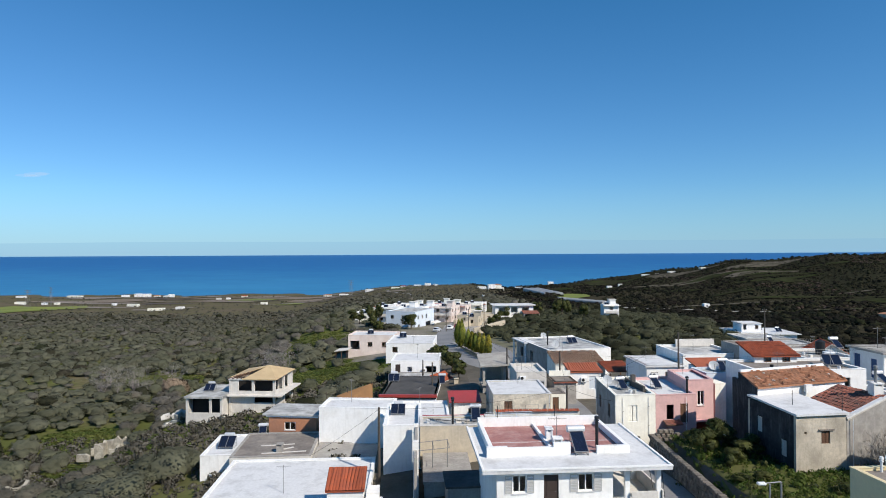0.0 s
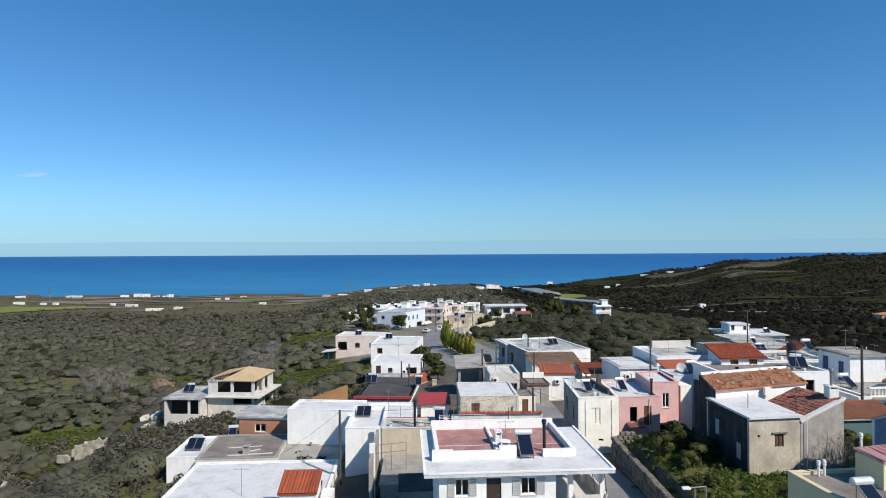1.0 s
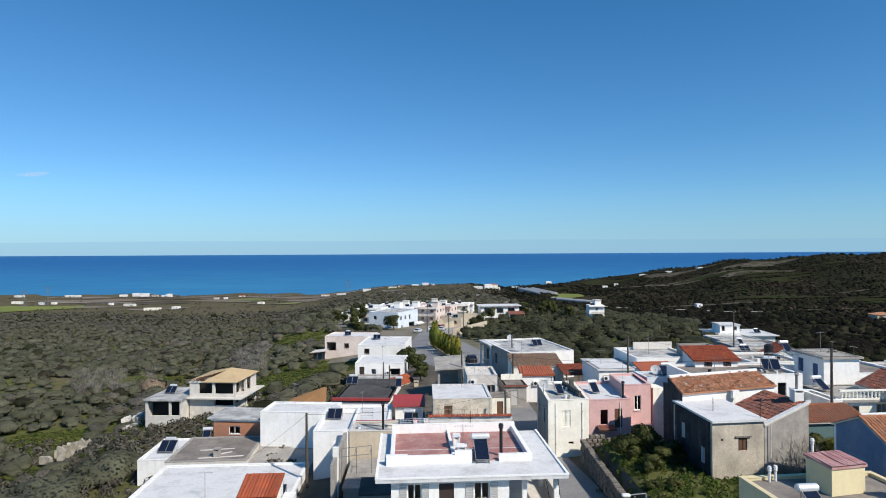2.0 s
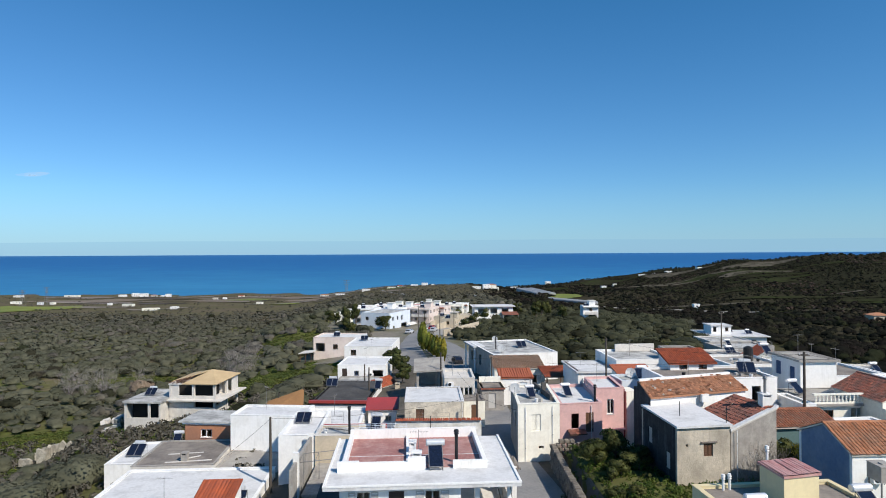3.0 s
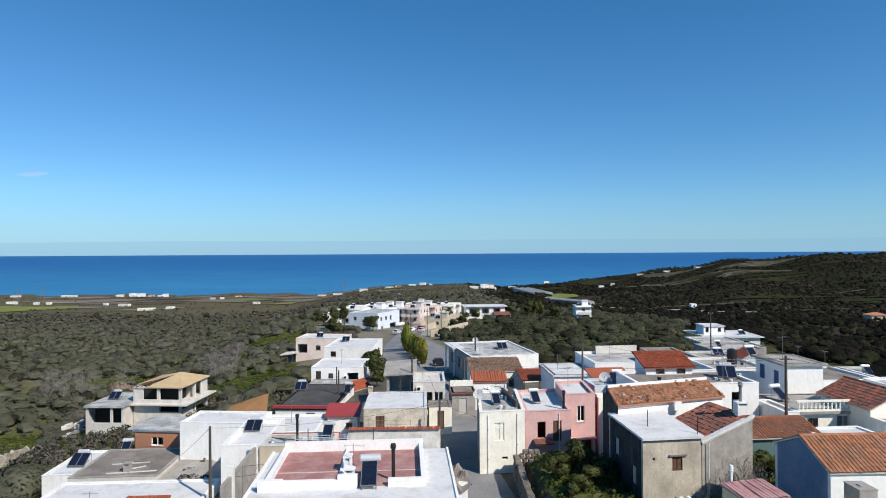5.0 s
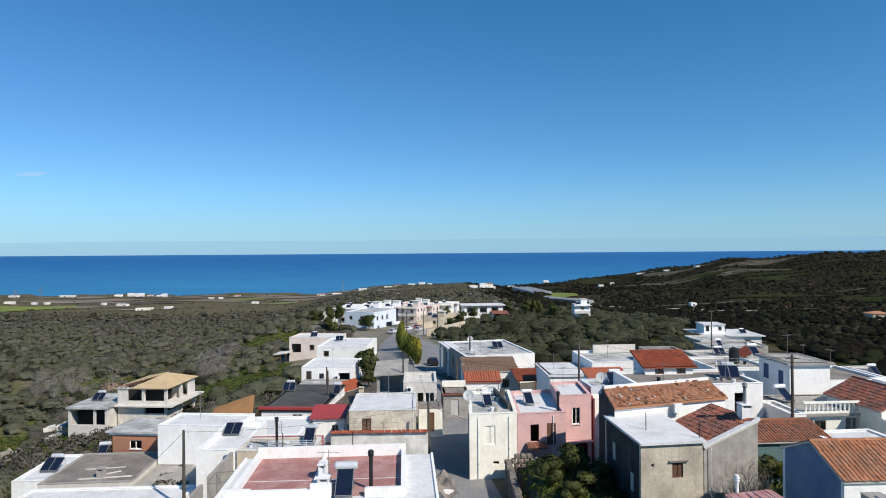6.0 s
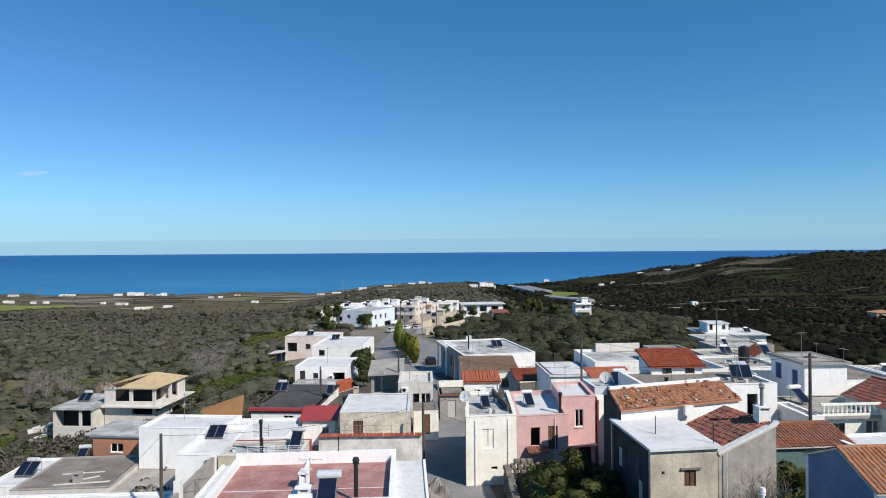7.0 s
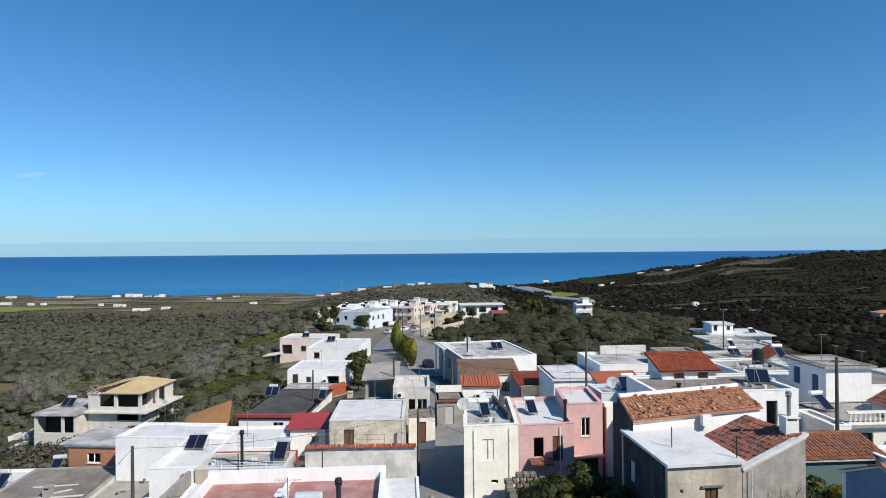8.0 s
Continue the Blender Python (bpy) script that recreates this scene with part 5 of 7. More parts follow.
# loose things on the roofs: blocks, buckets, coils of hose
for k in range(26):
    x, y, z = ((34 + rng.uniform(0, 9.5), 61.5 + rng.uniform(0, 3.6), 8.2),
               (19.5 + rng.uniform(0, 1.6), 61 + rng.uniform(0, 5), 6.13), (-1 + rng.uniform(0, 4.5), 57.7 + rng.uniform(0, 1.8), 3.98), (45 + rng.uniform(0, 5), 73 + rng.uniform(0, 5), 7.4), (27 + rng.uniform(0, 4.5), 27.8 + rng.uniform(0, 2), 7.55))[k % 5]
    if k % 3 == 0:
        a = thing("bucket", x, y, z, 0, "small plastic bucket standing on a flat roof", "bucket", "roof clutter")
        bm = bmesh.new()
        tube(bm, (0, 0, 0), (0, 0, 0.34), 0.14, 0.19, 12)
        part("tub", bm, (CERAMIC, RUBBER)[k % 2], a)
    else:
        a = thing("masonry_block", x, y, z, rng.uniform(0, 90), "loose pale concrete block resting on a roof", "block", "roof clutter")
        boxes("block", (CONCRETE, CONCRETE_LIGHT, CONCRETE)[k % 3], a, (-0.25, 0.25, -0.12, 0.12, 0, 0.2 + 0.15 * (k % 2)))


# ---- houses down the street ----
h, b = shell("dark_roof_house", "white house with dark felt roof and red eave", "house", -8.0, 85.5, -3, 7.6, 14.5, 0.15, WHITE, holes={"front": [(4.0, -1.3, 1.3, 0.85, "window", WHITE)]})
flat_roof(h, b, 7.6, 14.5, 0.15, DARK_ROOF, 0.0, DARK_ROOF, over=0.15)
boxes("eave_board", RED_METAL, h, (-0.3, 7.9, -0.35, 0.2, 0.16 - b, 0.5 - b))
solar_heater(-7.0, 96.0, 0.15, 0, 2)
solar_heater(0.6, 92.0, 0.6, 0, 1)
flat_house("white_flat_house", "low white house with stepped flat roofs", -8.7, 110.6, -2, 8.8, 8.6, 0.75, WHITE, WHITE_ROOF, 0.1, holes={"front": [(6.3, -1.5, 1.9, 1.3, "hole"), (0.8, -1.8, 0.9, 1.9, "door", DOOR_DARK), (3.0, -1.2, 0.8, 0.9, "window", SHUTTER_BLUE)]})
flat_house("grey_annex", "grey low annex with screed roof", -8.4, 101.6, -3, 7.6, 8.4, -1.2, GREY_AND_SHADE_PLASTER, GREY_ROOF, 0.1)
flat_house("white_flat_house", "broad white house with flat roof", -12.4, 140.8, -3, 11.0, 14.0, -0.55, WHITE, WHITE_ROOF, 0.12, holes={"front": [(1.5, -2.6, 1.2, 1.2, "window", WOOD)], "right": [(3, -2.6, 1.3, 1.3, "window", WOOD)]})
solar_heater(-9.0, 150.5, -0.6, 0, 2)
flat_house("cream_flat_house", "pale pink house with flat roof and veranda", -25.4, 168.5, -6, 13.0, 9.0, -2.3, PALE_PINK, WHITE_ROOF, 0.25, holes={"front": [(0.6, -6.2, 2.6, 2.3, "hole"), (5.5, -5.5, 1.3, 1.3, "window", WOOD), (9.5, -5.5, 1.3, 1.3, "window", WOOD)]})
h = thing("veranda", -28.0, 163.5, height(-28, 163.5) - 0.2, -6, "dark timber veranda with a sloping white roof", "veranda")
for px in (0, 1.5, 3.0):
    boxes("post", WOOD, h, (px, px + 0.15, 0, 0.15, 0, 3.2))
bm = bmesh.new()
slab(bm, [(-0.3, -0.3, 3.2), (3.4, -0.3, 3.6), (3.4, 4.5, 3.6), (-0.3, 4.5, 3.2)], 0.15)
part("roof", bm, CONCRETE_LIGHT, h)
solar_heater(-19.5, 172.0, -2.55, 0, 2)

gable_house("orange_tiled_hut", "small beige hut with orange tile roof", -0.4, 100.6, 60, 5.2, 2.8, -1.2, -0.25, BEIGE, TILE, rng, 0.2)
masonry_chimney(2.9, 99.6, -2.6, 0.7, 0.7, 2.4, BEIGE)

# bare concrete frame and grey flat building
h = thing("frame_building", 6.5, 88.2, -0.8, 2, "unfinished grey concrete frame with tilted slab roof", "building")
for px in (0.0, 3.1):
    for py in (0.0, 3.6):
        boxes("column", CONCRETE, h, (px, px + 0.35, py, py + 0.35, 0, (4.65 if px else 4.55) + py * 0.14))
bm = bmesh.new()
slab(bm, [(-0.4, -0.5, 4.8), (4.1, -0.5, 5.0), (4.1, 5.2, 5.9), (-0.4, 5.2, 5.6)], 0.22)
part("roof", bm, CONCRETE, h)
boxes("floor", CONCRETE, h, (-0.2, 3.6, -0.3, 4.2, 1.9, 2.1))
boxes("wall", CONCRETE, h, (0.36, 3.09, 3.7, 3.85, 0, 4.9), (0.36, 2.4, 0.05, 0.2, 0, 1.9), (3.15, 3.3, 0.36, 3.59, 2.1, 4.6))
flat_house("grey_flat_building", "grey rendered building with flat roof and shopfront openings", 10.5, 80.7, 2, 4.0, 6.4, 4.45, CONCRETE_LIGHT, CONCRETE_LIGHT, 0.3, coping=CONCRETE_LIGHT,
           holes={"front": [(1.7, 1.0, 0.7, 2.2, "hole"), (2.6, 1.0, 1.1, 2.2, "wide", WHITE)]})
h, b = shell("lane_house", "grey shaded lane house with arched niche and red eave", "house", 15.3, 79.5, 3, 2.9, 5.4, 3.4, GREY_AND_SHADE_PLASTER, bottom=0.3, holes={"front": [(0.9, 0.8, 0.9, 1.9, "door", SHUTTER)]})
flat_roof(h, b, 2.9, 5.4, 3.4, OLD_ROOF, 0.0, OLD_ROOF, over=0.1)
boxes("eave_board", TILE_DARK, h, (-0.15, 3.05, -0.22, -0.11, 2.93, 3.12))
boxes("upper_wall", CREAM, h, (0.0, 2.9, 3.0, 3.25, 3.2, 3.95))
h, b = shell("red_sheet_house", "white house with red ribbed sheet roof", "house", 18.1, 83.3, 1, 4.3, 3.2, 3.95, WHITE, holes={"front": [(2.7, 1.6, 0.9, 1.7, "door", BLUEWHITE)]})
shed_roof(h, b, 4.3, 3.2, 4.0, 4.55, ORANGE_METAL, rng, 0.2, True, ORANGE_METAL, spacing=0.3, course=4.0)
gable_fill(h, b, 4.3, 3.2, 3.95, 4.45, WHITE, "shed")
h, b = shell("old_tiled_house", "low stone house with weathered brown tile roof", "house", 18.2, 94.3, 2, 7.8, 6.2, 3.0, CREAM, holes={"front": [(5.5, 0.8, 1.0, 1.2, "window", WOOD)]})
shed_roof(h, b, 7.8, 6.2, 3.1, 4.0, TILE_BROWN, rng, 0.15, True, MORTAR, jitter=0.03)
gable_fill(h, b, 7.8, 6.2, 3.0, 3.9, CREAM, "shed")
# White villa: shade of the left wall is put in as grey.
flat_house("white_villa", "broad white house with flat roof and terrace", 18.8, 103.6, 13, 11.6, 15.8, 3.6, WHITE, GREY_ROOF, 0.15, walls={"left": GREY_AND_SHADE_PLASTER},
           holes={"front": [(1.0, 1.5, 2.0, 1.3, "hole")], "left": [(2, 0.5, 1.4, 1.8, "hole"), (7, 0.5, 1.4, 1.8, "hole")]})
h = thing("terrace_canopy", 15.9, 113.0, height(15.9, 113.0), 13, "white flat canopy slab on posts beside a villa", "canopy")
boxes("roof", WHITE_ROOF, h, (0, 2.2, 0, 7, 4.75, 5.0))
for px, py in ((0.2, 0.2), (0.2, 6.5)):
    boxes("post", WHITE, h, (px, px + 0.25, py, py + 0.25, 0, 4.75))
solar_heater(24.6, 112.5, 3.45, 10, 2)
dish(20.4, 106.3, 3.45, -10, 1.3)
dish(20.2, 117.5, 3.45, -10, 1.1)
chimney(19.8, 110.5, 3.45, 2.2)
h = thing("tiled_pergola", 25.5, 90.2, 0.0, 4, "open pergola with red tile roof on posts", "pergola")
for px in (0, 3.2):
    for py in (0, 4.4):
        boxes("post", WOOD, h, (px, px + 0.15, py, py + 0.15, 0, 2.5 + py * 0.1))
bm = bmesh.new()
slab(bm, [(-0.3, -0.3, 2.6), (3.7, -0.3, 2.6), (3.7, 4.9, 3.3), (-0.3, 4.9, 3.3)], 0.08)
part("deck", bm, WOOD, h)
tile_field((-0.3, -0.3, 2.61), (4.0, 0, 0), (0, 5.1, 0.69), TILE, h, rng, 0.28, 0.4)
boxes("parapet", GREY_AND_SHADE_PLASTER, h, (0.2, 3.2, 0.0, 0.15, 0, 1.0))
flat_house("white_flat_house", "white house with flat white roof by a pergola", 28.4, 82.5, 3, 5.2, 8.0, 4.9, WHITE, WHITE_ROOF, 0.1, over=0.25, holes={"front": [(0.6, 2.6, 1.0, 1.4, "window", WOOD), (2.6, 2.6, 1.2, 1.4, "window", WOOD)]})
flat_house("white_flat_house", "white house with pale roof and parapet blocks", 34.0, 84.0, 4, 8.5, 9.0, 6.1, WHITE, GREY_ROOF, 0.25)
boxes_ = boxes("roof_block", CONCRETE_LIGHT, None, (0, 6.0, 0, 0.3, 0, 1.1))
boxes_.matrix_world = pose(36.2, 92.4, 5.9, 0, 0, 4)
tagged(boxes_, "pale concrete block wall on a roof", "wall")
# Grey wall colour carries this house's shade.
flat_house("shaded_house", "dark shaded house wall between roofs", 41.5, 80.0, 3, 4.5, 8.0, 7.4, GREY_AND_SHADE_PLASTER, OLD_ROOF, 0.15)

# cluttered terraces on the east side
flat_house("white_flat_house", "white terrace house with cluttered grey roof", 44.0, 72.0, 3, 6.4, 7.0, 7.6, WHITE, CONCRETE, 0.2, coping=WHITE)
railing(44.2, 72.2, 7.6, 3, 6.0, 1.0)
solar_heater(41.9, 64.3, 8.22, -14, 2)
solar_heater(51.0, 77.5, 7.9, 0, 1)
gable_house("peach_gable_house", "small peach gabled house with orange tiles", 57.5, 84.5, 75, 5.0, 4.6, 5.8, 7.3, CREAM, TILE, rng)
h = thing("water_cistern", 48.0, 76.0, 7.4, 0, "dark upright water cistern on a roof", "water tank")
bm = bmesh.new()
tube(bm, (0, 0, 0), (0, 0, 1.6), 0.55, sides=14)
tube(bm, (0, 0, 1.6), (0, 0, 1.8), 0.55, 0.2, 14)
part("tank", bm, DARK_METAL, h)
for (x, y, w, d, top, wm, rm) in ((52.8, 70.5, 9, 8, 6.5, WHITE, OLD_ROOF), (58, 79, 10, 7, 4.9, WHITE, GREY_ROOF), (66, 86, 12, 8, 3.4, CONCRETE_LIGHT, GREY_ROOF), (60.5, 64.5, 8, 7, 6.6, WHITE, GREY_ROOF),
                                   (44.5, 100, 7, 7, 3.3, WHITE, GREY_ROOF), (50, 108, 7, 6, 2.2, CONCRETE_LIGHT, WHITE_ROOF), (52, 92, 7, 6, 4.0, WHITE, OLD_ROOF)):
    flat_house("hillside_house", "white flat-roofed house among close neighbours", x, y, 4, w, d, top, wm, rm, 0.2,
               holes={"front": [(1.2, top - 2.4, 1.2, 1.2, "window", WOOD), (w - 3.2, top - 2.4, 1.2, 1.2, "window", WOOD)]})
    if int(x) % 3 == 0:
        solar_heater(x + w * 0.6, y + 3.4, top - 0.2, 0, 1 + (int(x) % 2))
flat_house("white_villa", "large white villa with overhanging pale roof", 86.0, 173.5, -3, 15.5, 13.0, -3.2, WHITE, WHITE_ROOF, 0.0, over=0.8,
           holes={"front": [(1.5, -6.0, 1.6, 1.6, "window", WOOD), (6, -6.6, 1.4, 2.2, "door", WOOD), (11, -6.0, 1.6, 1.6, "window", WOOD)]})
flat_house("white_villa", "white stair block on a villa roof", 88.0, 177.5, -3, 5.6, 6.0, -0.7, WHITE, WHITE_ROOF, 0.0, over=0.3, bottom=-3.2, holes={"front": [(0.5, -2.6, 0.9, 1.5, "hole"), (3.9, -2.4, 0.9, 1.1, "window", WOOD)]})
solar_heater(95.5, 182.0, -3.2, 0, 1)
solar_heater(98.4, 177.0, -3.2, 0, 2)
for x, y, w, d, top, wm, rm in ((75.5, 150.0, 10.5, 9, -1.2, PATCHED, GREY_ROOF), (66.8, 124.0, 10.5, 8, 1.2, GREY_AND_SHADE_PLASTER, GREY_ROOF), (56.5, 104.0, 6.0, 7, 3.1, PATCHED, CONCRETE), (76.0, 138.0, 9, 7, -0.6, GREY_AND_SHADE_PLASTER, CONCRETE_LIGHT), (64.0, 112.0, 7, 6, 2.0, PATCHED, OLD_ROOF)):
    flat_house("hillside_house", "stepped white terrace house with grey flat roof", x, y, 2, w, d, top, wm, rm, 0.2, holes={"front": [(1.0, top - 2.5, 2.2, 1.7, "hole"), (w - 3.4, top - 2.4, 1.6, 1.3, "window", WOOD)]})
    railing(x + 0.2, y + 0.15, top + 0.05, 2, w - 0.6, 0.9, METAL, "grey metal railing round a terrace roof")
solar_heater(60.5, 107.5, 2.9, 0, 2, "broad solar water heater on a grey terrace roof")
solar_heater(70.0, 128.5, 1.0, 0, 1)


# ---- the far part of the village ----
def far_house(x, y, yaw, w, d, storeys, wall, roof="flat", roof_mat=None, label="", sink=0.5):
    """A smaller-looking house with its storeys and window rows."""
    z = height(x, y)
    top = z + 3.1 * storeys + 0.3
    hl = {"front": [], "right": []}
    for side, length in (("front", w), ("right", d)):
        n = max(1, int(length / 3.6))
        for s_ in range(storeys):
            for i in range(n):
                u = (i + 0.5) * length / n - 0.6
                hl[side].append((u, z + 3.1 * s_ + 1.2, 1.2, 1.2, "window" if (i + s_) % 3 else "hole", WOOD))
    lab = label or "distant flat-roofed house on the village street"
    if roof == "flat":
        h = flat_house("far_house", lab, x, y, yaw, w, d, top, wall, roof_mat or WHITE_ROOF, 0.4, holes=hl, bottom=z - 3.5, group="far houses")
        up = top - z + 3.5
        if y < 330:
            if int(x) % 2:
                boxes("stair_hut", wall, h, (w * 0.5, w * 0.5 + 2.6, d * 0.5, d * 0.5 + 3.0, up - 0.4, up + 1.9))
                boxes("hut_slab", CONCRETE_LIGHT, h, (w * 0.5 - 0.3, w * 0.5 + 2.9, d * 0.5 - 0.3, d * 0.5 + 3.3, up + 1.9, up + 2.06))
            q = h.matrix_world @ Vector((w * 0.3, d * 0.55, up - 0.4))
            solar_heater(q.x, q.y, q.z, 0, 2, "two-panel solar water heater on a far roof")
            if storeys > 1:
                boxes("balcony", CONCRETE_LIGHT, h, (0.4, w - 0.4, -1.3, -0.003, 6.4, 6.56), (0.4, w - 0.4, -1.3, -1.2, 6.563, 7.4))
                boxes("eave_slab", TILE if int(x + y) % 3 == 0 else CONCRETE_LIGHT, h, (-0.5, w + 0.5, -1.1, -0.035, up - 0.55, up - 0.4))
        return h
    h, b = shell("far_house", lab, "house", x, y, yaw, w, d, top - 0.3, wall, bottom=z - 3.5, holes=hl, group="far houses")
    e, r, o = top - 0.3 - b, top + 1.0 - b, 0.5
    bm = bmesh.new()
    c = [(-o, -o, e), (w + o, -o, e), (w + o, d + o, e), (-o, d + o, e)]
    k = min(w, d) / 2
    p, q = ((k, d / 2, r), (w - k, d / 2, r)) if w > d + 0.5 else ((w / 2, k, r), (w / 2, d - k + 0.01, r))
    if w > d + 0.5:
        for f in ([c[0], c[1], q, p], [c[1], c[2], q], [c[2], c[3], p, q], [c[3], c[0], p]):
            slab(bm, f, 0.12)
    else:
        for f in ([c[0], c[1], p], [c[1], c[2], q, p], [c[2], c[3], q], [c[3], c[0], p, q]):
            slab(bm, f, 0.12)
    part("roof", bm, roof_mat or TILE_OLD, h)
    return h


flat_house("bluish_house", "bluish white two-storey house with flat roof", -20.4, 228.0, -24, 12.2, 16.5, -1.4, BLUEWHITE, GREY_ROOF, 0.2, group="far houses",
           holes={"front": [(2.0, -4.2, 1.3, 1.3, "hole"), (6.5, -4.2, 3.0, 1.4, "hole"), (1.5, -8.0, 1.0, 1.0, "window", WHITE), (8.5, -8.2, 1.2, 1.4, "hole")],
                  "right": [(2.0, -4.3, 1.2, 1.4, "hole"), (5.5, -4.3, 1.2, 1.4, "window", WOOD), (9.0, -4.6, 1.2, 1.7, "hole"), (2.5, -7.8, 1.4, 1.5, "hole"), (9, -8.0, 4.5, 2.2, "hole")]})
h = thing("shop_canopy", -3.6, 232.0, -6.6, 66, "sloping canopy over a shop front", "canopy")
bm = bmesh.new()
slab(bm, [(0, -1.6, 0), (6, -1.6, 0), (6, 0, 0.7), (0, 0, 0.7)], 0.1)
part("sheet", bm, CONCRETE_LIGHT, h)
for row in ((-26, 246, -15, 9, 8, 2, WHITE, "flat", WHITE_ROOF), (-17, 275, -12, 10, 9, 2, CREAM, "flat", WHITE_ROOF), (12, 300, -8, 10, 9, 2, WHITE, "flat", WHITE_ROOF), (-5, 310, -8, 12, 9, 2, CREAM, "flat", GREY_ROOF), (9.5, 232, -16, 5, 8, 1, BEIGE, "flat", CONCRETE), (-21, 250, -20, 14, 9, 2, WHITE, "flat", WHITE_ROOF), (-13, 262, -15, 12, 9, 2, WHITE, "flat", WHITE_ROOF), (-3.0, 256, -20, 8, 11, 2, PALE_PINK, "flat", GREY_ROOF), (-1, 276, -15, 12, 9, 2, CREAM, "flat", GREY_ROOF),
            (4.0, 266, -20, 7, 9, 2, PALE_PINK, "flat", WHITE_ROOF), (8.0, 284, -10, 11, 8, 2, CREAM, "flat", GREY_ROOF), (-8, 288, -10, 9, 9, 2, PINK, "flat", WHITE_ROOF), (-38, 270, -8, 9, 8, 1, WHITE, "flat", WHITE_ROOF),
            (-30, 282, -8, 8, 7, 2, WHITE, "flat", WHITE_ROOF), (-35, 259, -8, 6, 6, 1, CREAM, "flat", WHITE_ROOF), (-24, 300, -8, 9, 8, 2, WHITE, "flat", WHITE_ROOF), (6.5, 246, -16, 7, 9, 1, BEIGE, "flat", GREY_ROOF),
            (14, 252, 4, 8, 6, 1, BEIGE, "flat", CONCRETE)):
    far_house(*row)
flat_house("white_villa", "low white villa with long terrace roofs", 24.0, 268.0, 4, 17.0, 9.0, -3.0, WHITE, WHITE_ROOF, 0.0, over=1.0, group="far houses", holes={"front": [(1.5, -6.2, 3.0, 2.2, "hole"), (7.0, -6.2, 3.0, 2.2, "hole"), (12.0, -6.2, 3.0, 2.2, "hole")]})
h = thing("villa_awning", 36.0, 263.5, height(36, 263.5), 4, "dark red terrace awning on posts", "awning")
bm = bmesh.new()
slab(bm, [(0, 0, 2.5), (7, 0, 2.5), (7, 5, 3.4), (0, 5, 3.4)], 0.1)
part("cloth", bm, TILE_DARK, h)
for px in (0.1, 6.8):
    boxes("post", WHITE, h, (px, px + 0.15, 0.1, 0.25, 0, 2.5))
# retaining walls along the street end
for (x, y, yaw, l, hh) in ((10.5, 190, 62, 26, 2.6), (14.5, 206, 80, 20, 3.2), (8.0, 222, 70, 14, 2.4), (12.0, 236, 10, 9, 3.0), (5.5, 240, 75, 12, 2.2)):
    h = thing("retaining_wall", x, y, height(x, y) - 0.6, yaw, "pale concrete retaining wall beside the street", "wall", "retaining walls")
    boxes("wall", BEIGE, h, (0, l, 0, 0.4, 0, hh))

# scattered houses on the plain, by the coast and on the hill
for (x, y, w, d, st, wm, rf, rm) in ((-935, 1340, 18, 10, 1, WHITE, "flat", None), (-815, 1327, 32, 9, 1, CREAM, "flat", None), (-694, 1322, 15, 9, 1, WHITE, "flat", None), (-672, 1335, 13, 9, 2, WHITE, "flat", None),
                                     (-652, 1330, 16, 10, 2, WHITE, "flat", None), (-622, 1318, 12, 8, 1, CREAM, "hip", TILE_OLD), (-580, 1272, 9, 7, 1, WHITE, "flat", None), (-566, 1264, 10, 8, 2, WHITE, "flat", None),
                                     (-664, 1012, 8, 6, 1, WHITE, "flat", None), (-648, 1020, 7, 6, 1, CREAM, "flat", None), (-700, 1000, 16, 5, 1, CREAM, "flat", None), (-486, 942, 18, 6, 1, CREAM, "flat", None), (-520, 962, 6, 5, 1, WHITE, "flat", None),
                                     (-404, 838, 22, 5, 1, CREAM, "flat", None), (-369, 846, 10, 7, 1, WHITE, "flat", None), (-422, 1284, 12, 8, 1, CREAM, "hip", TILE), (-440, 1190, 9, 7, 1, CONCRETE_LIGHT, "flat", None), (-424, 1200, 7, 6, 1, WHITE, "flat", None),
                                     (-200, 1190, 18, 9, 1, WHITE, "flat", None), (-150, 1200, 14, 9, 2, WHITE, "flat", None), (-95, 1150, 14, 9, 1, CREAM, "flat", None),
                                     (-240, 1240, 16, 10, 1, CREAM, "hip", TILE_OLD), (-58, 1280, 14, 10, 1, WHITE, "flat", None), (-36, 1290, 12, 10, 2, WHITE, "flat", None), (-18, 1284, 10, 8, 1, WHITE, "flat", None), (-85, 1260, 12, 10, 1, WHITE, "hip", TILE),
                                     (52, 870, 12, 8, 1, WHITE, "flat", None), (68, 880, 10, 8, 2, WHITE, "flat", None), (80, 868, 9, 7, 1, CREAM, "flat", None), (44, 640, 14, 8, 1, WHITE, "flat", None), (75, 900, 14, 9, 2, CREAM, "hip", TILE_OLD),
                                     (69.5, 259, 6.5, 5, 2, WHITE, "flat", None), (207, 479, 4.5, 4, 1, WHITE, "flat", None), (215, 789, 6, 5, 1, WHITE, "flat", None), (238, 819, 5, 5, 1, CREAM, "flat", None), (120, 1000, 13, 8, 1, WHITE, "flat", None),
                                     (238, 1360, 12, 9, 2, WHITE, "flat", None), (395, 1200, 16, 10, 2, WHITE, "flat", None), (420, 1190, 11, 8, 1, WHITE, "flat", None), (462, 1240, 14, 9, 1, WHITE, "flat", None), (452, 1060, 10, 8, 1, CREAM, "flat", None),
                                     (244, 332, 9, 7, 1, BEIGE, "hip", TILE_OLD), (-300, 1010, 10, 7, 1, CREAM, "flat", None)):
    far_house(x, y, rng.uniform(-12, 12), w, d, st, wm, rf, rm, "distant white house among olive groves")


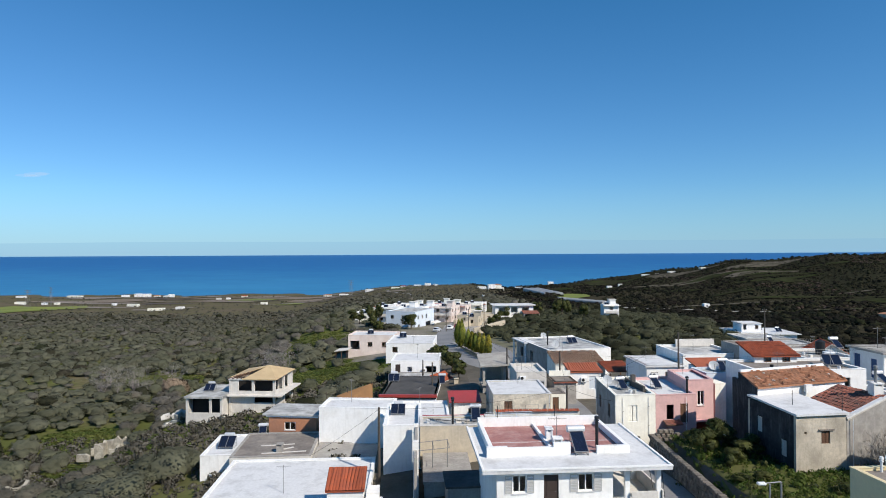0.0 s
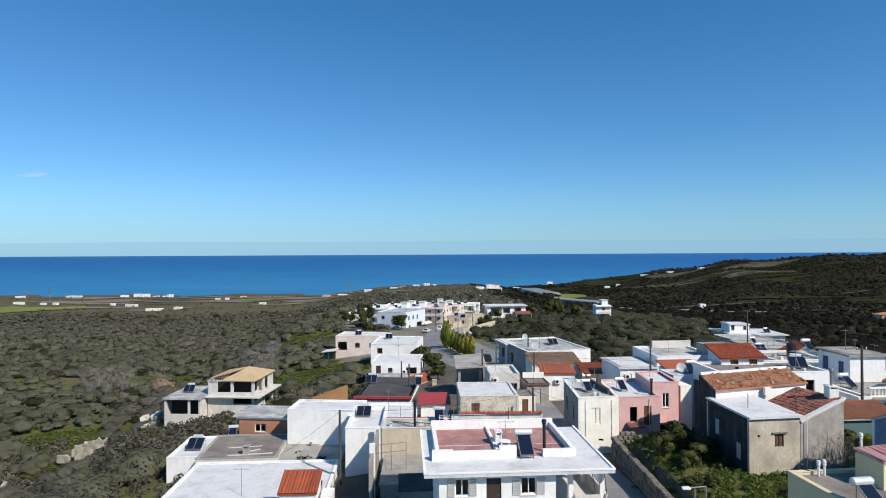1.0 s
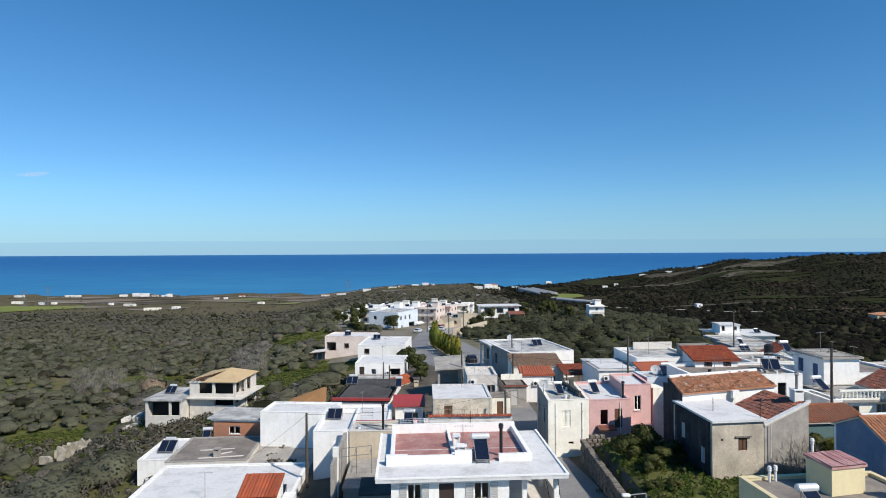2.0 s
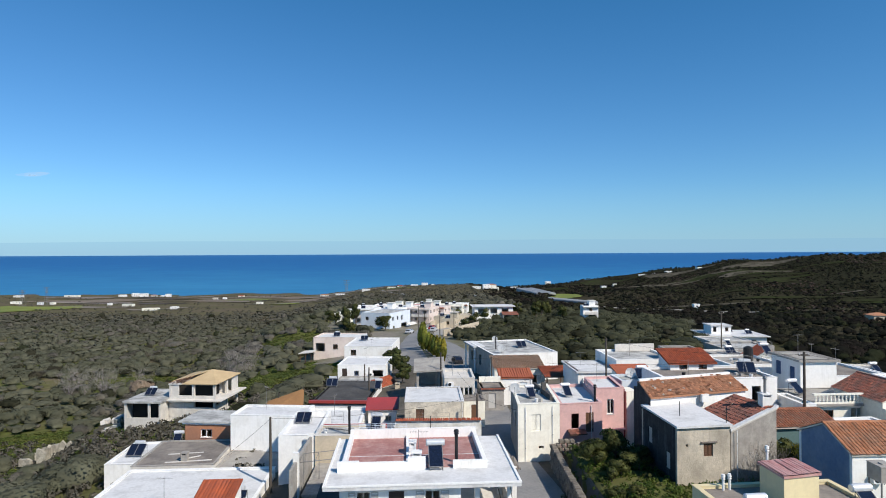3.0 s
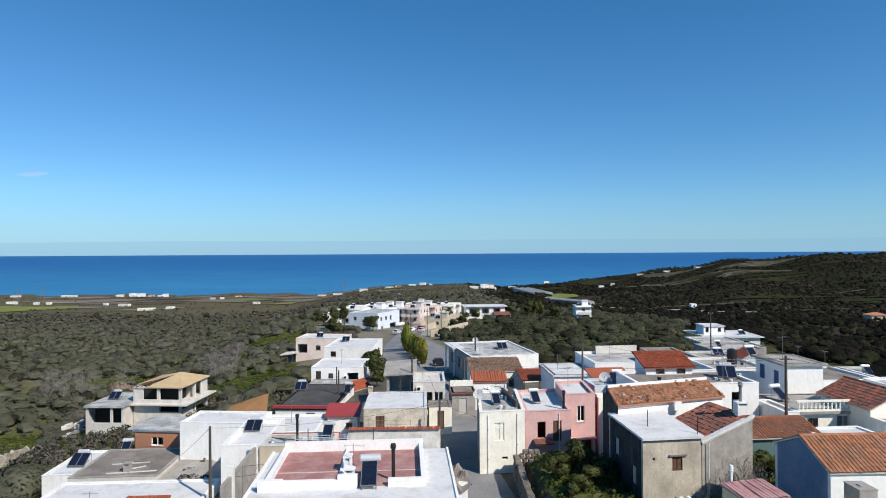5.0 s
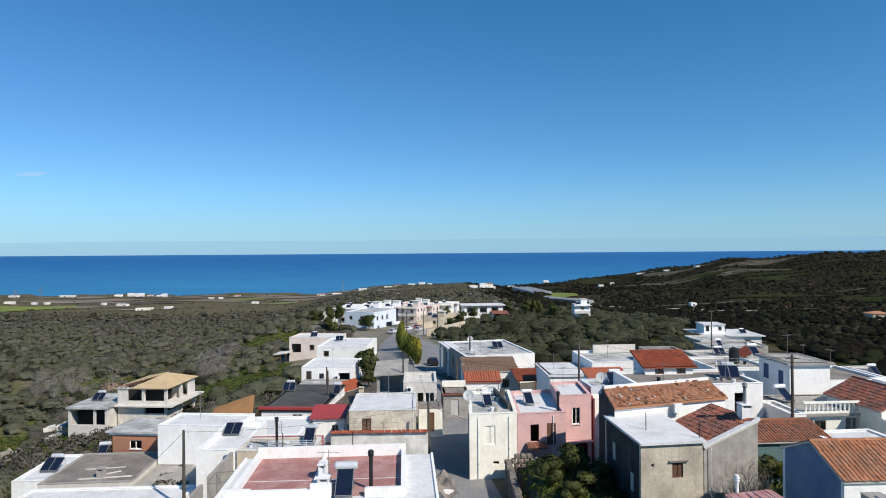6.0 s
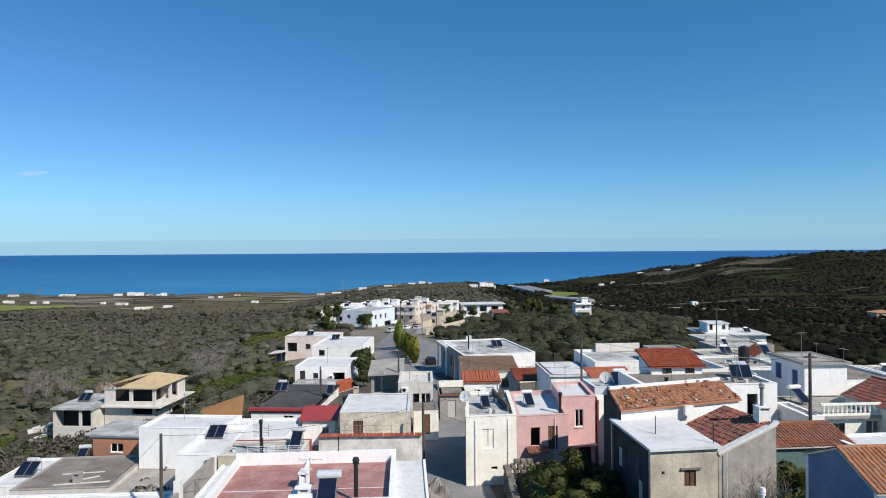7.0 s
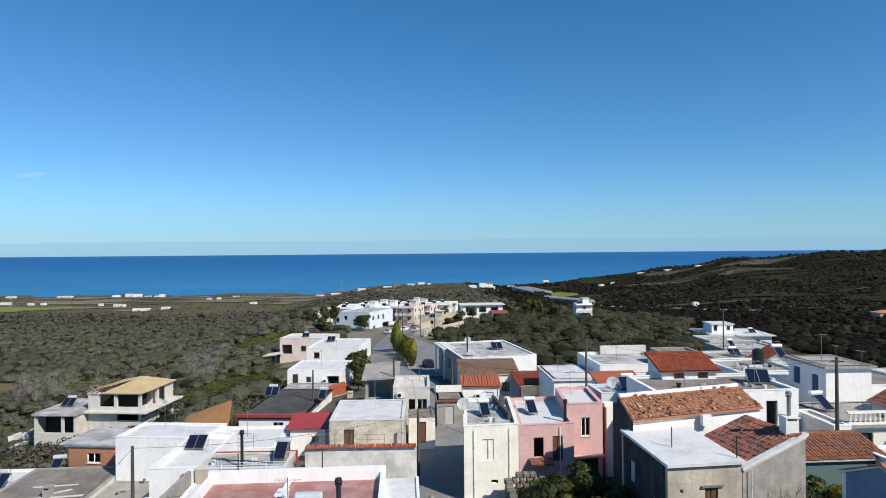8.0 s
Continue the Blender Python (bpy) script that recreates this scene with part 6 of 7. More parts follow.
# ---- roads, fields ----
def ribbon(name, pts, width, mat, label, lift=0.06, step=2.0):
    """A road surface that follows the ground along a line of points."""
    pts = [Vector(p) for p in pts]
    fine = []
    for a, b in zip(pts, pts[1:]):
        n = max(1, int((b - a).length / step))
        fine += [a.lerp(b, i / n) for i in range(n)]
    fine.append(pts[-1])
    for _ in range(6):
        fine = [fine[0]] + [(fine[i - 1] + fine[i] * 2 + fine[i + 1]) / 4 for i in range(1, len(fine) - 1)] + [fine[-1]]
    verts, faces = [], []
    for i, p in enumerate(fine):
        t = (fine[min(i + 1, len(fine) - 1)] - fine[max(i - 1, 0)]).normalized()
        s = Vector((t.y, -t.x))
        for k in range(5):
            q = p + s * width * (k / 4 - 0.5)
            verts.append((q.x, q.y, height(q.x, q.y) + lift))
    for i in range(len(fine) - 1):
        for k in range(4):
            a = i * 5 + k
            faces.append((a, a + 1, a + 6, a + 5))
    return sheet(name, verts, faces, mat, None, label, "structure")


def village_floor():
    xs, ys = np.arange(-26, 62, 1.0), np.arange(18, 128, 1.0)
    z = terrain(*np.meshgrid(xs, ys)) + 0.03
    n = len(xs)
    verts = [(x, y, z[j, i]) for j, y in enumerate(ys) for i, x in enumerate(xs)]
    faces = [(j * n + i, j * n + i + 1, j * n + n + i + 1, j * n + n + i) for j in range(len(ys) - 1) for i in range(n - 1)
             if not (21 < xs[i] < 44 and ys[j] < 57.5) and xs[i] > np.interp(ys[j], (20, 75, 78, 128), (-26, -24, -9, -8))]
    sheet("yard_ground", verts, faces, DIRT, None, "packed earth and worn paving between the houses", "structure")


village_floor()


def far_floor():
    xs, ys = np.arange(-44, 24, 2.0), np.arange(124, 306, 2.0)
    z = terrain(*np.meshgrid(xs, ys)) + 0.04
    n = len(xs)
    verts = [(x, y, z[j, i]) for j, y in enumerate(ys) for i, x in enumerate(xs)]
    west = np.interp(ys, (124, 150, 160, 305), (-12, -14, -30, -42))
    faces = [(j * n + i, j * n + i + 1, j * n + n + i + 1, j * n + n + i) for j in range(len(ys) - 1) for i in range(n - 1) if xs[i] > west[j]]
    sheet("verge_ground", verts, faces, MEADOW, None, "dry grass and bare soil round the far houses", "structure")


far_floor()
ribbon("road", [(17.8, 20), (17.8, 50), (16.2, 62), (16.2, 74), (16.2, 92), (14.5, 104), (10.5, 116), (6, 126), (3.9, 137), (2.4, 152), (0.6, 175), (1.5, 200), (5, 230), (12, 265)], 5.4, ASPHALT, "grey asphalt village street")
ribbon("road_2", [(13.4, 116), (13.6, 130), (13.4, 146), (10.5, 164), (6, 180), (2.5, 194)], 6.4, ASPHALT, "grey asphalt side road and parking", 0.075)
ribbon("road_3", [(20, 300), (40, 420), (20, 560), (-40, 760), (-90, 1000)], 5.0, ASPHALT, "distant asphalt road")
ribbon("road_4", [(60, 560), (130, 520), (190, 470), (235, 430)], 5.0, PAVING, "pale distant track on the hillside", 0.9)
ribbon("pavement_2", [(7, 196), (8.5, 214), (9, 232), (12, 250)], 15.0, PAVING, "pale concrete forecourt beside the street", 0.05)
ribbon("pavement", [(10.6, 123), (9.4, 135), (7.2, 148), (3.6, 166)], 1.6, PAVING, "pale kerbed strip between two roads", 0.18)


def field(name, x, y, w, d, mat, label, lift=0.9):
    """A plot of land with a worn, uneven outline that follows the ground."""
    n = 20
    g = np.linspace(-1, 1, n + 1)
    u, v = np.meshgrid(g, g)
    us = u * (1 - 0.16 * v * v + 0.06 * np.sin(5 * v + x))
    vs = v * (1 - 0.22 * u * u + 0.10 * np.sin(4 * u + y))
    px_, py_ = x + w / 2 * us + d * 0.08 * vs, y + d / 2 * vs + w * 0.05 * np.sin(1.6 * us + x * 0.1)
    pz = terrain(px_, py_) + lift
    verts = np.stack([px_, py_, pz], -1).reshape(-1, 3).tolist()
    faces = [(j * (n + 1) + i, j * (n + 1) + i + 1, (j + 1) * (n + 1) + i + 1, (j + 1) * (n + 1) + i) for j in range(n) for i in range(n)]
    sheet(name, verts, faces, mat, None, label, "structure")


FIELDS = [(-600, 830, 150, 230, 0), (-420, 1060, 200, 60, 1), (-190, 1090, 160, 70, 1), (-640, 1120, 220, 80, 1), 
          (-50, 950, 70, 60, 1), (-520, 905, 150, 26, 2), (-390, 860, 90, 22, 2), (-250, 1000, 120, 24, 2), (-600, 1050, 160, 30, 2), (-360, 1100, 140, 22, 3), (-160, 960, 70, 20, 3), (-440, 980, 80, 26, 3), (-540, 1180, 160, 30, 3), (-230, 1150, 110, 26, 2), (-320, 1180, 260, 50, 1), (-90, 1130, 110, 40, 0)]
FIELDS += [(134, 618, 34, 84, 0), (-350, 1115, 90, 60, 0), (-250, 975, 60, 34, 0), (150, 900, 90, 90, 5), (250, 1060, 150, 90, 5), (330, 1010, 110, 50, 4), (190, 780, 80, 40, 5)]
FIELDS += [(430, 1060, 150, 80, 4), (447, 915, 120, 50, 4), (500, 930, 90, 36, 4), (548, 960, 120, 46, 4), (345, 770, 90, 30, 5), (365, 1040, 120, 60, 4), (390, 740, 90, 26, 4), (320, 1110, 130, 70, 5), (500, 800, 80, 24, 5)]
FIELDS += [(-640, 1290, 380, 44, 2), (-260, 1295, 330, 40, 2), (-430, 1235, 200, 30, 1), (-20, 1240, 160, 36, 2)]
slope = np.random.default_rng(19)
for _ in range(26):
    fy = slope.uniform(400, 930)
    FIELDS.append((slope.uniform(150 + 0.12 * fy, 60 + 0.72 * fy), fy, slope.uniform(36, 110), slope.uniform(7, 13) * fy / 600, 4 if slope.random() < 0.25 else 5))
for n, (x, y, w, d, k) in enumerate(FIELDS):
    field(f"field_{n + 1}", x, y, w, d, (GREEN_FIELD, BROWN_FIELD, PALE_FIELD, DARK_FIELD, PASTURE, TERRACE_GRASS)[k], ("bright green crop field among groves", "bare brown ploughed field", "pale stubble field near the coast", "dark freshly ploughed field", "pale stony pasture on a ridge", "dull green grass terrace on a hillside")[k])


def greenhouse(x, y, yaw, length, spans, span):
    """Plastic-covered tunnels side by side with end walls and ridge pipes."""
    g = thing("greenhouse", x, y, max(height(x, y), height(x - length * math.sin(math.radians(yaw)), y + length * math.cos(math.radians(yaw)))) - 0.4, yaw, "long pale plastic-covered greenhouse on the slope", "greenhouse", "greenhouses")
    for i in range(spans):
        bm = bmesh.new()
        ring = [(i * span + span * 0.5 * (1 - math.cos(math.pi * q / 8)), 1.9 + 1.5 * math.sin(math.pi * q / 8)) for q in range(9)]
        ring = [(i * span, -4.0)] + ring + [(i * span + span - 0.02, -4.0)]
        near = [bm.verts.new((u, 0, w)) for u, w in ring]
        back = [bm.verts.new((u, length, w)) for u, w in ring]
        for q in range(len(ring) - 1):
            bm.faces.new((near[q], near[q + 1], back[q + 1], back[q]))
        bm.faces.new(near[::-1])
        bm.faces.new(back)
        t = part("tunnel", bm, GREENHOUSE, g)
        bm = bmesh.new()
        tube(bm, (i * span + span / 2, 0, 3.45), (i * span + span / 2, length, 3.45), 0.06, sides=5)
        part("ridge_pipe", bm, CONCRETE_LIGHT, t)


greenhouse(108, 640, 7, 88, 3, 7.0)
greenhouse(112, 572, -146, 56, 1, 7.0)
GLASS_PLOTS = ((112, 684, 30, 92), (128, 549, 44, 50))


# ---- trees ----
def sphere_mesh(level):
    """Unit vertices and triangles of an icosphere."""
    bm = bmesh.new()
    bmesh.ops.create_icosphere(bm, subdivisions=level, radius=1.0)
    v = np.array([tuple(p.co) for p in bm.verts])
    f = np.array([[p.index for p in q.verts] for q in bm.faces])
    bm.free()
    return v, f


SPHERES = {k: sphere_mesh(k) for k in (1, 2, 3)}


def canopy(seed, n, leaf, flat, level):
    """A grove tree's crown: a lumpy shaded mass with a ragged skin of leaf sprays."""
    r = np.random.default_rng(seed)
    lobes = r.normal(0, 1, (11, 3)) + np.array([0, 0, 0.25])
    lobes /= np.linalg.norm(lobes, axis=1)[:, None]
    size = r.uniform(0.75, 1.0, 11)

    def grow(d):
        return 0.62 + 0.42 * np.max(np.clip(d @ lobes.T, 0, 1) ** 7 * size, axis=1)

    cv, cf = SPHERES[level]
    core = cv * (grow(cv) * 0.88)[:, None]
    d = r.normal(0, 1, (n, 3))
    d[:, 2] = np.abs(d[:, 2]) * np.where(r.random(n) < 0.8, 1, -1)
    d /= np.linalg.norm(d, axis=1)[:, None]
    p = d * (grow(d) * (1.10 - 0.26 * r.random(n) ** 1.3))[:, None]
    a = np.cross(d, r.normal(0, 1, (n, 3)))
    a /= np.linalg.norm(a, axis=1)[:, None]
    b = np.cross(d, a) + d * r.uniform(-0.5, 0.7, n)[:, None]
    s = leaf * r.uniform(0.6, 1.4, n)[:, None]
    a, b = a * s, b * s * 0.8
    lv = np.stack([p - a - b * 0.7, p + a - b * 0.6, p + a * 0.1 + b * 1.3], 1).reshape(-1, 3)
    lf = np.arange(3 * n).reshape(n, 3)
    shape = np.array([1, 1, flat])
    gap = lobes[np.argmax(cv @ lobes.T, axis=1)]
    nc = cv * 1.1 - gap * 0.25 + np.array([0, 0, 0.45])
    gap = lobes[np.argmax(d @ lobes.T, axis=1)]
    nl = np.repeat(d * 1.0 - gap * 0.25 + np.array([0, 0, 0.45]) + r.normal(0, 0.12, (n, 3)), 3, axis=0)
    nv = np.concatenate([nc, nl]) / shape
    nv /= np.linalg.norm(nv, axis=1)[:, None]
    return np.concatenate([core, lv]) * shape, np.concatenate([cf, lf + len(core)]), nv


def clump_mesh(rng, size, n, flat=0.75, leaf=0.5, core=True, cone=0.0, hollow=0.45):
    """Vertices and quads of a crown of many small leaf clumps round an uneven form."""
    lobes = rng.normal(0, 1, (6, 3))
    lobes /= np.linalg.norm(lobes, axis=1)[:, None]
    d = rng.normal(0, 1, (n, 3))
    d /= np.linalg.norm(d, axis=1)[:, None]
    grow = 0.72 + 0.38 * np.max(np.clip(d @ lobes.T, 0, 1) ** 3, axis=1)
    r = grow * (hollow + (1 - hollow) * rng.random(n) ** 0.5)
    p = d * r[:, None]
    p[:, 2] *= flat
    if cone:
        t = (p[:, 2] / flat + 1) / 2
        p[:, :2] *= (1.0 - cone * np.clip(t, 0, 1))[:, None]
    p = p * size
    s = leaf * rng.uniform(0.6, 1.3, n)
    a = rng.normal(0, 1, (n, 3)) + d * 0.3
    a -= (np.sum(a * d, 1) * 0.85)[:, None] * d
    a /= np.linalg.norm(a, axis=1)[:, None]
    b = np.cross(a, d + rng.normal(0, 0.35, (n, 3)))
    b /= np.linalg.norm(b, axis=1)[:, None]
    a, b = a * s[:, None], b * s[:, None] * 0.75
    v = np.stack([p - a - b * 0.8, p + a * 1.1 - b * 0.5, p + a * 0.1 + b * 1.3], 1).reshape(-1, 3)
    f = np.arange(3 * n).reshape(n, 3)
    up = d + np.array([0, 0, 0.15])
    face = np.cross(v[1::3] - v[0::3], v[2::3] - v[0::3])
    face /= np.linalg.norm(face, axis=1)[:, None] + 1e-9
    back = np.sum(face * d, 1) < 0
    face[back] *= -1
    f[back] = f[back][:, ::-1]
    nv = up * 0.8 + face * 0.3
    nv /= np.linalg.norm(nv, axis=1)[:, None]
    return v, f, np.repeat(nv, 3, axis=0)


def merge(chunks):
    vs, fs, ns, k = [], [], [], 0
    for v, f, nv in chunks:
        vs.append(v)
        fs.append(f + k)
        ns.append(nv)
        k += len(v)
    return np.concatenate(vs), np.concatenate(fs), np.concatenate(ns)


def stuff(name, chunks, mat, label, parent=None):
    v, f, nv = merge(chunks)
    me = bpy.data.meshes.new(name)
    me.vertices.add(len(v))
    me.vertices.foreach_set("co", v.astype(np.float32).ravel())
    me.loops.add(f.size)
    me.loops.foreach_set("vertex_index", f.astype(np.int32).ravel())
    me.polygons.add(len(f))
    me.polygons.foreach_set("loop_start", np.arange(0, f.size, f.shape[1], dtype=np.int32))
    me.update()
    me.validate()
    me.normals_split_custom_set_from_vertices(nv)
    me.materials.append(mat)
    ob = new(name, me)
    if parent:
        ob.parent = parent
    return tagged(ob, label, "", "", "stuff") if label else ob


def prefab(seed, n, leaf, flat=0.72):
    r = np.random.default_rng(seed)
    return clump_mesh(r, 1.0, n, flat, leaf)


def in_village(x, y):
    west = np.interp(y, (0, 40, 60, 76, 83, 112, 125, 150, 158, 177, 181, 214, 222, 240, 300), (-24, -24, -28, -26, -11, -12, -14, -16, -31, -31, -13, -13, -25, -38, -42))
    east = np.interp(y, (0, 40, 60, 90, 108, 118, 124, 140, 180, 200, 230, 290, 300), (70, 70, 76, 72, 50, 40, 32, 24, 13, 15, 20, 45, 14))
    return ((x > west) & (x < east) & (y < 305)) | ((x > -48) & (x < -21) & (y > 76) & (y < 114)) | ((x > 42 + 0.6 * (y - 96)) & (x < 94) & (y > 96) & (y < 162)) | ((x > 82) & (x < 106) & (y > 156) & (y < 190))


def in_field(x, y):
    out = np.zeros(x.shape, bool)
    for fx, fy, w, d in [f[:4] for f in FIELDS] + list(GLASS_PLOTS):
        out |= (abs(x - fx) < w / 2 * 0.9) & (abs(y - fy) < d / 2 + 2)
    return out


def scatter(rng, y0, y1, cell, x_of):
    """Trees on a jittered grid between two depths."""
    xs, ys = [], []
    y = y0
    while y < y1:
        lo, hi = x_of(y)
        x = np.arange(lo, hi, cell)
        xs.append(x + rng.uniform(-0.65, 0.65, len(x)) * cell)
        ys.append(np.full(len(x), y) + rng.uniform(-0.65, 0.65, len(x)) * cell)
        y += cell
    return np.concatenate(xs), np.concatenate(ys)


CLEARINGS = ((-57, 100, 9, 8), (-51, 96, 9, 8), (-55, 103, 7, 4), (-58, 108, 7, 3.4), (-79, 119, 6, 4), (-27, 127, 12, 13), (-20, 143, 10, 9), (-36, 142, 12, 9), (-33, 160, 9, 6), (-64, 176, 12, 10), (-96, 215, 14, 12), (-40, 205, 14, 9), (-75, 127, 8, 9), (-70, 118, 6, 6), (-62, 95, 5, 4), (-70, 90, 4, 3), (-46, 176, 6, 4), (-118, 190, 8, 4), (-150, 260, 12, 6), (-60, 240, 12, 5))


def groves():
    """Olive trees, leafless scrub and dark evergreens, thinned by clearings and terraces."""
    r = np.random.default_rng(11)
    levels = [(55, 150, 2.9, 700, 0.05, 1.7, 3), (150, 300, 3.3, 220, 0.085, 1.85, 2), (300, 560, 4.4, 60, 0.16, 2.1, 2), (560, 850, 6.4, 14, 0.36, 2.5, 1), (850, 1380, 9.2, 8, 0.45, 2.8, 1)]
    for y0, y1, cell, n, leaf, size, fine in levels:
        fabs = [canopy(100 + k, n, leaf, (0.6, 0.48, 0.72)[k % 3], fine) for k in range(9)]
        x, y = scatter(r, y0, y1, cell, lambda q: (-12 - 0.80 * q, 22 + 0.76 * q))
        keep = ~in_village(x, y) & ~in_field(x, y)
        for cx, cy, ca, cb in CLEARINGS:
            keep &= ((x - cx) / ca) ** 2 + ((y - cy) / cb) ** 2 > r.uniform(0.7, 1.3, len(x))
        clear = 0.5 + 0.5 * np.sin(x * 0.031 + 0.8 * np.sin(y * 0.02)) * np.sin(y * 0.043 + 0.9 * np.sin(x * 0.017))
        keep &= r.random(len(x)) < np.where(clear > 0.88, 0.4, 0.95)
        keep &= (y < 700) | (x > -140) | (r.random(len(x)) < np.where(clear > 0.45, 0.2, 0.45))
        z = terrain(x, y)
        hill = (x > 230) & (y > 480)
        keep &= (x < 150) | (y < 350) | (np.sin(z * 1.15 + 0.4 * np.sin(x * 0.03)) > -0.75) | (r.random(len(x)) < 0.5)
        keep &= ~hill | (r.random(len(x)) < np.clip(1.35 - 0.7 * clear - 0.0001 * (x - 230), 0.55, 1.0))
        sea = np.interp(y, (1150, 1400, 4880), (-79.5, -77.5, 3.5))
        keep &= z > sea + 1
        x, y, z, hill = x[keep], y[keep], z[keep], hill[keep]
        dry = np.sin(x * 0.045 + 1.7 * np.sin(y * 0.031)) * np.sin(y * 0.052 + 1.1 * np.sin(x * 0.023 + 1)) + 0.3 * np.sin(x * 0.21) * np.sin(y * 0.19)
        chunks = {0: [], 1: [], 2: [], 3: [], 4: []}
        for a, b, c, dr, hl in zip(x, y, z, dry, hill):
            v, f, nv = fabs[r.integers(9)]
            east = a > max(60.0, 0.45 * b) or (a > 60 and b > 290)
            p = r.random()
            wood = 10 < a < 34 + 0.3 * b and 118 < b < 330
            if wood:
                kind = 4 if p < 0.88 else 3
            elif east:
                kind = (3 if p < 0.55 + 0.5 * dr else 1) if hl else (1 if p < 0.75 + 0.3 * dr else 3)
            else:
                kind = 2 if (dr > 0.62 and p < 0.6) or p < 0.05 else (3 if p > 0.93 else 0)
            s = size * min(1.7, max(0.42, r.lognormal(-0.10, 0.44))) * ((0.62 if hl else 0.8) if a > 100 else (0.5 if b > 700 else 1))
            q = r.uniform(0, math.tau)
            e = r.uniform(0.8, 1.25)
            m = np.array([[math.cos(q) * e, -math.sin(q), 0], [math.sin(q) * e, math.cos(q), 0], [0, 0, r.uniform(0.75, 1.2)]])
            chunks[kind].append((v @ m.T * s + np.array([a, b, c + s * 0.55]), f, nv @ m.T))
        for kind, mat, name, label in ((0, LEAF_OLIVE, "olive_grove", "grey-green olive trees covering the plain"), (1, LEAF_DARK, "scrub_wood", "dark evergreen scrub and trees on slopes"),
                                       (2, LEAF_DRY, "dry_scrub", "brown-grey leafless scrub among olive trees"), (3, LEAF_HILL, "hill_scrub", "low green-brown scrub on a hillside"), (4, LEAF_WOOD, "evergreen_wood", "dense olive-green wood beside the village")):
            if chunks[kind]:
                stuff(name, chunks[kind], mat, label)


groves()


def hill_bushes():
    """Low dark maquis that covers the eastern hillside between its terraces."""
    r = np.random.default_rng(83)
    fabs = [canopy(400 + k, 5, 0.45, 0.6, 1) for k in range(6)]
    x, y = scatter(r, 380, 1150, 5.2, lambda q: (110 + 0.1 * q, 30 + 0.76 * q))
    bare = 0.5 + 0.5 * np.sin(x * 0.021 + 1.3 * np.sin(y * 0.013)) * np.sin(y * 0.026 + 1.1 * np.sin(x * 0.017))
    keep = (~in_field(x, y) | (r.random(len(x)) < 0.4)) & (r.random(len(x)) < np.clip(1.25 - 0.75 * bare, 0.3, 1.0)) & ((y < 850) | (r.random(len(x)) < 0.55))
    x, y = x[keep], y[keep]
    z = terrain(x, y)
    chunks = {0: [], 1: [], 2: []}
    for a, b, c in zip(x, y, z):
        v, f, nv = fabs[r.integers(6)]
        w = min(2.6, r.lognormal(0.25, 0.35))
        patch = math.sin(a * 0.013 + 2 * math.sin(b * 0.007)) * math.sin(b * 0.019)
        brown = math.sin(a * 0.027 + 1.5 * math.sin(b * 0.012 + 1)) * math.sin(b * 0.015 + 2)
        kind = 2 if brown > 0.45 and r.random() < 0.7 else (0 if r.random() < 0.62 + 0.5 * patch else 1)
        chunks[kind].append((v * w + np.array([a, b, c + w * 0.4]), f, nv))
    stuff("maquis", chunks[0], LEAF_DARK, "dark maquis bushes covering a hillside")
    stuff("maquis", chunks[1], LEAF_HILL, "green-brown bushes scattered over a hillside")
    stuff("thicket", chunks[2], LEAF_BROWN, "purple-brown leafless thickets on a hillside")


hill_bushes()


def undergrowth():
    """Low scrub and grass tufts on the slope below the houses and in the walled garden."""
    r = np.random.default_rng(77)
    fabs = [prefab(300 + k, 60, 0.2, 0.7) for k in range(5)]
    for (x0, x1, y0, y1, cell, size, mat, name, label) in ((-64, -8, 60, 122, 1.6, 0.85, LEAF_DRY, "scrub", "low grey-green scrub on the slope"), (-82, -44, 92, 126, 2.0, 1.0, LEAF_DRY, "scrub", "low leafless grey scrub round a ruin"), (-60, -8, 70, 122, 2.6, 0.55, GRASS, "grass", "fresh green grass tufts on the slope"),
                                                           (21.6, 36, 32, 57.2, 2.6, 0.5, LEAF_GARDEN, "undergrowth", "dark green garden undergrowth"), (21.4, 36, 32, 57.2, 0.8, 0.4, GRASS, "grass", "fresh green grass tufts in a garden")):
        x, y = scatter(r, y0, y1, cell, lambda q: (x0, x1))
        z = terrain(x, y)
        chunks = []
        for a, b, c in zip(x, y, z):
            if ((a + 57) / 9) ** 2 + ((b - 104) / 8) ** 2 < 1 and r.random() < 0.8:
                continue
            v, f, nv = fabs[r.integers(5)]
            s = size * r.uniform(0.5, 1.4)
            chunks.append((v * s + np.array([a, b, c + s * 0.35]), f, nv))
        stuff(name, chunks, mat, label)


undergrowth()


def fresh_grass():
    """Lush grass in the clearings of the groves."""
    r = np.random.default_rng(31)
    fabs = [prefab(340 + k, 26, 0.34, 0.6) for k in range(5)]
    chunks = []
    for cx, cy, ca, cb in CLEARINGS:
        n = int(4.5 * ca * cb * (1 if cy < 180 else 0.5))
        for _ in range(n):
            q, d = r.uniform(0, math.tau), r.random() ** 0.5 * 1.1
            a, b = cx + ca * d * math.cos(q), cy + cb * d * math.sin(q)
            if a > -12 and b > 140:
                continue
            v, f, nv = fabs[r.integers(5)]
            s = r.uniform(0.35, 0.8)
            chunks.append((v * s * np.array([1.3, 1.3, 0.7]) + np.array([a, b, height(a, b) + s * 0.2]), f, nv))
    stuff("grass", chunks, LUSH, "lush yellow-green grass in grove clearings")


fresh_grass()


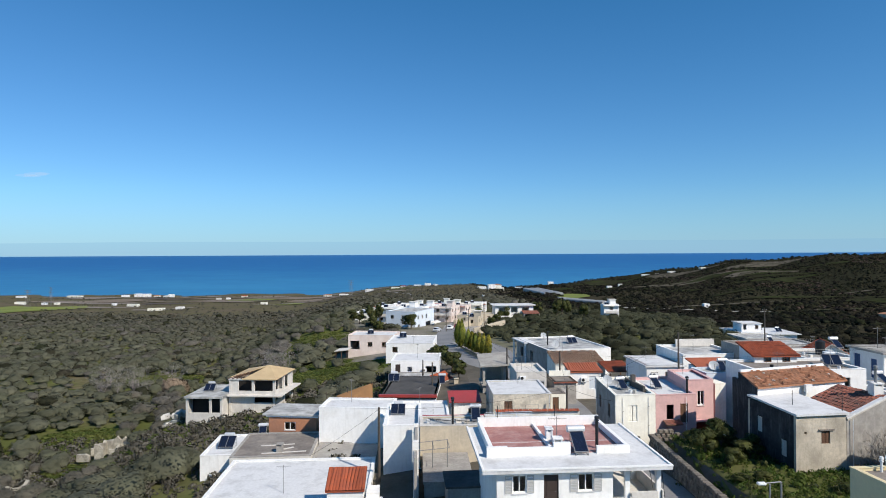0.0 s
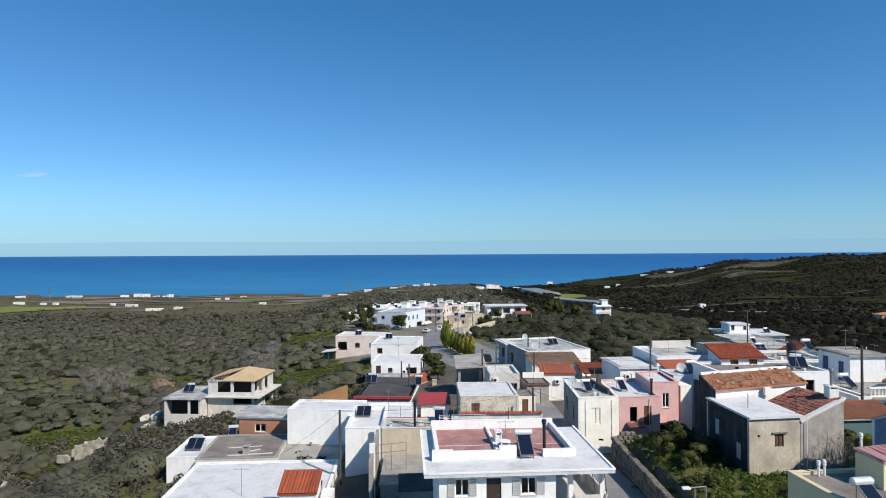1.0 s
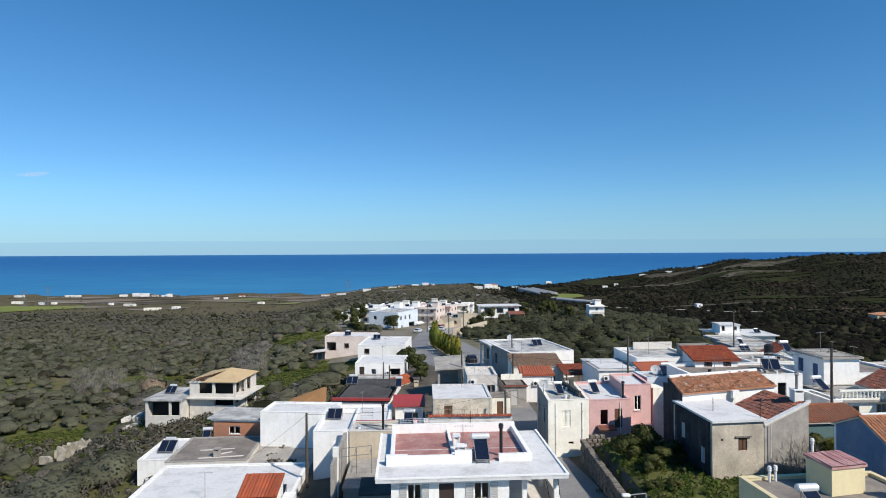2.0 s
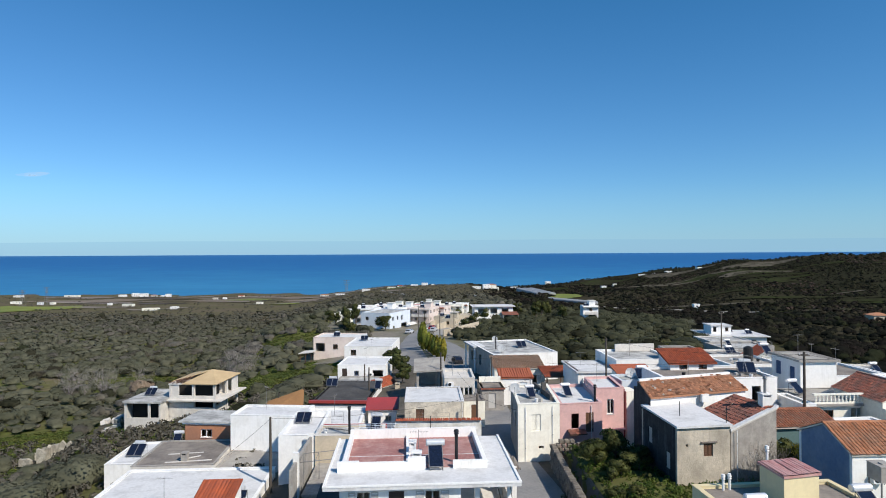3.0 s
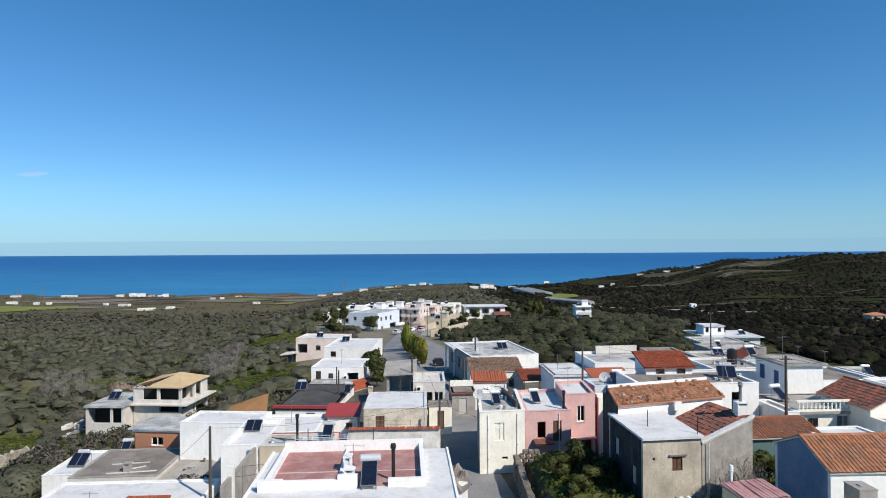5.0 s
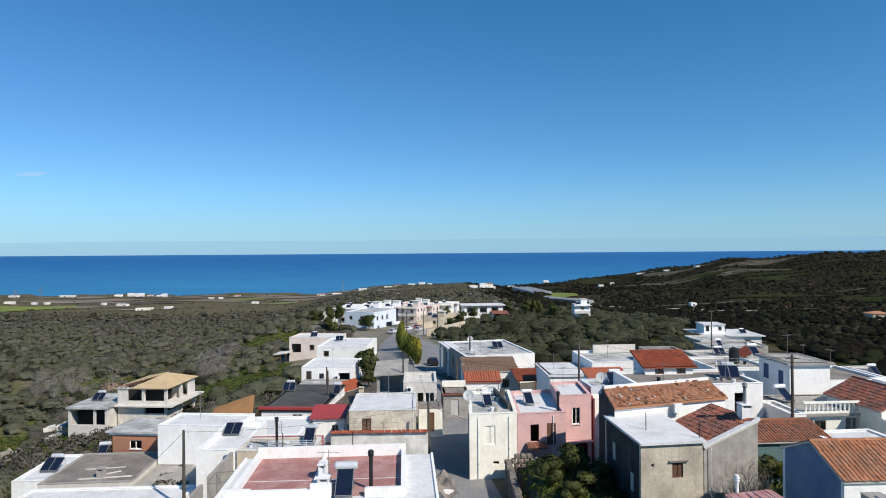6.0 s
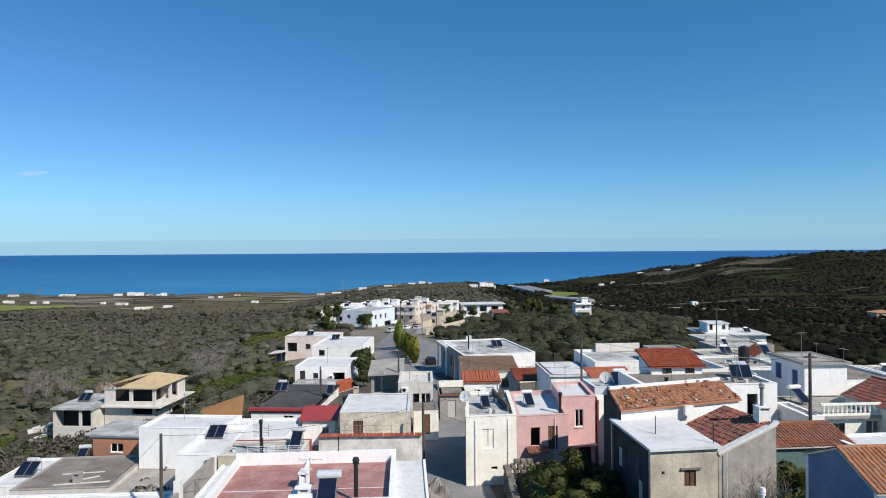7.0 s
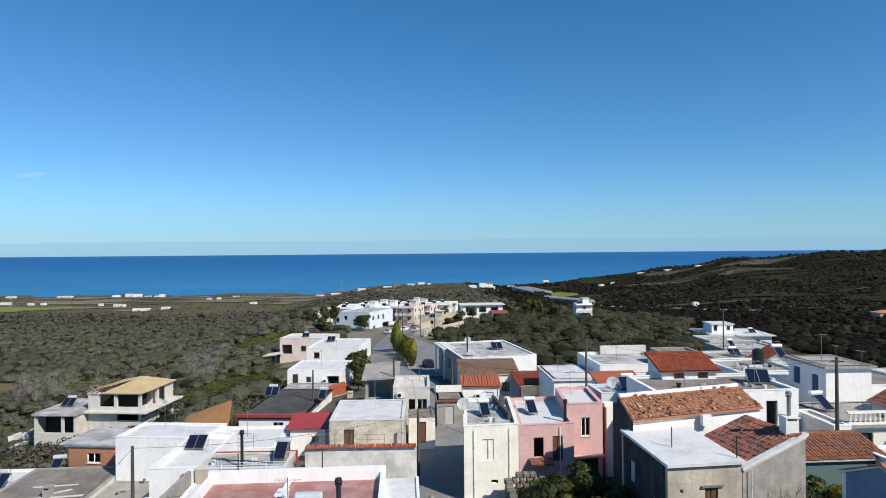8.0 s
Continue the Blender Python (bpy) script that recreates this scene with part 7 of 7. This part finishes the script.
def tree(name, x, y, h, r, mat, label, category="tree", cone=0.0, n=500, leaf=0.22, flat=None, seed=1, trunk=None, group="", z=None):
    rr = np.random.default_rng(seed)
    z = height(x, y) - 0.1 if z is None else z
    t = thing(name, x, y, z, 0, label, category, group)
    tr = h * 0.3 if trunk is None else trunk
    bm = bmesh.new()
    tube(bm, (0, 0, 0), (0.05, 0.03, tr), 0.05 * h ** 0.8, 0.035 * h ** 0.8, 7)
    for k in range(5):
        q = k * math.tau / 5 + seed
        tube(bm, (0.05, 0.03, tr * 0.95), (math.cos(q) * r * 0.55, math.sin(q) * r * 0.55, tr + (h - tr) * (0.35 + 0.1 * (k % 3))), 0.03 * h ** 0.7, 0.012, 5)
    part("trunk", bm, BARK, t)
    half = (h - tr * 0.7) / 2
    if cone < 0.5:
        lumps = []
        for k in range(9):
            q, out = rr.uniform(0, math.tau), rr.uniform(0.25, 0.62)
            at = np.array([math.cos(q) * out, math.sin(q) * out, rr.uniform(-0.55, 0.6)])
            big = rr.uniform(0.34, 0.56)
            lv, lf, ln = clump_mesh(rr, big, n // 8, 0.85, leaf / r, hollow=0.5)
            lumps.append((lv + at, lf, ln * 0.7 + at * 0.5))
        v, f, nv = merge(lumps)
        nv = nv / np.linalg.norm(nv, axis=1)[:, None]
    else:
        v, f, nv = clump_mesh(rr, 1.0, n, 1.0, leaf / r, cone=cone, hollow=0.35)
    v = v * np.array([r, r, half]) + np.array([0, 0, tr * 0.7 + half])
    me = bpy.data.meshes.new("crown")
    me.from_pydata(v.tolist(), [], f.tolist())
    me.normals_split_custom_set_from_vertices(nv)
    me.materials.append(mat)
    c = new("crown", me)
    c.parent = t
    return t


for k, (x, y, h, r, m) in enumerate(((4.9, 157, 7.6, 1.7, LEAF_LIME), (5.6, 153, 7.0, 1.6, LEAF_LIME), (7.0, 146.5, 5.4, 1.5, LEAF_LIME), (7.6, 143, 5.0, 1.4, LEAF_YELLOW), (8.3, 139.5, 5.2, 1.4, LEAF_LIME), (8.9, 136, 5.0, 1.3, LEAF_YELLOW), (9.6, 132, 5.2, 1.3, LEAF_YELLOW), (10.3, 128, 5.8, 1.25, LEAF_YELLOW))):
    tree("golden_cypress", x, y, h, r, m, "golden green conical cypress beside the road", "tree", 0.75, 1800, 0.24, seed=k + 3, trunk=0.5, group="roadside cypresses")
tree("shade_tree", -10.5, 219, 6.0, 4.0, LEAF_GARDEN, "dense dark green tree before a bluish house", "tree", 0, 1800, 0.32, seed=21)
for k, (x, y, h, r) in enumerate(((0.4, 122, 4.6, 2.2), (-0.6, 128, 4.4, 2.0), (2.4, 113, 4.4, 2.0), (-1.4, 132, 2.8, 1.3), (-1.2, 141, 2.8, 1.4), (-1.6, 147, 2.6, 1.4), (3.4, 104, 3.0, 1.5), (3.6, 110, 3.0, 1.5), (2.6, 116, 2.6, 1.5), (-1.0, 137, 3.0, 1.5), (-21, 208, 5, 2.2), (-24, 214, 6, 2.6), (18, 212, 5, 2.4), (22, 232, 6, 2.6), (-32, 240, 6, 2.8), (-36, 250, 6, 2.8), (17, 262, 6, 2.4), (-14, 186, 4, 2.2), (-9, 178, 3.4, 1.8), (-5, 166, 3, 1.6), (28, 262, 6, 2.5), (44, 275, 8, 2.8), (50, 262, 9, 2.6), (53, 266, 10, 2.4), (56, 270, 9, 2.6), (-27, 236, 8, 2.4), (-24, 240, 9, 2.2), (60, 255, 8, 2.8))):
    tree("garden_tree", x, y, h, r, LEAF_GARDEN, "leafy green garden tree between houses", "tree", 0.2, 1400, 0.22, seed=30 + k, group="garden trees")
for k, (x, y, h, r) in enumerate(((25.2, 53.5, 2.9, 1.5), (23.0, 51.6, 2.5, 1.4), (24.4, 49.0, 2.1, 1.3), (23.2, 54.9, 1.7, 1.0), (26.4, 50.8, 2.0, 1.2))):
    tree("citrus_tree", x, y, h, r, LEAF_GARDEN, "dense green citrus tree in a walled garden", "tree", 0.1, 2200, 0.11, seed=50 + k, trunk=0.6, group="garden trees")
for k in range(5):
    x, y = rng.uniform(22, 27.5), rng.uniform(44, 57)
    tree("garden_bush", x, y, rng.uniform(0.7, 1.5), rng.uniform(0.5, 1.0), LEAF_GARDEN, "low dark green garden bush", "bush", 0.1, 1000, 0.10, seed=200 + k, trunk=0.2, group="garden bushes")
for k in range(6):
    x, y = rng.uniform(27.5, 36), rng.uniform(36.5, 45.5)
    tree("garden_bush", x, y, rng.uniform(0.8, 1.7), rng.uniform(0.6, 1.2), LEAF_GARDEN, "low dark green garden bush", "bush", 0.1, 1000, 0.10, seed=240 + k, trunk=0.2, group="garden bushes")
for k, (x, y, h, r, m) in enumerate(((39.3, 48.6, 3.4, 1.7, LEAF_YELLOW), (37.8, 50.2, 3.2, 1.4, LEAF_GARDEN), (41.2, 49.0, 2.6, 1.4, LEAF_GARDEN))):
    tree("flowering_shrub", x, y, h, r, m, "shrub with yellow-green blossom between houses", "shrub", 0.1, 1800, 0.11, seed=60 + k, trunk=0.5)


def bare_shrub(x, y, z, h, r, seed, label="leafless grey shrub of fine twigs", mat=None):
    rr = np.random.default_rng(seed)
    t = thing("bare_shrub", x, y, z, 0, label, "shrub", "bare shrubs")
    bm = bmesh.new()
    for k in range(16):
        q, lean = rr.uniform(0, math.tau), rr.uniform(0.1, 0.7)
        p = Vector((0, 0, 0))
        d = Vector((math.cos(q) * lean, math.sin(q) * lean, 1)).normalized()
        for s in range(3):
            e = p + d * h * 0.36
            tube(bm, p, e, 0.025 / (s + 1), 0.018 / (s + 1), 4)
            for j in range(3):
                dd = (d + Vector(rr.normal(0, 0.55, 3))).normalized()
                tube(bm, e, e + dd * h * 0.3, 0.011, 0.005, 3)
            p, d = e, (d + Vector(rr.normal(0, 0.22, 3))).normalized()
    part("crown", bm, mat or TWIG, t)


for k, (x, y, z, h, r) in enumerate(((34.3, 46.2, 2.9, 2.6, 1.2), (35.4, 46.8, 2.9, 2.8, 1.3), (33.4, 45.6, 2.9, 2.0, 1.0), (36.3, 47.4, 2.9, 2.2, 1.0), (32.6, 45.9, 2.9, 1.6, 1.0))):
    bare_shrub(x, y, z, h, r, 70 + k)
for k in range(15):
    x, y = (-92 + rng.uniform(-10, 10), 184 + rng.uniform(-7, 7)) if k < 9 else (-44 + rng.uniform(-7, 7), 171 + rng.uniform(-3, 3))
    bare_shrub(x, y, height(x, y) + 0.5, 6.5, 2, 90 + k, "tall leafless pale trees in the groves", PALE_TWIG)

# reed patch
v, f, nv = clump_mesh(np.random.default_rng(5), 1.0, 1500, 0.6, 0.09)
v = v * np.array([4.6, 2.6, 5.0]) + np.array([-80, 184, height(-80, 184) + 2.4])
stuff("reed_bed", [(v, f, nv)], REED, "patch of dry tan reeds among olive trees")

# ---- garden walls, poles, cars, small things ----
h = thing("garden_wall", 20.6, 58.0, 0.4, -90, "old rubble stone garden wall along the lane", "wall")
boxes("mortar_core", STONE, h, (0, 30, -0.16, 0.2, 0, 2.55))
STONES = []
for k in range(5):
    bm = bmesh.new()
    box(bm, 0, 0.46 - 0.03 * k, -0.22 - 0.015 * k, 0.26 + 0.01 * k, 0, 0.34)
    bmesh.ops.bevel(bm, geom=bm.edges[:], offset=0.05, segments=1, affect="EDGES")
    me = bpy.data.meshes.new("stone")
    bm.to_mesh(me)
    bm.free()
    me.materials.append(STONE)
    STONES.append(me)


def stone_rows(parent, length, courses, profile=None):
    for j in range(courses):
        for i in range(int(length / 0.5)):
            a = i * 0.5 + (0.25 if j % 2 else 0)
            if profile and j * 0.37 > profile(a):
                continue
            st = new("stone", STONES[rng.integers(5)])
            st.parent = parent
            st.matrix_local = pose(a, rng.uniform(-0.03, 0.03), j * 0.37 + 0.01, rng.uniform(-3, 3), rng.uniform(-4, 4), rng.uniform(-3, 3))


stone_rows(h, 19.5, 7)
h = thing("garden_wall", 20.9, 57.7, 0.5, 4, "rounded old stone wall end below pink house", "wall")
stone_rows(h, 5.0, 8, lambda a: 2.9 - 0.11 * a * a)

utility_pole(-5.2, 55.6, 6.24, -1.5, False)
utility_pole(43.1, 56.0, 11.8)
utility_pole(17.0, 84.6, 6.6, None, False)
utility_pole(-0.9, 93.0, 3.6, None, False)
utility_pole(-2.6, 101.0, 2.6, None, False)
utility_pole(4.6, 186.0, 2.5)
utility_pole(9.2, 196.0, 2.2)
utility_pole(13.6, 188.0, 3.2)
utility_pole(2.0, 205.0, 3.0)
utility_pole(31.0, 78.0, 10.0, None, False)
utility_pole(67.0, 125.0, 8.5)
utility_pole(10.0, 88.0, 6.6, None, False)
utility_pole(13.9, 64.6, 6.2, None, False)
cable((-5.2, 55.6, 6.1), (-13.0, 62.0, -0.3), 0.2)
cable((43.1, 56, 11.6), (17.0, 84.6, 6.4), 1.0)
cable((43.1, 56, 11.6), (62, 44, 11.6), 0.8)
cable((10.0, 88.0, 6.4), (17.0, 84.6, 6.4), 0.3)
cable((13.9, 64.6, 6.0), (17.0, 84.6, 6.3), 0.5)
cable((13.9, 64.6, 5.9), (18.2, 59.4, 5.6), 0.15)
cable((13.9, 64.6, 6.0), (5.2, 186, 2.2), 2.0)
cable((-5.2, 55.6, 6.1), (13.9, 64.6, 5.9), 0.6)
cable((31.0, 78.0, 9.8), (13.9, 64.6, 5.9), 0.7)
cable((31.0, 78.0, 9.8), (43.1, 56, 11.6), 0.7)
cable((31.0, 78.0, 9.8), (67.0, 125.0, 8.3), 1.2)
cable((4.6, 186, 2.3), (10.0, 88.0, 6.4), 1.5)
h = thing("street_lamp", 16.5, 29.2, height(16.5, 29.2) - 0.2, 0, "street lamp on a twin-post steel frame", "street lamp")
LAMP = 9.3 - height(16.5, 29.2)
for px_, hh in ((0.0, LAMP), (0.55, LAMP + 0.1)):
    bm = bmesh.new()
    tube(bm, (px_, 0, 0), (px_, 0, hh), 0.06, 0.045, 8)
    part("post", bm, METAL, h)
bm = bmesh.new()
tube(bm, (-0.25, 0, LAMP + 0.05), (0.55, 0, LAMP + 0.12), 0.03, sides=6)
part("arm", bm, METAL, h)
bm = bmesh.new()
box(bm, -0.62, -0.2, -0.12, 0.12, LAMP - 0.02, LAMP + 0.1)
bmesh.ops.bevel(bm, geom=bm.edges[:], offset=0.035, segments=2, affect="EDGES")
part("lamp_head", bm, CERAMIC, h)
h = thing("tarpaulin", -9.6, 85.0, -2.5, 8, "sloping brown tarpaulin fence on the slope", "tarpaulin")
bm = bmesh.new()
slab(bm, [(-6, 0, 0.6), (0.5, 0, 1.2), (0.5, 2.4, 4.2), (-4.5, 2.4, 2.6)], 0.06)
part("cloth", bm, CANVAS, h)
for px in (-6, -3, 0.4):
    bm = bmesh.new()
    tube(bm, (px, 2.3, -1.5), (px, 2.3, 4.4 + px * 0.2), 0.06, sides=6)
    part("post", bm, WOOD_POLE, h)
car(13.2, 127.0, 100, DARK_METAL, "dark parked car on the side road")
car(17.5, 128.5, 95, DARK_METAL, "dark parked car beside a villa")
car(-1.0, 206.0, 70, TANK, "silver parked car near a bluish house")
car(3.5, 214.0, 75, CERAMIC, "white parked car on the street")
car(7.0, 212.0, 75, TANK, "silver parked car on the street")
car(6.2, 222.0, 75, RED_METAL, "red parked car on the street")
# fallen aerials on the annex roof
for k, (x, y, z) in enumerate(((0.4, 58.4, 4.05), (2.6, 58.0, 4.05))):
    h = thing("fallen_aerial", x, y, z, 20, "dark toppled television aerial lying on a roof", "antenna", "roof aerials")
    bm = bmesh.new()
    tube(bm, (-1.2, 0, 0.5), (1.0, -0.4, 0.15), 0.04, sides=6)
    for i in range(6):
        tube(bm, (-1.1 + i * 0.22, -0.35, 0.47 - i * 0.06), (-1.1 + i * 0.22, 0.35, 0.52 - i * 0.06), 0.015, sides=4)
    part("aerial", bm, DARK_METAL, h)
chimney(1.6, 57.6, 3.98, 2.4)
antenna(19.8, 97.0, 3.6, 3.0)
antenna(11.6, 84.0, 4.15, 2.0)

# ruin on the slope
def ragged_wall(parent, x0, y0, x1, y1, h, thick=0.5, seed=1):
    """A broken wall with an uneven top between two points."""
    rr = np.random.default_rng(seed)
    a, b = Vector((x0, y0, 0)), Vector((x1, y1, 0))
    n = max(2, int((b - a).length / 0.6))
    side = Vector((-(b - a).y, (b - a).x, 0)).normalized() * thick / 2
    tops = [h * rr.uniform(0.72, 1.0) for _ in range(n + 1)]
    bm = bmesh.new()
    rows = []
    for i in range(n + 1):
        p = a.lerp(b, i / n)
        rows.append([bm.verts.new(q) for q in (p - side, p + side, p + side + Vector((0, 0, tops[i])), p - side + Vector((0, 0, tops[i] * rr.uniform(0.93, 1.0))))])
    for p, q in zip(rows, rows[1:]):
        for k in range(4):
            bm.faces.new((p[k], p[(k + 1) % 4], q[(k + 1) % 4], q[k]))
    bm.faces.new(rows[0][::-1])
    bm.faces.new(rows[-1])
    bmesh.ops.recalc_face_normals(bm, faces=bm.faces[:])
    part("wall", bm, RUIN, parent)


h = thing("ruined_hut", -63.5, 106.4, height(-58, 108) - 0.2, 6, "roofless ruined stone hut in a grassy clearing", "ruin")
for k, row in enumerate(((0, 0.6, 2.2, 0.3, 1.4), (3.2, 0, 4.6, 0.0, 3.2), (5.6, 0.0, 8.6, 0.1, 2.4), (3.2, 0.3, 3.2, 4.2, 2.8), (3.4, 4.3, 8.4, 4.4, 3.2), (8.5, 0.5, 8.6, 4.2, 2.7), (6.1, 0.4, 6.2, 4.0, 2.2), (9.0, 1.6, 11.5, 1.0, 1.5), (1.0, 3.4, 3.0, 4.4, 1.6))):
    ragged_wall(h, *row, seed=40 + k)
h = thing("ruined_hut", -68.0, 89.0, height(-66, 90) - 0.6, 20, "low ruined stone wall in the groves", "ruin")
for k, row in enumerate(((0, 0, 6.0, 0, 2.0), (0, 0.4, 0.2, 4.0, 1.8), (5.8, 0.4, 5.8, 4.0, 1.5))):
    ragged_wall(h, *row, seed=60 + k)

# crumpled tarp on a rough white pier beside the lane
h = thing("covered_pier", 15.2, 48.6, 0.8, 6, "rough white masonry pier under a crumpled grey tarp", "pier")
ragged = bmesh.new()
prism(ragged, [(-0.7, -1.1), (0.65, -1.2), (0.75, 0.2), (0.6, 1.2), (-0.6, 1.3), (-0.75, 0.1)], 0, 3.75)
part("pier", ragged, WHITE, h)
bm = bmesh.new()
bmesh.ops.create_grid(bm, x_segments=14, y_segments=18, size=1.0)
rr = np.random.default_rng(9)
for v in bm.verts:
    x, y = v.co.x, v.co.y
    edge = max(abs(x), abs(y))
    v.co = Vector((x * 0.95, y * 1.35, 4.25 - 0.75 * edge ** 2 + 0.22 * math.sin(5 * x + 3 * y) + 0.15 * math.sin(7 * y - 2 * x) + rr.uniform(-0.06, 0.06)))
bmesh.ops.solidify(bm, geom=bm.faces[:], thickness=0.03)
part("tarp", bm, OLD_ROOF, h)


def pylon(x, y, h):
    t = thing("power_pylon", x, y, height(x, y) - 0.3, 0, "distant steel lattice power pylon", "pylon", "pylons")
    bm = bmesh.new()
    for sx in (-1, 1):
        for sy in (-1, 1):
            tube(bm, (sx * 3, sy * 3, 0), (sx * 0.5, sy * 0.5, h), 0.14, 0.1, 4)
    for k in range(7):
        a, b_ = k / 7, (k + 1) / 7
        for sy in (-1, 1):
            ra, rb = 3 - 2.5 * a, 3 - 2.5 * b_
            tube(bm, (-ra, sy * ra, h * a), (rb, sy * rb, h * b_), 0.06, sides=4)
            tube(bm, (ra, sy * ra, h * a), (-rb, sy * rb, h * b_), 0.06, sides=4)
    part("tower", bm, METAL, t)
    for zz in (0.72, 0.85, 0.97):
        bm = bmesh.new()
        tube(bm, (-5, 0, h * zz), (5, 0, h * zz), 0.18, sides=4)
        part("crossarm", bm, METAL, t)


pylon(-590, 870, 26)
pylon(-640, 1000, 30)
pylon(-150, 1010, 27)


# thin cloud, and glowing sheets that paint the haze bank over the horizon
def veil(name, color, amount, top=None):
    """Haze painted on a self-lit sheet: clear mixed with a little of its own light, thinning out with height."""
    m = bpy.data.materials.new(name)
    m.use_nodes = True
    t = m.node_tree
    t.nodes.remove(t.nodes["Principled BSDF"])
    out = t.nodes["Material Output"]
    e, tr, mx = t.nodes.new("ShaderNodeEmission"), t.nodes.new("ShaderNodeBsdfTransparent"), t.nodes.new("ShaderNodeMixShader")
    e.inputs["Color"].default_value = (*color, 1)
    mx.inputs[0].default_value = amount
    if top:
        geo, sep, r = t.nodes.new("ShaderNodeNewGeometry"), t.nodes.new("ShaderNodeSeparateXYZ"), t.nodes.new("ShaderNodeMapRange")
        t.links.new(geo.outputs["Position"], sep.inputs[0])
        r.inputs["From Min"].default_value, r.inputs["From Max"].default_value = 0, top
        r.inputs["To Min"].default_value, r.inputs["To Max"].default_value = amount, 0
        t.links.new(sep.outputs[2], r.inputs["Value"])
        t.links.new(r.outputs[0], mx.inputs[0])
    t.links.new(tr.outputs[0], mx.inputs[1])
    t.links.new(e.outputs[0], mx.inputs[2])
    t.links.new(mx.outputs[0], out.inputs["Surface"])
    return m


# Emissive see-through sheets tint the low sky darker and bluer.
HAZE, BANK, CLOUD = veil("painted_horizon_haze", (0.24, 0.48, 0.73), 0.66, 560), veil("painted_haze_bank", (0.22, 0.45, 0.68), 0.30), veil("thin_cloud", (0.62, 0.70, 0.78), 0.16)
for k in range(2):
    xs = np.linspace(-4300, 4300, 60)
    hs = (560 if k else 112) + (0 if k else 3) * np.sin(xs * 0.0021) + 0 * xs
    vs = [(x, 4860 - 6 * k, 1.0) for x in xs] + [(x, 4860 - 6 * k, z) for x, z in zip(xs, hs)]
    sheet(f"backdrop_{k + 1}", vs, [(i, i + 1, 61 + i, 60 + i) for i in range(59)], HAZE if k else BANK, None, "glowing sheet painting pale haze low over the sea horizon", "structure")
bm = bmesh.new()
for k, (dx, dz, sx, sz) in enumerate(((-40, 0, 75, 10), (20, 6, 80, 14), (60, 10, 50, 9), (-10, -5, 60, 7))):
    v = [bm.verts.new((dx + sx * math.cos(q * math.tau / 20), k * 4.0, dz + sz * math.sin(q * math.tau / 20))) for q in range(20)]
    bm.faces.new(v)
ob = part("cloud", bm, CLOUD)
ob.location = (-2683, 4000, 541)
tagged(ob, "small faint wisp of cloud in a clear sky", "cloud", "", "structure")

for k, (x, y, z) in enumerate(((20.8, 66.0, 6.2), (26.8, 66.0, 7.0), (-2.0, 70.0, 2.5), (-10.0, 71.0, 3.0), (35.2, 62.5, 8.2), (41.0, 63.0, 8.3), (46.5, 75.0, 7.5), (9.5, 72.0, 4.8), (13.2, 85.4, 4.15),
                               (29.5, 86.0, 4.9), (37.0, 88.0, 6.0), (-4.0, 114.0, 0.65), (-6.0, 140.0, -0.6), (21.5, 108.0, 3.5), (49.5, 68.0, 9.4), (54.0, 73.0, 7.3), (62.0, 81.0, 6.3))):
    antenna(x, y, z, 1.8 + 0.3 * (k % 4), 40 * k)
